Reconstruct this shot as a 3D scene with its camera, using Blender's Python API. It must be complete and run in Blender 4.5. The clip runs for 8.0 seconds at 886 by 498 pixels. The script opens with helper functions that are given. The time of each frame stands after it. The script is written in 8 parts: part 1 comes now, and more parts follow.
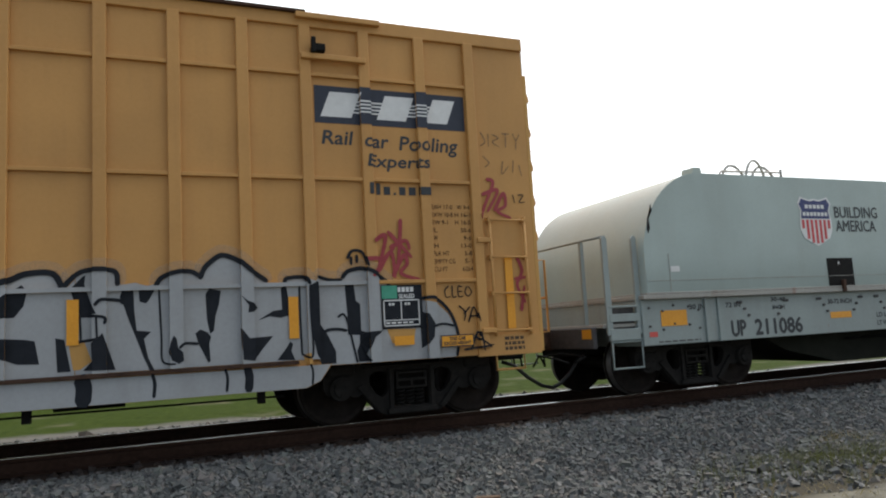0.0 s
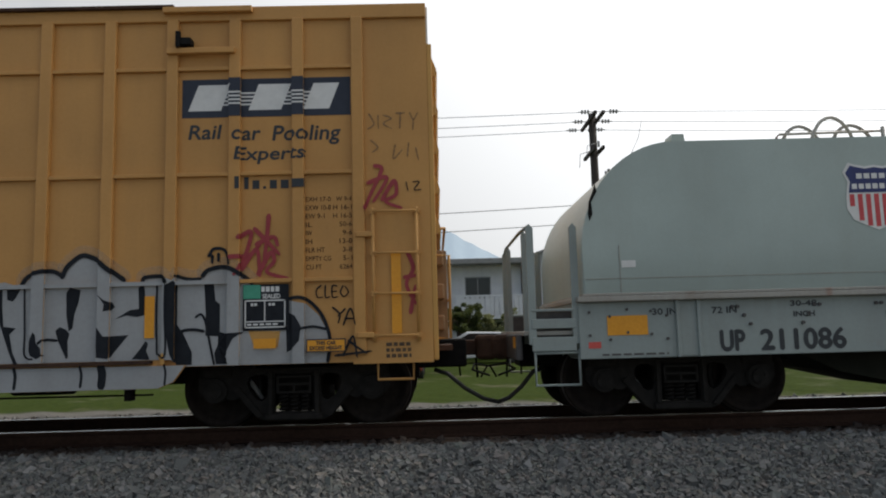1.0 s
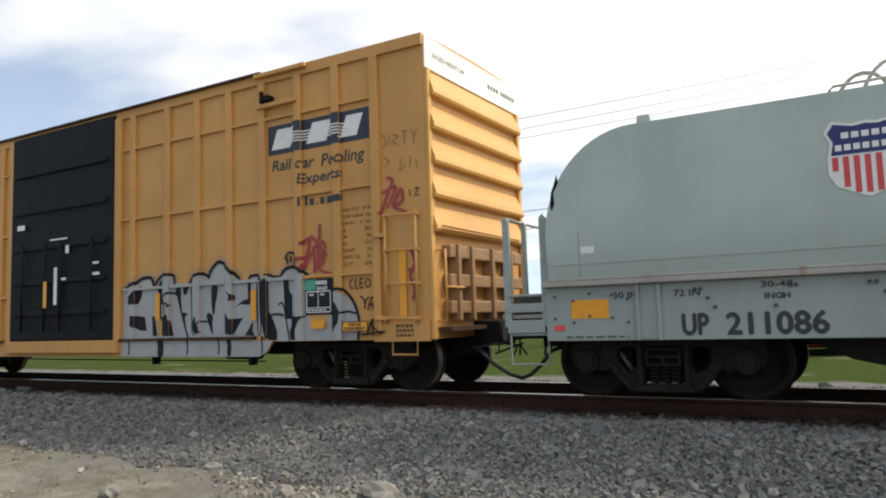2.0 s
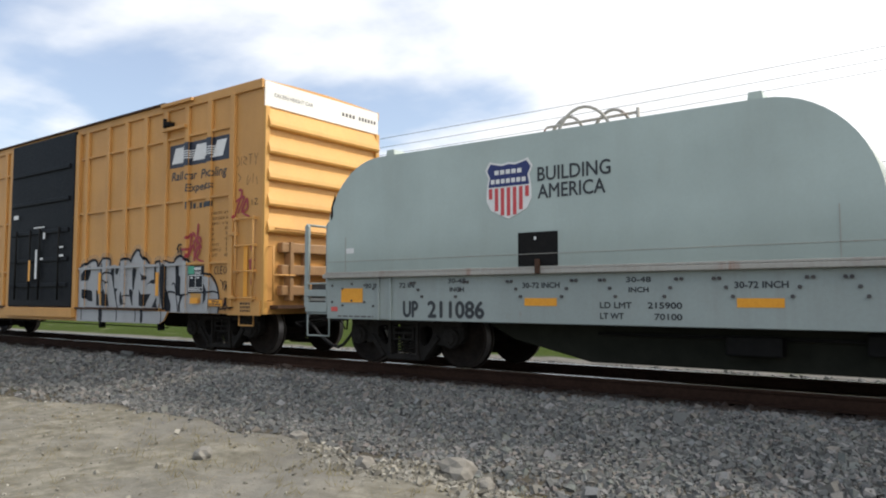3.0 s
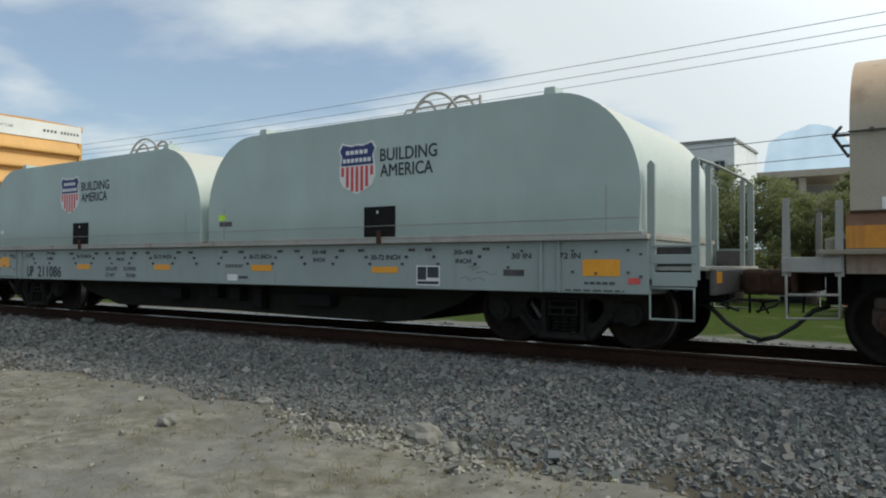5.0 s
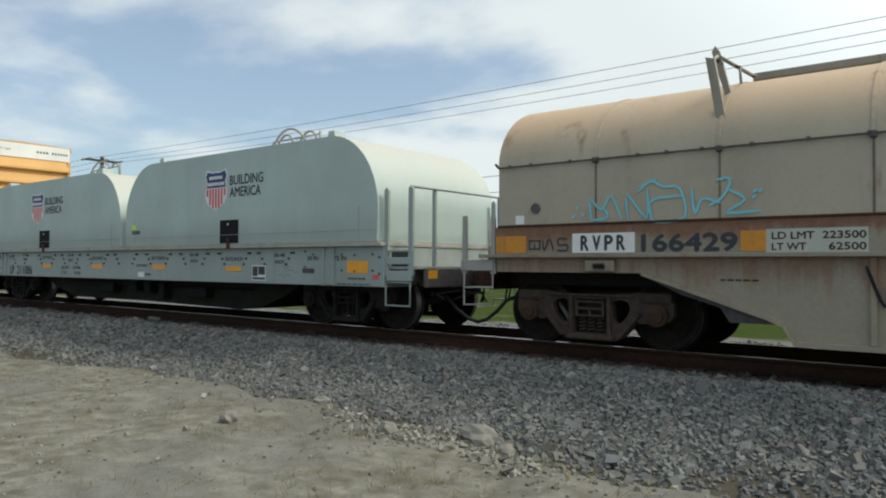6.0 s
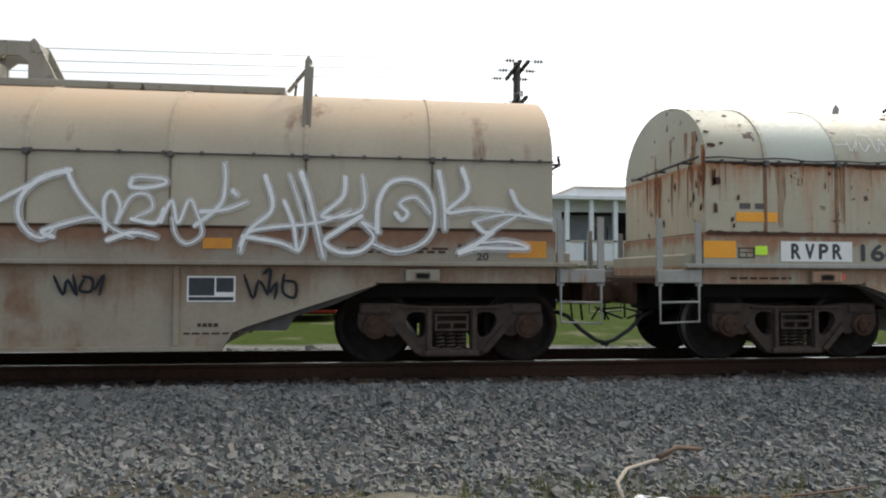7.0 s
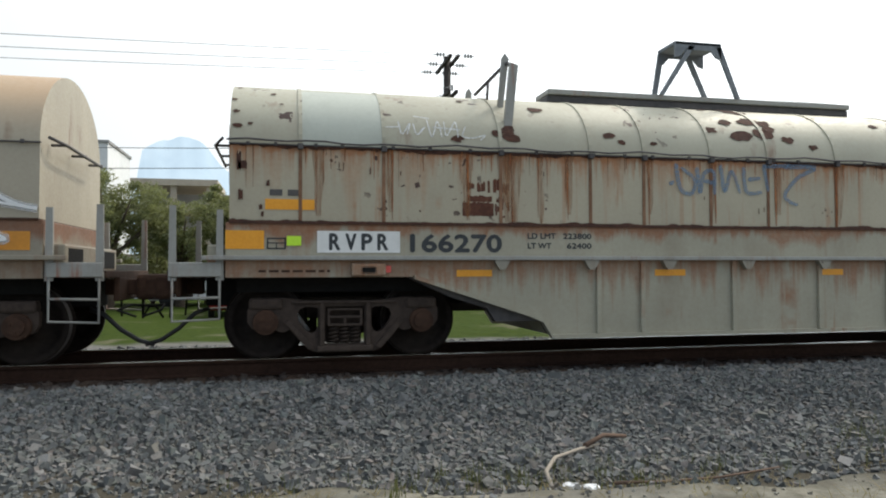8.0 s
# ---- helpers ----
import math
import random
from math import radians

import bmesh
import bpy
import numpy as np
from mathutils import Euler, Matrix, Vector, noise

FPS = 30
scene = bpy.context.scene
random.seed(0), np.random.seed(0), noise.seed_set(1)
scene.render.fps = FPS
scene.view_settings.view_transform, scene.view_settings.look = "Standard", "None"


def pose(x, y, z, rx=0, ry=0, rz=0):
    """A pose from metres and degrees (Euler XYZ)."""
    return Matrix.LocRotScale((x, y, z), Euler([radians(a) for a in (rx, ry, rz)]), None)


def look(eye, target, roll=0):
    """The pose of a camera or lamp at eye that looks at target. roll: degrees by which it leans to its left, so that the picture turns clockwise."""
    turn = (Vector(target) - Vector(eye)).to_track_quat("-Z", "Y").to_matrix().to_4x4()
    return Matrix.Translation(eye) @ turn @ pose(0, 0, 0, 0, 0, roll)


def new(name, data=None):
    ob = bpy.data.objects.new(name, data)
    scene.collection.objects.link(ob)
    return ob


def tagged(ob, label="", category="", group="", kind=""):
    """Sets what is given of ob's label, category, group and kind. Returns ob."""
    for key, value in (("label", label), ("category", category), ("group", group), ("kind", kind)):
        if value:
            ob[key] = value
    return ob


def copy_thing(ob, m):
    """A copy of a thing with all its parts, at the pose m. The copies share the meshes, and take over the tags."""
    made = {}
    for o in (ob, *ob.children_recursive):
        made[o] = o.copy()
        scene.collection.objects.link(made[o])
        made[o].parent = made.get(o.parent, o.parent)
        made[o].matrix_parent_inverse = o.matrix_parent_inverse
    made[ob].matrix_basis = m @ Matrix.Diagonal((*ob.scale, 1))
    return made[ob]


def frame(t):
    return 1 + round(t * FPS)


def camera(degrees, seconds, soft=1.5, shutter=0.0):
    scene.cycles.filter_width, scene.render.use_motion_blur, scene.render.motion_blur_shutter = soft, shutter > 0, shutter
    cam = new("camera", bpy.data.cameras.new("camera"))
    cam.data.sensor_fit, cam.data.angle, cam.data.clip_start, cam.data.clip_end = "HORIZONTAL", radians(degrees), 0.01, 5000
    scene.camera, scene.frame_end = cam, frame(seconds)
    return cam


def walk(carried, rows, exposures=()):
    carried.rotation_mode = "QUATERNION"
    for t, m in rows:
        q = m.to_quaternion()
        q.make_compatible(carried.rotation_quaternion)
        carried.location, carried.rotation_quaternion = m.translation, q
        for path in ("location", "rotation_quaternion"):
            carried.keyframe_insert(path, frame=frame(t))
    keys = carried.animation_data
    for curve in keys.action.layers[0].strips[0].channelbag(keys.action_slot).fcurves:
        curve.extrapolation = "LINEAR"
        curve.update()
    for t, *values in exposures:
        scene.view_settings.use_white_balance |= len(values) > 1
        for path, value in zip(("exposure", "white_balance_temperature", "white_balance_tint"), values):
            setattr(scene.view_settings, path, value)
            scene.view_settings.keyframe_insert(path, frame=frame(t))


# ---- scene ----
cam = camera(62.78, 8.0, soft=2.0)
EYE = (0.00, -9.753, 1.063)
# time, pitch, roll, yaw of the hand-held camera, which stays in one place
TURNS = (
    (0.0, 6.57, 3.16, -22.92),
    (0.2, 6.66, 3.08, -19.18),
    (0.5, 7.01, 2.37, -12.09),
    (0.8, 6.80, 2.18, -5.14),
    (1.0, 6.57, 1.54, -0.58),
    (1.2, 5.32, 1.29, 5.98),
    (1.3, 5.10, 1.44, 9.72),
    (1.5, 5.22, 1.05, 14.93),
    (1.7, 5.38, 1.54, 21.80),
    (2.8, 4.15, 0.46, 38.60),
    (3.0, 3.79, 0.01, 36.84),
    (3.2, 3.30, 0.11, 37.30),
    (3.5, 4.65, -1.66, 41.05),
    (3.8, 5.54, -3.71, 36.05),
    (4.0, 3.04, -4.31, 30.30),
    (4.2, 5.53, -3.01, 29.66),
    (4.5, 3.09, -0.71, 25.43),
    (4.7, 1.84, -0.52, 27.84),
    (5.8, 2.32, 0.59, 46.18),
    (6.0, 1.30, -0.30, 38.58),
    (6.3, 4.39, -1.95, 27.09),
    (6.5, 4.16, -1.36, 19.88),
    (6.7, 2.45, -0.67, 7.94),
    (6.8, 2.03, -0.36, 1.47),
    (7.0, 2.12, -0.25, -7.14),
    (7.2, 2.18, -0.67, -10.77),
    (7.5, 0.88, 1.09, -17.89),
    (7.7, 2.09, 0.29, -21.58),
    (7.8, 1.64, 0.70, -18.57),
    (8.0, 1.63, 0.14, -12.57),
)
# seconds, stops, white balance of the phone's automatic exposure
EXPOSURES = ((0.0, 0.15, 6450, 10), (0.5, -0.17, 6500, 10), (1.0, -0.34, 6550, 11), (1.5, 0.26, 6650, 11), (2.8, 0.46, 6560, 12), (3.0, 0.46, 6520, 12), (3.5, 0.26, 6350, 10),
             (4.0, -0.13, 6080, 4), (4.5, -0.14, 6120, 5), (6.0, 0.04, 6330, 4), (6.5, 0.10, 6230, 7), (7.0, 0.35, 6430, 10), (7.5, 0.30, 6430, 9), (8.0, 0.26, 6370, 8))
walk(cam, [(t, pose(*EYE, 90 + p, r, y)) for t, p, r, y in TURNS], EXPOSURES)

# how far the train has rolled towards -x, in metres, at each time
ROLLED = ((0.0, 0.000), (0.5, 2.437), (1.0, 4.876), (1.5, 7.347), (1.7, 8.358), (2.8, 13.994), (3.0, 15.005), (3.5, 17.487), (4.0, 19.990), (4.5, 22.487), (4.7, 23.483), (5.8, 28.993), (6.0, 29.992), (6.5, 32.481), (7.0, 34.966), (7.5, 37.412), (8.0, 39.848))

# ---- sky, sun ----
SUN_AZ, SUN_EL = radians(57), radians(48)      # azimuth from +y towards +x
sun_way = Vector((math.sin(SUN_AZ) * math.cos(SUN_EL), math.cos(SUN_AZ) * math.cos(SUN_EL), math.sin(SUN_EL)))
world = bpy.data.worlds.new("world")
scene.world = world
world.use_nodes = True


def link(tree, a, b):
    tree.links.new(a, b)


def build_sky():
    t = world.node_tree
    n = t.nodes
    out, bg = n["World Output"], n["Background"]
    sky = n.new("ShaderNodeTexSky")
    sky.sky_type, sky.sun_disc = "NISHITA", False
    sky.sun_elevation, sky.sun_rotation = SUN_EL, SUN_AZ
    sky.air_density, sky.dust_density = 1.0, 1.6
    co = n.new("ShaderNodeTexCoord")
    sep = n.new("ShaderNodeSeparateXYZ")
    link(t, co.outputs["Generated"], sep.inputs[0])
    # clouds lie on a flat layer overhead: divide by height
    zz = n.new("ShaderNodeMath"); zz.operation = "ADD"; zz.inputs[1].default_value = 0.16
    link(t, sep.outputs[2], zz.inputs[0])
    zc = n.new("ShaderNodeMath"); zc.operation = "MAXIMUM"; zc.inputs[1].default_value = 0.06
    link(t, zz.outputs[0], zc.inputs[0])
    px = n.new("ShaderNodeMath"); px.operation = "DIVIDE"
    py = n.new("ShaderNodeMath"); py.operation = "DIVIDE"
    link(t, sep.outputs[0], px.inputs[0]); link(t, zc.outputs[0], px.inputs[1])
    link(t, sep.outputs[1], py.inputs[0]); link(t, zc.outputs[0], py.inputs[1])
    comb = n.new("ShaderNodeCombineXYZ")
    link(t, px.outputs[0], comb.inputs[0]); link(t, py.outputs[0], comb.inputs[1])
    no = n.new("ShaderNodeTexNoise"); no.inputs["Scale"].default_value = 1.15
    no.inputs["Detail"].default_value, no.inputs["Roughness"].default_value, no.inputs["Distortion"].default_value = 8, 0.5, 0.12
    mp = n.new("ShaderNodeMapping"); mp.inputs["Location"].default_value = (3.7, 1.9, 0.4)
    mp.inputs["Scale"].default_value = (0.85, 0.95, 1)
    link(t, comb.outputs[0], mp.inputs[0]); link(t, mp.outputs[0], no.inputs["Vector"])
    # the veil thickens towards the sun
    dot = n.new("ShaderNodeVectorMath"); dot.operation = "DOT_PRODUCT"
    dot.inputs[1].default_value = sun_way
    link(t, co.outputs["Generated"], dot.inputs[0])
    veil = n.new("ShaderNodeMapRange")
    for k, v in (("From Min", -0.35), ("From Max", 0.8), ("To Min", -0.13), ("To Max", 0.35)):
        veil.inputs[k].default_value = v
    link(t, dot.outputs["Value"], veil.inputs["Value"])
    add = n.new("ShaderNodeMath"); add.operation = "ADD"
    link(t, no.outputs["Fac"], add.inputs[0]); link(t, veil.outputs[0], add.inputs[1])
    mask = n.new("ShaderNodeMapRange"); mask.interpolation_type = "SMOOTHSTEP"
    for k, v in (("From Min", 0.445), ("From Max", 0.64), ("To Min", 0.2), ("To Max", 0.98)):
        mask.inputs[k].default_value = v
    link(t, add.outputs[0], mask.inputs["Value"])
    gain = n.new("ShaderNodeMixRGB"); gain.blend_type = "MULTIPLY"; gain.inputs[0].default_value = 1
    gain.inputs[2].default_value = (0.128, 0.133, 0.136, 1)
    link(t, sky.outputs[0], gain.inputs[1])
    glow = n.new("ShaderNodeMapRange"); glow.interpolation_type = "SMOOTHSTEP"
    for k, v in (("From Min", 0.3), ("From Max", 0.95), ("To Min", 0.86), ("To Max", 1.9)):
        glow.inputs[k].default_value = v
    link(t, dot.outputs["Value"], glow.inputs["Value"])
    white = n.new("ShaderNodeMixRGB"); white.blend_type = "MULTIPLY"; white.inputs[0].default_value = 1
    white.inputs[1].default_value = (0.955, 0.98, 0.99, 1)
    link(t, glow.outputs[0], white.inputs[2])
    mix = n.new("ShaderNodeMixRGB")
    link(t, mask.outputs[0], mix.inputs[0]); link(t, gain.outputs[0], mix.inputs[1]); link(t, white.outputs[0], mix.inputs[2])
    link(t, mix.outputs[0], bg.inputs["Color"])
    bg.inputs["Strength"].default_value = 1.0


build_sky()
sun = new("sun", bpy.data.lights.new("sun", "SUN"))
sun.data.energy, sun.data.angle, sun.data.color = 2.0, radians(10), (1.0, 0.90, 0.76)
sun.matrix_world = look((0, 0, 60), Vector((0, 0, 60)) - sun_way)


# ---- materials ----
def nodes(name, rough=0.6, metal=0.0):
    m = bpy.data.materials.new(name)
    m.use_nodes = True
    b = m.node_tree.nodes["Principled BSDF"]
    b.inputs["Roughness"].default_value, b.inputs["Metallic"].default_value = rough, metal
    return m, m.node_tree, b


def noise_node(t, scale, detail=4, rough=0.55, stretch=(1, 1, 1), co=None):
    n = t.nodes
    if co is None:
        tc = n.new("ShaderNodeTexCoord")
        co = tc.outputs["Object"]
    mp = n.new("ShaderNodeMapping")
    mp.inputs["Scale"].default_value = stretch
    link(t, co, mp.inputs[0])
    k = n.new("ShaderNodeTexNoise")
    k.inputs["Scale"].default_value, k.inputs["Detail"].default_value, k.inputs["Roughness"].default_value = scale, detail, rough
    link(t, mp.outputs[0], k.inputs["Vector"])
    return k.outputs["Fac"]


def ranged(t, v, a, b, lo=0.0, hi=1.0):
    r = t.nodes.new("ShaderNodeMapRange")
    for k, x in (("From Min", a), ("From Max", b), ("To Min", lo), ("To Max", hi)):
        r.inputs[k].default_value = x
    link(t, v, r.inputs["Value"])
    return r.outputs[0]


def maths(t, op, a, b):
    r = t.nodes.new("ShaderNodeMath")
    r.operation = op
    for i, v in enumerate((a, b)):
        if isinstance(v, (int, float)):
            r.inputs[i].default_value = v
        else:
            link(t, v, r.inputs[i])
    return r.outputs[0]


def mixed(t, fac, a, b, mode="MIX"):
    r = t.nodes.new("ShaderNodeMixRGB")
    r.blend_type = mode
    for i, v in enumerate((fac, a, b)):
        if isinstance(v, (int, float)):
            r.inputs[i].default_value = v
        elif isinstance(v, tuple):
            r.inputs[i].default_value = (*v[:3], 1)
        else:
            link(t, v, r.inputs[i])
    return r.outputs[0]


def bumped(t, b, h, strength=0.3, dist=0.01):
    k = t.nodes.new("ShaderNodeBump")
    k.inputs["Strength"].default_value, k.inputs["Distance"].default_value = strength, dist
    link(t, h, k.inputs["Height"])
    link(t, k.outputs[0], b.inputs["Normal"])


def painted(name, base, grime=(0.09, 0.075, 0.06), dirt=0.35, rust=0.0, rustcol=(0.16, 0.06, 0.03), spots=0.0, rough=0.55,
            dust=None, streaks=6.0, runs=()):
    """Weathered paint on steel: soft fading, grime running down, rust streaks and spots."""
    m, t, b = nodes(name, rough)
    fade = noise_node(t, 0.8, 3)
    fine = noise_node(t, 22, 5, 0.65)
    col = mixed(t, ranged(t, fade, 0.3, 0.7), tuple(c * 0.9 for c in base), tuple(min(1, c * 1.07) for c in base))
    run = noise_node(t, 1.0, 5, 0.6, (streaks, streaks, 0.35))
    mask = maths(t, "MULTIPLY", ranged(t, run, 0.45, 0.78), ranged(t, noise_node(t, 1.3, 3), 0.35, 0.7))
    col = mixed(t, maths(t, "MULTIPLY", mask, dirt), col, grime)
    col = mixed(t, ranged(t, fine, 0.3, 0.75, 0, dirt * 0.35), col, grime)
    if dust:
        geo = t.nodes.new("ShaderNodeNewGeometry")
        sp = t.nodes.new("ShaderNodeSeparateXYZ")
        link(t, geo.outputs["Normal"], sp.inputs[0])
        up = maths(t, "MULTIPLY", ranged(t, sp.outputs[2], 0.08, 0.75, 0, 0.95), ranged(t, noise_node(t, 0.7, 4), 0.25, 0.6, 0.55, 1.0))
        col = mixed(t, up, col, dust)
    rmask = None
    if rust:
        rn = noise_node(t, 1.0, 5, 0.6, (streaks * 2.2, streaks * 2.2, 0.42))
        gate = noise_node(t, 0.9, 4, 0.6, (1, 1, 1.4))
        rmask = maths(t, "MULTIPLY", ranged(t, rn, 0.60 - 0.13 * rust, 0.68 - 0.10 * rust), ranged(t, gate, 0.60 - 0.22 * rust, 0.72 - 0.14 * rust))
        rc = mixed(t, noise_node(t, 14, 4), rustcol, tuple(c * 1.9 for c in rustcol))
        col = mixed(t, maths(t, "MULTIPLY", rmask, 0.85), col, rc)
    for low, high, amount, freq, bias in runs:
        # rust washing down from a seam at height high
        tc = t.nodes.new("ShaderNodeTexCoord")
        sz = t.nodes.new("ShaderNodeSeparateXYZ")
        link(t, tc.outputs["Object"], sz.inputs[0])
        length = noise_node(t, 1.0, 4, 0.65, (freq, freq, 0.05))
        depth = ranged(t, sz.outputs[2], low, high, 1.0, 0.0)
        below = ranged(t, sz.outputs[2], high + 0.03, high, 0.0, 1.0)
        run = ranged(t, maths(t, "SUBTRACT", ranged(t, length, 0.36 - bias, 0.74 - bias), maths(t, "MULTIPLY", depth, 0.9)), -0.05, 0.30)
        run = maths(t, "MULTIPLY", maths(t, "MULTIPLY", run, below), ranged(t, fine, 0.2, 0.7, 0.6, 1.0))
        col = mixed(t, maths(t, "MULTIPLY", run, amount), col, mixed(t, noise_node(t, 9, 4), rustcol, tuple(c * 2.0 for c in rustcol)))
    if spots:
        sn = noise_node(t, 7.0, 4, 0.5)
        sg = noise_node(t, 0.6, 2)
        sm = maths(t, "MULTIPLY", ranged(t, sn, 0.66 - 0.1 * spots, 0.675 - 0.1 * spots), ranged(t, sg, 0.50, 0.56))
        col = mixed(t, sm, col, mixed(t, fine, (0.035, 0.018, 0.014), (0.075, 0.036, 0.025)))
    link(t, col, b.inputs["Base Color"])
    link(t, ranged(t, fine, 0.2, 0.8, rough - 0.12, rough + 0.2), b.inputs["Roughness"])
    bumped(t, b, maths(t, "ADD", fine, maths(t, "MULTIPLY", fade, 6.0)), 0.18, 0.006)
    return m


def simple(name, a, c, scale=8, rough=0.7, metal=0.0, bump=0.3, dist=0.01):
    m, t, b = nodes(name, rough, metal)
    k = noise_node(t, scale, 6, 0.6)
    k2 = noise_node(t, scale * 0.13, 3)
    col = mixed(t, ranged(t, maths(t, "ADD", maths(t, "MULTIPLY", k, 0.6), maths(t, "MULTIPLY", k2, 0.4)), 0.32, 0.68), a, c)
    link(t, col, b.inputs["Base Color"])
    bumped(t, b, k, bump, dist)
    return m


YELLOW = painted("yellow_car_paint", (0.55, 0.282, 0.078), dirt=0.25, grime=(0.20, 0.10, 0.04))
YELLOW_END = painted("yellow_end_paint", (0.56, 0.30, 0.075), dirt=0.2, grime=(0.2, 0.11, 0.05))
END_GRIMY = painted("grimy_yellow_brown_paint", (0.33, 0.19, 0.085), dirt=0.9, grime=(0.11, 0.065, 0.04), rust=0.5, rustcol=(0.13, 0.06, 0.03), streaks=3)
WHITE_BAND = painted("white_band_paint", (0.72, 0.71, 0.66), dirt=0.2, grime=(0.3, 0.25, 0.2))
DOOR_BLACK = painted("black_door_paint", (0.009, 0.011, 0.014), dirt=0.4, grime=(0.022, 0.02, 0.018), rough=0.55)
BROWN_STEEL = simple("brown_grimy_steel", (0.032, 0.018, 0.012), (0.085, 0.046, 0.03), 9, 0.8)
UP_GREY = painted("pale_grey_green_paint", (0.39, 0.465, 0.435), dirt=0.26, grime=(0.24, 0.22, 0.18), rough=0.46, dust=(0.42, 0.405, 0.345), streaks=3)
UP_SILL = painted("grey_sill_paint", (0.29, 0.335, 0.318), dirt=0.35, grime=(0.16, 0.13, 0.10), rust=0.12, rough=0.5)
UP_LEDGE = painted("worn_ledge_paint", (0.37, 0.36, 0.325), dirt=0.75, grime=(0.17, 0.125, 0.085), rust=0.4, streaks=1.5)
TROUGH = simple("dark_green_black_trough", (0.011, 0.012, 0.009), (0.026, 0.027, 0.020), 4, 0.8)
COIL_A = painted("faded_grey_beige_paint", (0.405, 0.362, 0.278), dirt=0.45, grime=(0.17, 0.125, 0.085), rust=0.35, rustcol=(0.11, 0.055, 0.03),
                 dust=(0.44, 0.30, 0.18), streaks=1.4)
COIL_A_SILL = painted("rust_stained_sill_paint", (0.265, 0.24, 0.185), dirt=0.7, grime=(0.15, 0.10, 0.065), rust=0.45, rustcol=(0.12, 0.055, 0.028), streaks=0.8, runs=((1.36, 1.61, 0.95, 1.6, 0.10), (1.1, 1.61, 0.75, 0.6, 0.04), (1.2, 1.61, 0.8, 6.0, 0.02)))
COIL_A_BODY = painted("stained_fishbelly_paint", (0.305, 0.268, 0.20), dirt=0.7, grime=(0.125, 0.09, 0.06), rust=0.4, rustcol=(0.12, 0.06, 0.03), streaks=0.9, runs=((0.5, 1.18, 0.6, 1.3, 0.03), (0.5, 1.18, 0.6, 5.0, -0.03)))
COIL_B = painted("rust_streaked_pale_green_paint", (0.425, 0.385, 0.285), dirt=0.45, grime=(0.22, 0.16, 0.10), rust=0.32, rustcol=(0.23, 0.095, 0.034),
                 spots=0.3, streaks=3.4, runs=((1.35, 2.49, 0.4, 2.2, -0.06), (1.5, 2.49, 0.55, 10.0, -0.12), (2.0, 2.49, 0.7, 18.0, -0.04), (2.36, 2.49, 0.9, 5.0, 0.08)))
COIL_B_ROOF = painted("pitted_pale_green_roof_paint", (0.385, 0.37, 0.285), dirt=0.4, grime=(0.24, 0.17, 0.11), rust=0.3, rustcol=(0.12, 0.055, 0.03),
                      spots=0.35, streaks=2.0)
COIL_B_BODY = painted("stained_pale_green_paint", (0.36, 0.34, 0.26), dirt=0.55, grime=(0.18, 0.13, 0.085), rust=0.25, rustcol=(0.17, 0.07, 0.03), streaks=2.2, runs=((0.55, 1.18, 0.7, 3.4, 0.01), (0.3, 1.18, 0.6, 9.0, -0.05), (1.3, 1.61, 0.85, 2.0, 0.02), (1.42, 1.61, 0.8, 7.0, 0.06)))
COIL_B_PATCH = painted("repainted_patch", (0.42, 0.44, 0.38), dirt=0.2)
TRUCK = simple("dusty_brown_black_iron", (0.029, 0.021, 0.017), (0.084, 0.061, 0.048), 10, 0.85)
TRUCK_DARK = simple("greasy_black_iron", (0.011, 0.010, 0.009), (0.030, 0.027, 0.024), 10, 0.85)
WHEEL = simple("dark_wheel_steel", (0.009, 0.007, 0.006), (0.028, 0.021, 0.017), 12, 0.75)
TREAD = simple("polished_wheel_tread", (0.10, 0.09, 0.085), (0.17, 0.16, 0.15), 20, 0.4, 0.7)
BLACK = simple("black_iron", (0.006, 0.006, 0.006), (0.014, 0.013, 0.012), 14, 0.75)
HOSE = simple("black_rubber", (0.012, 0.012, 0.012), (0.025, 0.024, 0.023), 30, 0.55)
RAIL_RUST = simple("rusty_rail_web", (0.024, 0.013, 0.009), (0.052, 0.028, 0.019), 18, 0.9)
RAIL_TOP = simple("polished_railhead", (0.55, 0.54, 0.53), (0.75, 0.74, 0.73), 12, 0.22, 1.0, 0.05)
TIE = simple("tarred_timber_sleeper", (0.035, 0.024, 0.018), (0.085, 0.060, 0.045), 6, 0.9, 0, 0.6)
ORANGE = simple("orange_reflector_tape", (0.72, 0.29, 0.010), (0.82, 0.36, 0.02), 30, 0.4)
RED_TAPE = simple("pinkish_red_reflector", (0.55, 0.06, 0.05), (0.65, 0.10, 0.08), 30, 0.4)
LIME = simple("fluorescent_lime_sticker", (0.45, 0.75, 0.02), (0.55, 0.85, 0.05), 20, 0.5)
ORANGE_WORN = painted("rust_stained_orange_tape", (0.60, 0.25, 0.02), dirt=0.8, grime=(0.20, 0.09, 0.035), rust=0.5, rustcol=(0.16, 0.065, 0.025), streaks=5)
INK = simple("black_stencil_paint", (0.018, 0.022, 0.026), (0.035, 0.04, 0.045), 16, 0.55)
NAVY = simple("navy_panel_paint", (0.012, 0.017, 0.032), (0.022, 0.028, 0.046), 10, 0.5)
LOGO_WHITE = simple("white_sign_paint", (0.62, 0.62, 0.60), (0.76, 0.76, 0.74), 9, 0.55)
SHIELD_BLUE = simple("shield_blue_paint", (0.012, 0.022, 0.11), (0.018, 0.032, 0.15), 10, 0.5)
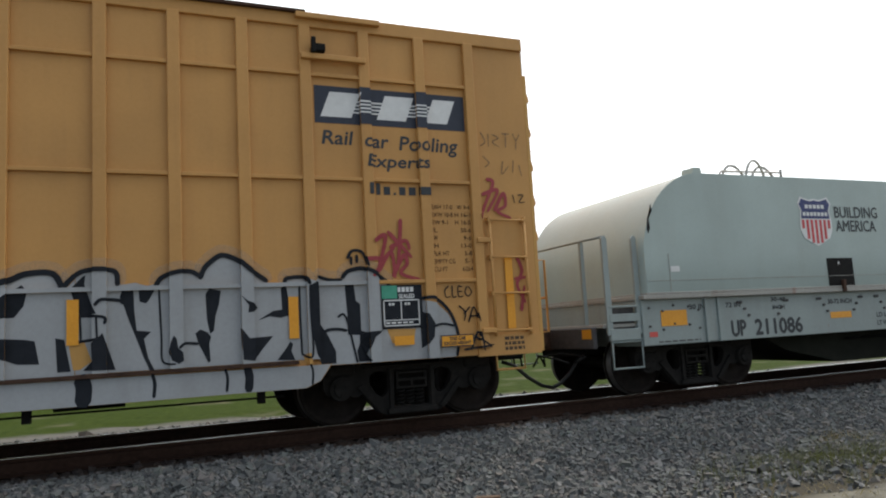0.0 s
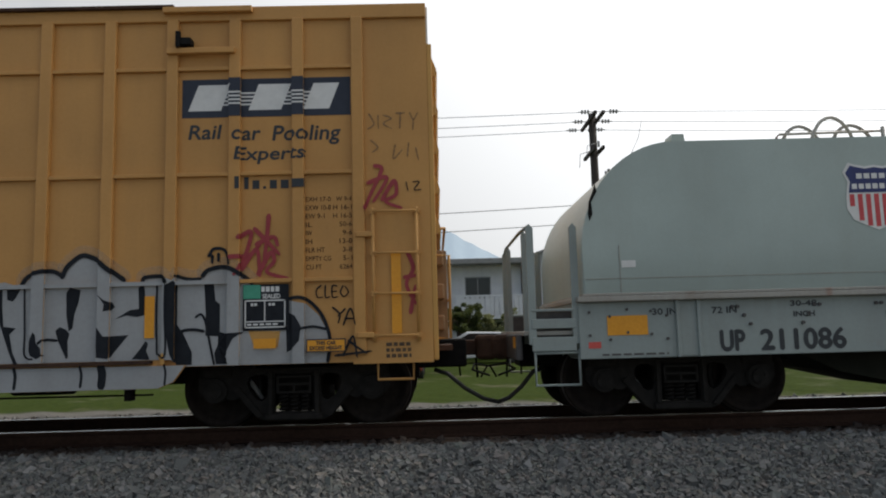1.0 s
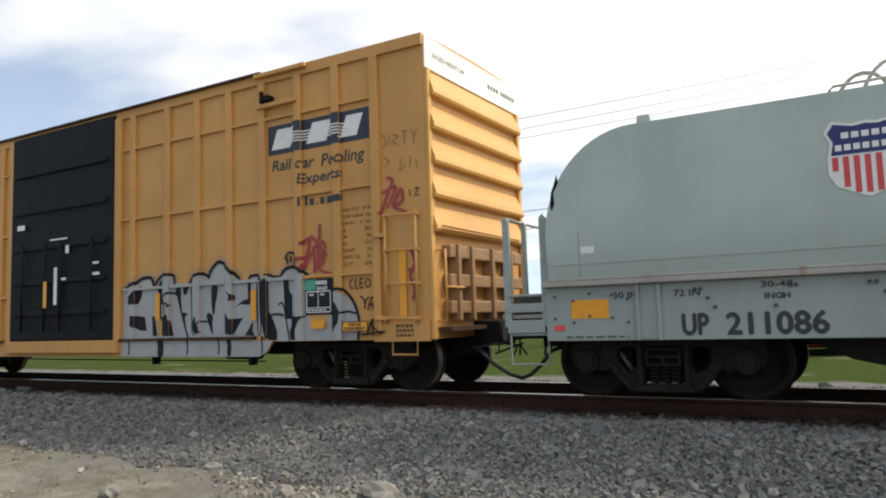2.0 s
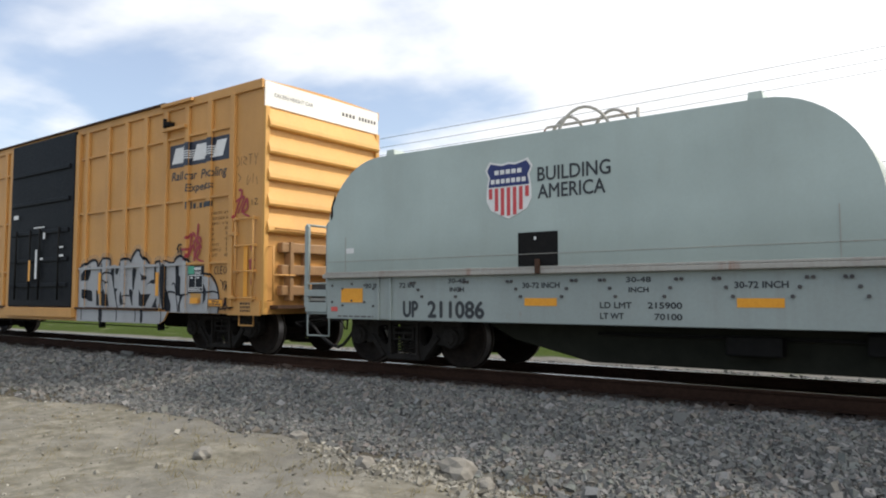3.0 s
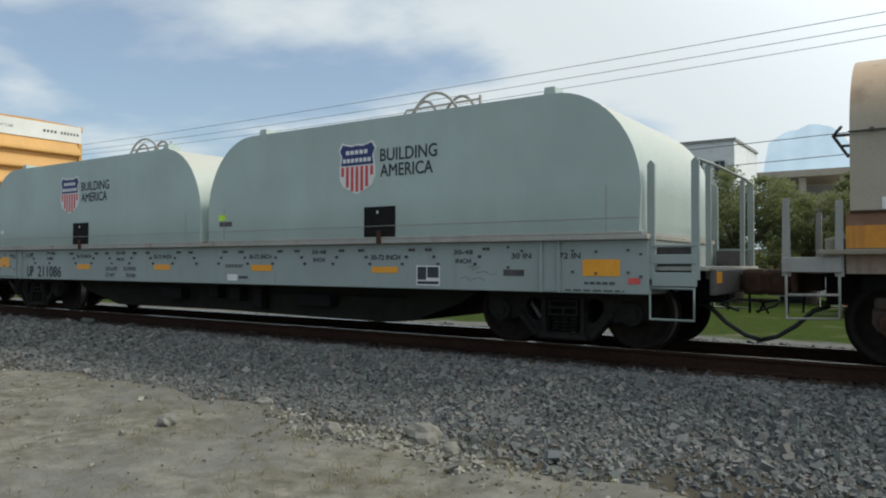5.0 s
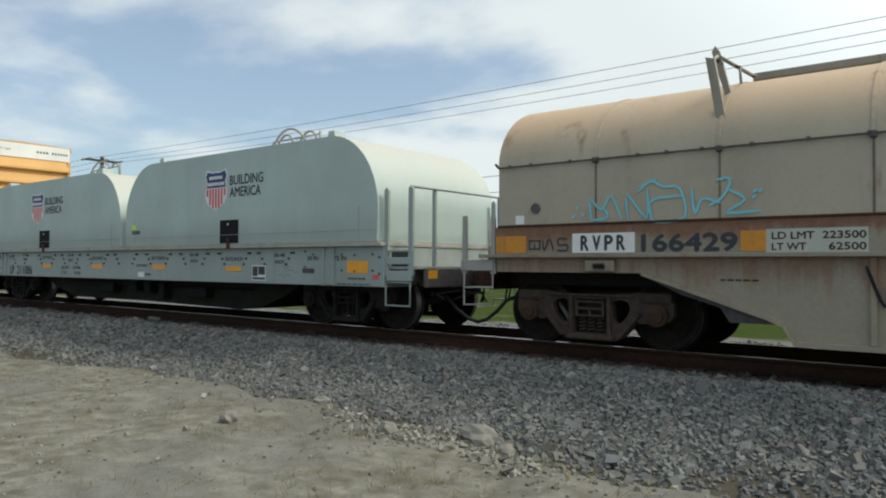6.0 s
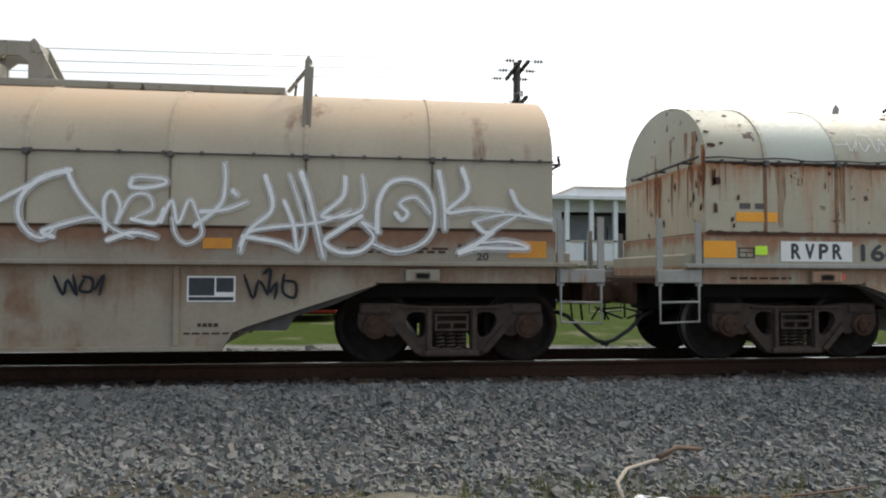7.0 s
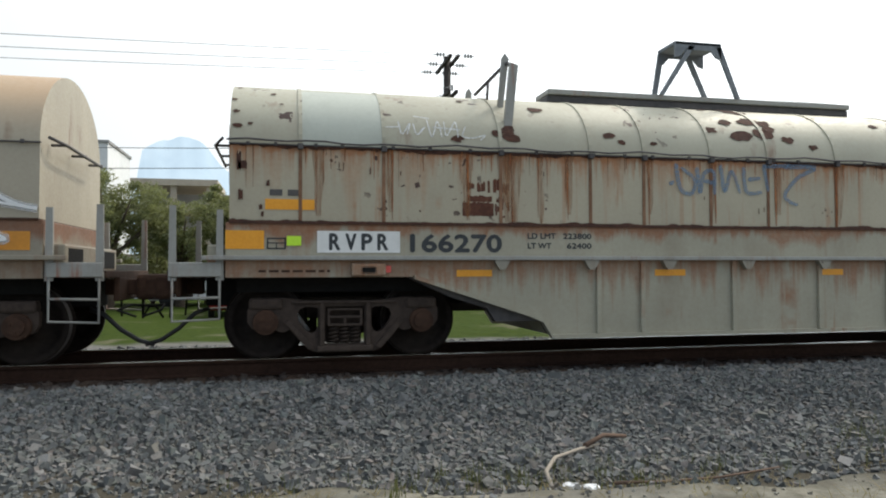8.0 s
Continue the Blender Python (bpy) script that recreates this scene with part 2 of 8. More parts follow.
SHIELD_RED = simple("shield_red_paint", (0.50, 0.045, 0.05), (0.60, 0.075, 0.08), 10, 0.5)
SILVER_SPRAY = painted("silver_spray_paint", (0.37, 0.38, 0.385), dirt=0.5, grime=(0.17, 0.155, 0.135), rough=0.5, streaks=3)
BLACK_SPRAY = simple("black_spray_paint", (0.008, 0.010, 0.014), (0.020, 0.023, 0.029), 8, 0.7)
RED_SPRAY = simple("dark_red_spray_paint", (0.26, 0.022, 0.032), (0.36, 0.05, 0.055), 12, 0.6)
WHITE_SPRAY = simple("white_spray_paint", (0.62, 0.63, 0.64), (0.80, 0.80, 0.80), 7, 0.6)
CYAN_SPRAY = simple("turquoise_spray_paint", (0.14, 0.46, 0.56), (0.22, 0.55, 0.62), 9, 0.6)
GREEN_LABEL = simple("green_label", (0.05, 0.30, 0.19), (0.07, 0.36, 0.24), 20, 0.5)
GREY_STEEL = painted("grey_handrail_paint", (0.31, 0.31, 0.285), dirt=0.6, grime=(0.14, 0.10, 0.07), rust=0.5, rough=0.5)
LUG_STEEL = painted("tan_lug_paint", (0.28, 0.26, 0.21), dirt=0.5, grime=(0.15, 0.11, 0.08), rust=0.5, rustcol=(0.13, 0.06, 0.03), spots=0.5)
SEAM_DARK = simple("dark_grimy_seam", (0.10, 0.078, 0.056), (0.21, 0.17, 0.125), 5, 0.8)
RUST_RIB = simple("rusty_rib", (0.11, 0.05, 0.025), (0.30, 0.17, 0.10), 5, 0.9)
LUG_BLUE = simple("blue_grey_lug_steel", (0.10, 0.115, 0.13), (0.22, 0.235, 0.25), 7, 0.6)
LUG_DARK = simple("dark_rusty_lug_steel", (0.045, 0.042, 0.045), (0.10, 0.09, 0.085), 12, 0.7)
def misty(name, colour, alpha):
    m, t, b = nodes(name, 0.7)
    b.inputs["Base Color"].default_value = (*colour, 1)
    link(t, ranged(t, noise_node(t, 45, 4, 0.7), 0.35, 0.65, alpha * 0.45, alpha * 1.3), b.inputs["Alpha"])
    return m


WHITE_MIST = misty("white_overspray", (0.70, 0.71, 0.71), 0.26)
BLUE_MIST = misty("faded_blue_overspray", (0.15, 0.23, 0.33), 0.62)
WHITE_THIN = misty("thin_white_spray", (0.75, 0.76, 0.77), 0.75)
GREY_MIST = misty("faded_dark_spray", (0.10, 0.07, 0.05), 0.6)
SILVER_MIST = misty("silver_overspray", (0.45, 0.43, 0.38), 0.2)
def running_rust(name, a, c, low, high):
    m, t, b = nodes(name, 0.9)
    link(t, mixed(t, ranged(t, noise_node(t, 5, 4), 0.3, 0.7), a, c), b.inputs["Base Color"])
    link(t, ranged(t, noise_node(t, 1.0, 5, 0.65, (22, 22, 1.6)), 0.34, 0.64, low, high), b.inputs["Alpha"])
    return m


RUST_RUN = running_rust("running_rust", (0.37, 0.135, 0.042), (0.20, 0.068, 0.027), 0.1, 0.9)
RUST_WASH = running_rust("pale_rust_wash", (0.38, 0.21, 0.11), (0.27, 0.125, 0.056), 0.04, 0.6)
RUST_HOLE = simple("rusted_through_steel", (0.032, 0.017, 0.013), (0.10, 0.042, 0.026), 18, 0.95, 0, 0.8)
WIRE = simple("dark_wire", (0.02, 0.02, 0.022), (0.04, 0.04, 0.042), 10, 0.6)
POLE_WOOD = simple("dark_creosoted_pole", (0.022, 0.018, 0.016), (0.055, 0.043, 0.036), 6, 0.9)

# grimy iron and rubber hardly shine
for _m, _v in ((TRUCK_DARK, 0.12), (WHEEL, 0.12), (BLACK, 0.15), (TROUGH, 0.1), (RAIL_RUST, 0.12), (TRUCK, 0.25), (BROWN_STEEL, 0.2), (TIE, 0.1), (DOOR_BLACK, 0.1), (BLACK_SPRAY, 0.2)):
    _m.node_tree.nodes["Principled BSDF"].inputs["Specular IOR Level"].default_value = _v


# ---- mesh helpers ----
ORG = {}


def box(bm, x0, x1, y0, y1, z0, z1, bevel=0.0):
    v = [bm.verts.new((x, y, z)) for x in (x0, x1) for y in (y0, y1) for z in (z0, z1)]
    fs = [bm.faces.new([v[i] for i in q]) for q in ((0, 1, 3, 2), (4, 6, 7, 5), (0, 4, 5, 1), (2, 3, 7, 6), (0, 2, 6, 4), (1, 5, 7, 3))]
    if bevel:
        es = {e for f in fs for e in f.edges}
        bmesh.ops.bevel(bm, geom=list(es), offset=bevel, segments=2, affect="EDGES", profile=0.5)


def prism(bm, pts, axis, a, b):
    """Extrudes a flat outline along an axis from a to b. The outline is (x, z) for y, (y, z) for x, (x, y) for z."""
    def place(p, k):
        return {"y": (p[0], k, p[1]), "x": (k, p[0], p[1]), "z": (p[0], p[1], k)}[axis]
    va = [bm.verts.new(place(p, a)) for p in pts]
    vb = [bm.verts.new(place(p, b)) for p in pts]
    n = len(pts)
    fs = [bm.faces.new(va), bm.faces.new(vb[::-1])]
    for i in range(n):
        fs.append(bm.faces.new((va[i], vb[i], vb[(i + 1) % n], va[(i + 1) % n])))
    return fs


def tube(bm, pts, r, n=8, r1=None):
    pts = [Vector(p) for p in pts]
    rings = []
    for i, p in enumerate(pts):
        d = (pts[min(i + 1, len(pts) - 1)] - pts[max(i - 1, 0)]).normalized()
        side = d.cross(Vector((0.13, 0.27, 0.95)))
        if side.length < 0.05:
            side = d.cross(Vector((1, 0, 0)))
        side.normalize()
        other = d.cross(side)
        rr = r if r1 is None else r + (r1 - r) * i / (len(pts) - 1)
        rings.append([bm.verts.new(p + rr * (math.cos(k * math.tau / n) * side + math.sin(k * math.tau / n) * other)) for k in range(n)])
    for a, b in zip(rings, rings[1:]):
        for k in range(n):
            bm.faces.new((a[k], a[(k + 1) % n], b[(k + 1) % n], b[k])).smooth = True
    bm.faces.new(rings[0][::-1]); bm.faces.new(rings[-1])


def lathe(bm, prof, n=40):
    """Turns (radius, y) pairs about the y axis."""
    rings = [[bm.verts.new((r * math.cos(k * math.tau / n), y, r * math.sin(k * math.tau / n))) for k in range(n)] for r, y in prof]
    for a, b in zip(rings, rings[1:]):
        for k in range(n):
            bm.faces.new((a[k], b[k], b[(k + 1) % n], a[(k + 1) % n])).smooth = True
    bm.faces.new(rings[0]); bm.faces.new(rings[-1][::-1])


def part(name, bm, mat, parent=None, label="", smooth=False):
    """Links a bmesh as one mesh object, under a thing or a part. Cars are built in train space and shifted to their own base."""
    if parent in ORG:
        bmesh.ops.translate(bm, verts=bm.verts, vec=(-ORG[parent], 0, 0))
    bmesh.ops.recalc_face_normals(bm, faces=bm.faces)
    me = bpy.data.meshes.new(name)
    bm.to_mesh(me)
    bm.free()
    me.materials.append(mat)
    if smooth:
        me.shade_smooth()
    ob = new(name, me)
    if parent:
        ob.parent = parent
        if parent in ORG:
            ORG[ob] = ORG[parent]
    return tagged(ob, label)


def parts(name, bm, mat, parent, label=""):
    """As part(), but every separate piece becomes an object of its own."""
    left = set(bm.verts)
    groups = []
    while left:
        todo, got = [left.pop()], set()
        while todo:
            v = todo.pop()
            got.add(v)
            for e in v.link_edges:
                w = e.other_vert(v)
                if w in left:
                    left.discard(w)
                    todo.append(w)
        groups.append(got)
    for got in groups:
        one = B()
        new_v = {v: one.verts.new(v.co) for v in got}
        for f in {f for v in got for f in v.link_faces}:
            one.faces.new([new_v[v] for v in f.verts]).smooth = f.smooth
        part(name, one, mat, parent, label)
    bm.free()


def ref(ob, data, parent, m):
    """A further object on the mesh data, under a thing."""
    o = new(ob, data)
    o.parent = parent
    o.matrix_basis = m
    return o


def thing(name, x, label, category, group=""):
    e = new(name)
    e.empty_display_size = 0.3
    e.location = (x, 0, 0)
    ORG[e] = x
    return tagged(e, label, category, group)


def B():
    return bmesh.new()


# ---- ground ----
def lip_line(x):
    """Where the dirt terrace ends and the gravel begins."""
    bulge = 0.36 * np.clip((-4.8 - x) / 1.4, 0, 1) * np.clip((x + 12.5) / 2.5, 0, 1)
    return -4.85 + 0.22 * np.sin(x * 0.9) * np.cos(x * 0.37 + 1) + 0.10 * np.sin(x * 3.1 + 0.5) - 0.55 * np.clip((x - 0.3) / 4.0, 0, 1) + bulge


def ground_height(x, y):
    """Ballast bank under the track, flat gravel before it, a dirt terrace with a worn lip, lawn behind."""
    lip = lip_line(x)
    s = np.clip((y - lip) / 0.28, 0, 1)
    z = np.where(y < lip + 0.28, -0.43 - 0.10 * s * s * (3 - 2 * s), -0.53)
    up = np.clip((y + 3.5) / 1.7, 0, 1)
    z = z + 0.305 * up * up * (3 - 2 * up)
    down = np.clip((y - 1.9) / 2.6, 0, 1)
    z = z - 0.16 * down * down * (3 - 2 * down)
    rough = 0.018 * np.sin(x * 2.3 + 1.7 * np.sin(y * 1.9)) * np.cos(y * 3.1 + x) + 0.012 * np.sin(x * 5.7 + y * 4.1)
    near = (np.abs(y) > 1.4) & (np.abs(x) < 60) & (np.abs(y) < 20)
    return z + np.where(near, rough, 0)


def build_ground():
    def axis(lo, hi, fine, far):
        mid = list(np.arange(lo, hi + 1e-6, fine))
        a, step = [], fine
        p = lo
        while p > -far:
            step *= 1.35
            p -= step
            a.append(p)
        b, step = [], fine
        p = hi
        while p < far:
            step *= 1.35
            p += step
            b.append(p)
        return np.array(a[::-1] + mid + b)
    xs, ys = axis(-22, 14, 0.12, 3500), axis(-8, 6, 0.1, 3500)
    X, Y = np.meshgrid(xs, ys)
    Z = ground_height(X, Y)
    nx, ny = len(xs), len(ys)
    i = np.arange((ny - 1) * (nx - 1))
    r, c = i // (nx - 1), i % (nx - 1)
    k = r * nx + c
    me = bpy.data.meshes.new("ground")
    me.from_pydata(np.stack([X, Y, Z], -1).reshape(-1, 3).tolist(), [], np.stack([k, k + 1, k + nx + 1, k + nx], 1).tolist())
    me.shade_smooth()
    m, t, b = nodes("ground_dirt_gravel_lawn", 0.95)
    tc = t.nodes.new("ShaderNodeTexCoord")
    sp = t.nodes.new("ShaderNodeSeparateXYZ")
    link(t, tc.outputs["Object"], sp.inputs[0])
    big, mid, fine = noise_node(t, 0.55, 5), noise_node(t, 5, 5, 0.6), noise_node(t, 45, 5, 0.7)
    edge = maths(t, "ADD", sp.outputs[1], maths(t, "MULTIPLY", maths(t, "SUBTRACT", mid, 0.5), 0.5))
    edge = maths(t, "ADD", edge, ranged(t, sp.outputs[0], 0.3, 4.3, 0, 0.55))
    edge = maths(t, "SUBTRACT", edge, maths(t, "MULTIPLY", ranged(t, sp.outputs[0], -4.8, -6.2, 0, 0.36), ranged(t, sp.outputs[0], -12.5, -10, 0, 1)))
    dirt = mixed(t, ranged(t, mid, 0.36, 0.64), (0.125, 0.118, 0.094), (0.235, 0.225, 0.188))
    patch = noise_node(t, 1.9, 6, 0.68)
    dirt = mixed(t, ranged(t, patch, 0.50, 0.66, 0, 0.5), dirt, (0.095, 0.086, 0.064))
    dirt = mixed(t, ranged(t, patch, 0.46, 0.34, 0, 0.8), dirt, (0.30, 0.28, 0.23))
    dirt = mixed(t, ranged(t, big, 0.46, 0.60, 0, 0.6), dirt, (0.165, 0.162, 0.15))
    straw = noise_node(t, 16, 4, 0.6, (0.5, 1.6, 1))
    dirt = mixed(t, ranged(t, straw, 0.6, 0.75, 0, 0.6), dirt, (0.20, 0.15, 0.075))
    dirt = mixed(t, ranged(t, fine, 0.35, 0.75, 0, 0.5), dirt, (0.075, 0.066, 0.052))
    vor = t.nodes.new("ShaderNodeTexVoronoi")
    vor.inputs["Scale"].default_value = 24
    link(t, tc.outputs["Object"], vor.inputs["Vector"])
    grav = mixed(t, ranged(t, vor.outputs["Color"], 0.1, 0.9), (0.08, 0.08, 0.078), (0.185, 0.182, 0.172))
    # cell edges are coloured darker, as shade in the gaps between stones
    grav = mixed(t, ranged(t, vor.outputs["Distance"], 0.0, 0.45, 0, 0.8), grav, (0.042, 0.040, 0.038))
    silt = mixed(t, ranged(t, fine, 0.3, 0.7), (0.042, 0.037, 0.028), (0.100, 0.090, 0.071))
    grav = mixed(t, maths(t, "MULTIPLY", ranged(t, edge, -2.9, -3.7), ranged(t, big, 0.26, 0.38)), grav, silt)
    lawn = mixed(t, ranged(t, mid, 0.3, 0.7), (0.021, 0.038, 0.006), (0.048, 0.064, 0.0115))
    lawn = mixed(t, ranged(t, fine, 0.4, 0.7, 0, 0.5), lawn, (0.035, 0.052, 0.012))
    lawn = mixed(t, ranged(t, big, 0.58, 0.70, 0, 0.6), lawn, (0.15, 0.135, 0.095))
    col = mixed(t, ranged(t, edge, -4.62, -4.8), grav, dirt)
    col = mixed(t, ranged(t, edge, 4.3, 4.9), col, mixed(t, ranged(t, fine, 0.35, 0.65), (0.085, 0.082, 0.076), (0.17, 0.162, 0.15)))
    col = mixed(t, ranged(t, maths(t, "ADD", edge, maths(t, "MULTIPLY", big, 1.4)), 6.0, 6.5), col, lawn)
    # the ground turns dark brown along the track
    rail_band = ranged(t, maths(t, "ABSOLUTE", edge, 0.0), 1.45, 1.2, 0, 0.85)
    col = mixed(t, rail_band, col, (0.045, 0.026, 0.018))
    link(t, col, b.inputs["Base Color"])
    b.inputs["Specular IOR Level"].default_value = 0.03
    bumped(t, b, maths(t, "ADD", maths(t, "MULTIPLY", mid, 1.5), fine), 0.5, 0.02)
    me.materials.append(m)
    return tagged(new("ground", me), "grey ballast, pale trodden dirt and patchy lawn", "ground", kind="structure")


build_ground()

GRAVEL_MAT, _t, _b = nodes("crushed_grey_ballast", 0.92)
_b.inputs["Specular IOR Level"].default_value = 0.25
_g = _t.nodes.new("ShaderNodeNewGeometry")
_r = _t.nodes.new("ShaderNodeValToRGB")
_r.color_ramp.elements[0].color, _r.color_ramp.elements[1].color = (0.086, 0.088, 0.087, 1), (0.225, 0.222, 0.215, 1)
for _p, _c in ((0.25, (0.110, 0.115, 0.112)), (0.5, (0.154, 0.158, 0.153)), (0.62, (0.186, 0.168, 0.146)), (0.70, (0.138, 0.152, 0.136)), (0.80, (0.172, 0.178, 0.180)), (0.88, (0.17, 0.148, 0.135)), (0.94, (0.20, 0.192, 0.184))):
    _e = _r.color_ramp.elements.new(_p)
    _e.color = (*_c, 1)
link(_t, _g.outputs["Random Per Island"], _r.inputs[0])
_s = _t.nodes.new("ShaderNodeSeparateXYZ")
_c = _t.nodes.new("ShaderNodeTexCoord")
link(_t, _c.outputs["Object"], _s.inputs[0])
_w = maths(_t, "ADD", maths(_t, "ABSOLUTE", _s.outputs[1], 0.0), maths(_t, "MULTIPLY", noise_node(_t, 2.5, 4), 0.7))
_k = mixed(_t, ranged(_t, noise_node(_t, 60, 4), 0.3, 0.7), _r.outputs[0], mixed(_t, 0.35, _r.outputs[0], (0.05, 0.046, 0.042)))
# the stones turn dark brown beside the rails
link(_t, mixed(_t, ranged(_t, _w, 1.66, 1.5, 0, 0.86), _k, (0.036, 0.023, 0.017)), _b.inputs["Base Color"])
bumped(_t, _b, noise_node(_t, 90, 3), 0.25, 0.004)


def stone_shapes(rng, count=24):
    """Crushed stone: knocked-about wedges and blocks with flat, sharp faces."""
    v = np.array([(x, y, z) for x in (-1, 1) for y in (-1, 1) for z in (-1, 1)], float) * 0.62
    f = np.array([(0, 1, 3), (0, 3, 2), (4, 6, 7), (4, 7, 5), (0, 4, 5), (0, 5, 1), (2, 3, 7), (2, 7, 6), (0, 2, 6), (0, 6, 4), (1, 5, 7), (1, 7, 3)])
    return [(v + rng.uniform(-0.30, 0.30, (8, 3))) * rng.uniform(0.66, 1.18, 3) for _ in range(count)], f


def scatter(name, x, y, size, mat, label, category, rng, sink=0.25, lift=0.0):
    shapes, f = stone_shapes(rng)
    n = len(x)
    pick = rng.integers(0, len(shapes), n)
    base = np.array(shapes)[pick]
    a, b, c = rng.uniform(0, math.tau, (3, n))
    ca, sa, cb, sb, cc, sc = np.cos(a), np.sin(a), np.cos(b), np.sin(b), np.cos(c), np.sin(c)
    rot = np.empty((n, 3, 3))
    rot[:, 0, 0], rot[:, 0, 1], rot[:, 0, 2] = ca * cb, ca * sb * sc - sa * cc, ca * sb * cc + sa * sc
    rot[:, 1, 0], rot[:, 1, 1], rot[:, 1, 2] = sa * cb, sa * sb * sc + ca * cc, sa * sb * cc - ca * sc
    rot[:, 2, 0], rot[:, 2, 1], rot[:, 2, 2] = -sb, cb * sc, cb * cc
    v = np.einsum("nij,nkj->nki", rot, base) * size[:, None, None]
    z = ground_height(x, y) + size * sink + lift
    v += np.stack([x, y, z], 1)[:, None, :]
    faces = (f[None] + 8 * np.arange(n)[:, None, None]).reshape(-1, 3)
    me = bpy.data.meshes.new(name)
    me.vertices.add(n * 8)
    me.vertices.foreach_set("co", v.reshape(-1))
    me.loops.add(len(faces) * 3)
    me.loops.foreach_set("vertex_index", faces.reshape(-1).astype(np.int32))
    me.polygons.add(len(faces))
    me.polygons.foreach_set("loop_start", np.arange(0, len(faces) * 3, 3, dtype=np.int32))
    me.update(calc_edges=True)
    me.shade_flat()
    me.materials.append(mat)
    return tagged(new(name, me), label, category, kind="stuff")


def build_ballast():
    rng = np.random.default_rng(5)
    xs, ys, ss = [], [], []
    for x0, x1, y0, y1, per, s in ((-11, 1, -4.75, -0.86, 1150, 0.0245), (1, 11, -5.35, -0.86, 1150, 0.0245), (-24, -11, -4.75, -0.86, 400, 0.034), (11, 18, -5.2, -0.86, 400, 0.034),
                                   (-45, -24, -4.6, -0.9, 60, 0.05), (-16, 14, 0.86, 4.6, 90, 0.036), (-14, 12, -0.62, 0.62, 160, 0.030)):
        n = int((x1 - x0) * (y1 - y0) * per)
        x, y = rng.uniform(x0, x1, n), rng.uniform(y0, y1, n)
        # the gravel thins out over trodden silt towards the dirt
        silt = np.clip((-3.3 - y) / 1.2, 0, 1) * np.clip(0.5 + 0.6 * np.sin(x * 0.8 + 2.2) + 0.3 * np.sin(x * 2.1 + y * 2), 0, 1)
        silt = np.maximum(silt, np.clip((-3.45 - y) / 0.75, 0, 1) * np.clip((-1.2 - x) / 2.5, 0, 1) * (0.88 + 0.12 * np.sin(x * 1.7 + y * 3)))
        silt = np.maximum(silt, np.clip((-4.35 - y) / 0.5, 0, 1) * np.clip((x - 0.3) / 1.0, 0, 1) * 0.9)
        keep = (rng.uniform(0, 1, n) > silt * 0.95) & ((y > lip_line(x) + 0.05) | (rng.uniform(0, 1, n) > 0.93))
        xs.append(x[keep]); ys.append(y[keep]); ss.append(s * rng.lognormal(0, 0.34, keep.sum()))
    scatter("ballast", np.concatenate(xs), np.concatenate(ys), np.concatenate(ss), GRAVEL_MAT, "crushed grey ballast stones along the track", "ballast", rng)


build_ballast()


# ---- track ----
def build_track():
    for side in (-1, 1):
        bm = B()
        prof = [(-0.076, -0.186), (0.076, -0.186), (0.076, -0.172), (0.014, -0.150), (0.009, -0.050), (0.036, -0.038), (0.037, -0.012), (0.030, -0.001),
                (-0.030, -0.001), (-0.037, -0.012), (-0.036, -0.038), (-0.009, -0.050), (-0.014, -0.150), (-0.076, -0.172)]
        prism(bm, [(side * 0.754 + a, b) for a, b in prof], "x", -220, 160)
        rail = tagged(part("rail", bm, RAIL_RUST), "rusty brown steel rail with a polished head", "rail", "rails of the track")
        bm = B()
        box(bm, -220, 160, side * 0.754 - 0.026, side * 0.754 + 0.026, -0.002, 0.002)
        part("railhead", bm, RAIL_TOP, rail, "bright polished running surface")
    bm = B()
    box(bm, -0.115, 0.115, -1.25, 1.25, -0.38, -0.189, 0.012)
    first = part("sleeper", bm, TIE)
    tagged(first, "dark tarred timber sleeper half buried in ballast", "sleeper", "sleepers under the rails")
    first.location = (-40, 0, 0)
    for i in range(1, 110):
        copy_thing(first, pose(-40 + i * 0.55, 0, 0.004 * math.sin(i * 3.3), 0, 0, 0.6 * math.sin(i * 1.9)))


build_track()


# ---- running gear ----
WHEEL_R = 0.457
WHEELSETS = []


def make_wheel_mesh():
    bm = B()
    lathe(bm, [(0.06, 0.10), (0.12, 0.10), (0.13, 0.035), (0.36, 0.005), (0.375, 0.062), (0.425, 0.066), (0.449, 0.06), (0.455, -0.05), (0.49, -0.062),
               (0.485, -0.082), (0.44, -0.085), (0.375, -0.075), (0.36, -0.03), (0.13, -0.02), (0.12, -0.085), (0.06, -0.085)], 48)
    bmesh.ops.recalc_face_normals(bm, faces=bm.faces)
    me = bpy.data.meshes.new("wheel")
    bm.to_mesh(me)
    bm.free()
    me.materials.append(WHEEL)
    me.materials.append(TREAD)
    for p in me.polygons:
        c = p.center
        if 0.43 < math.hypot(c.x, c.z) and abs(p.normal.y) < 0.5:
            p.material_index = 1
    return me


WHEEL_MESH = make_wheel_mesh()


def axle_mesh():
    bm = B()
    tube(bm, [(0, -1.02, 0), (0, -0.62, 0), (0, 0, 0), (0, 0.62, 0), (0, 1.02, 0)], 0.082, 12)
    me = bpy.data.meshes.new("wheelset")
    bm.to_mesh(me)
    bm.free()
    me.materials.append(WHEEL)
    return me


AXLE_MESH = axle_mesh()


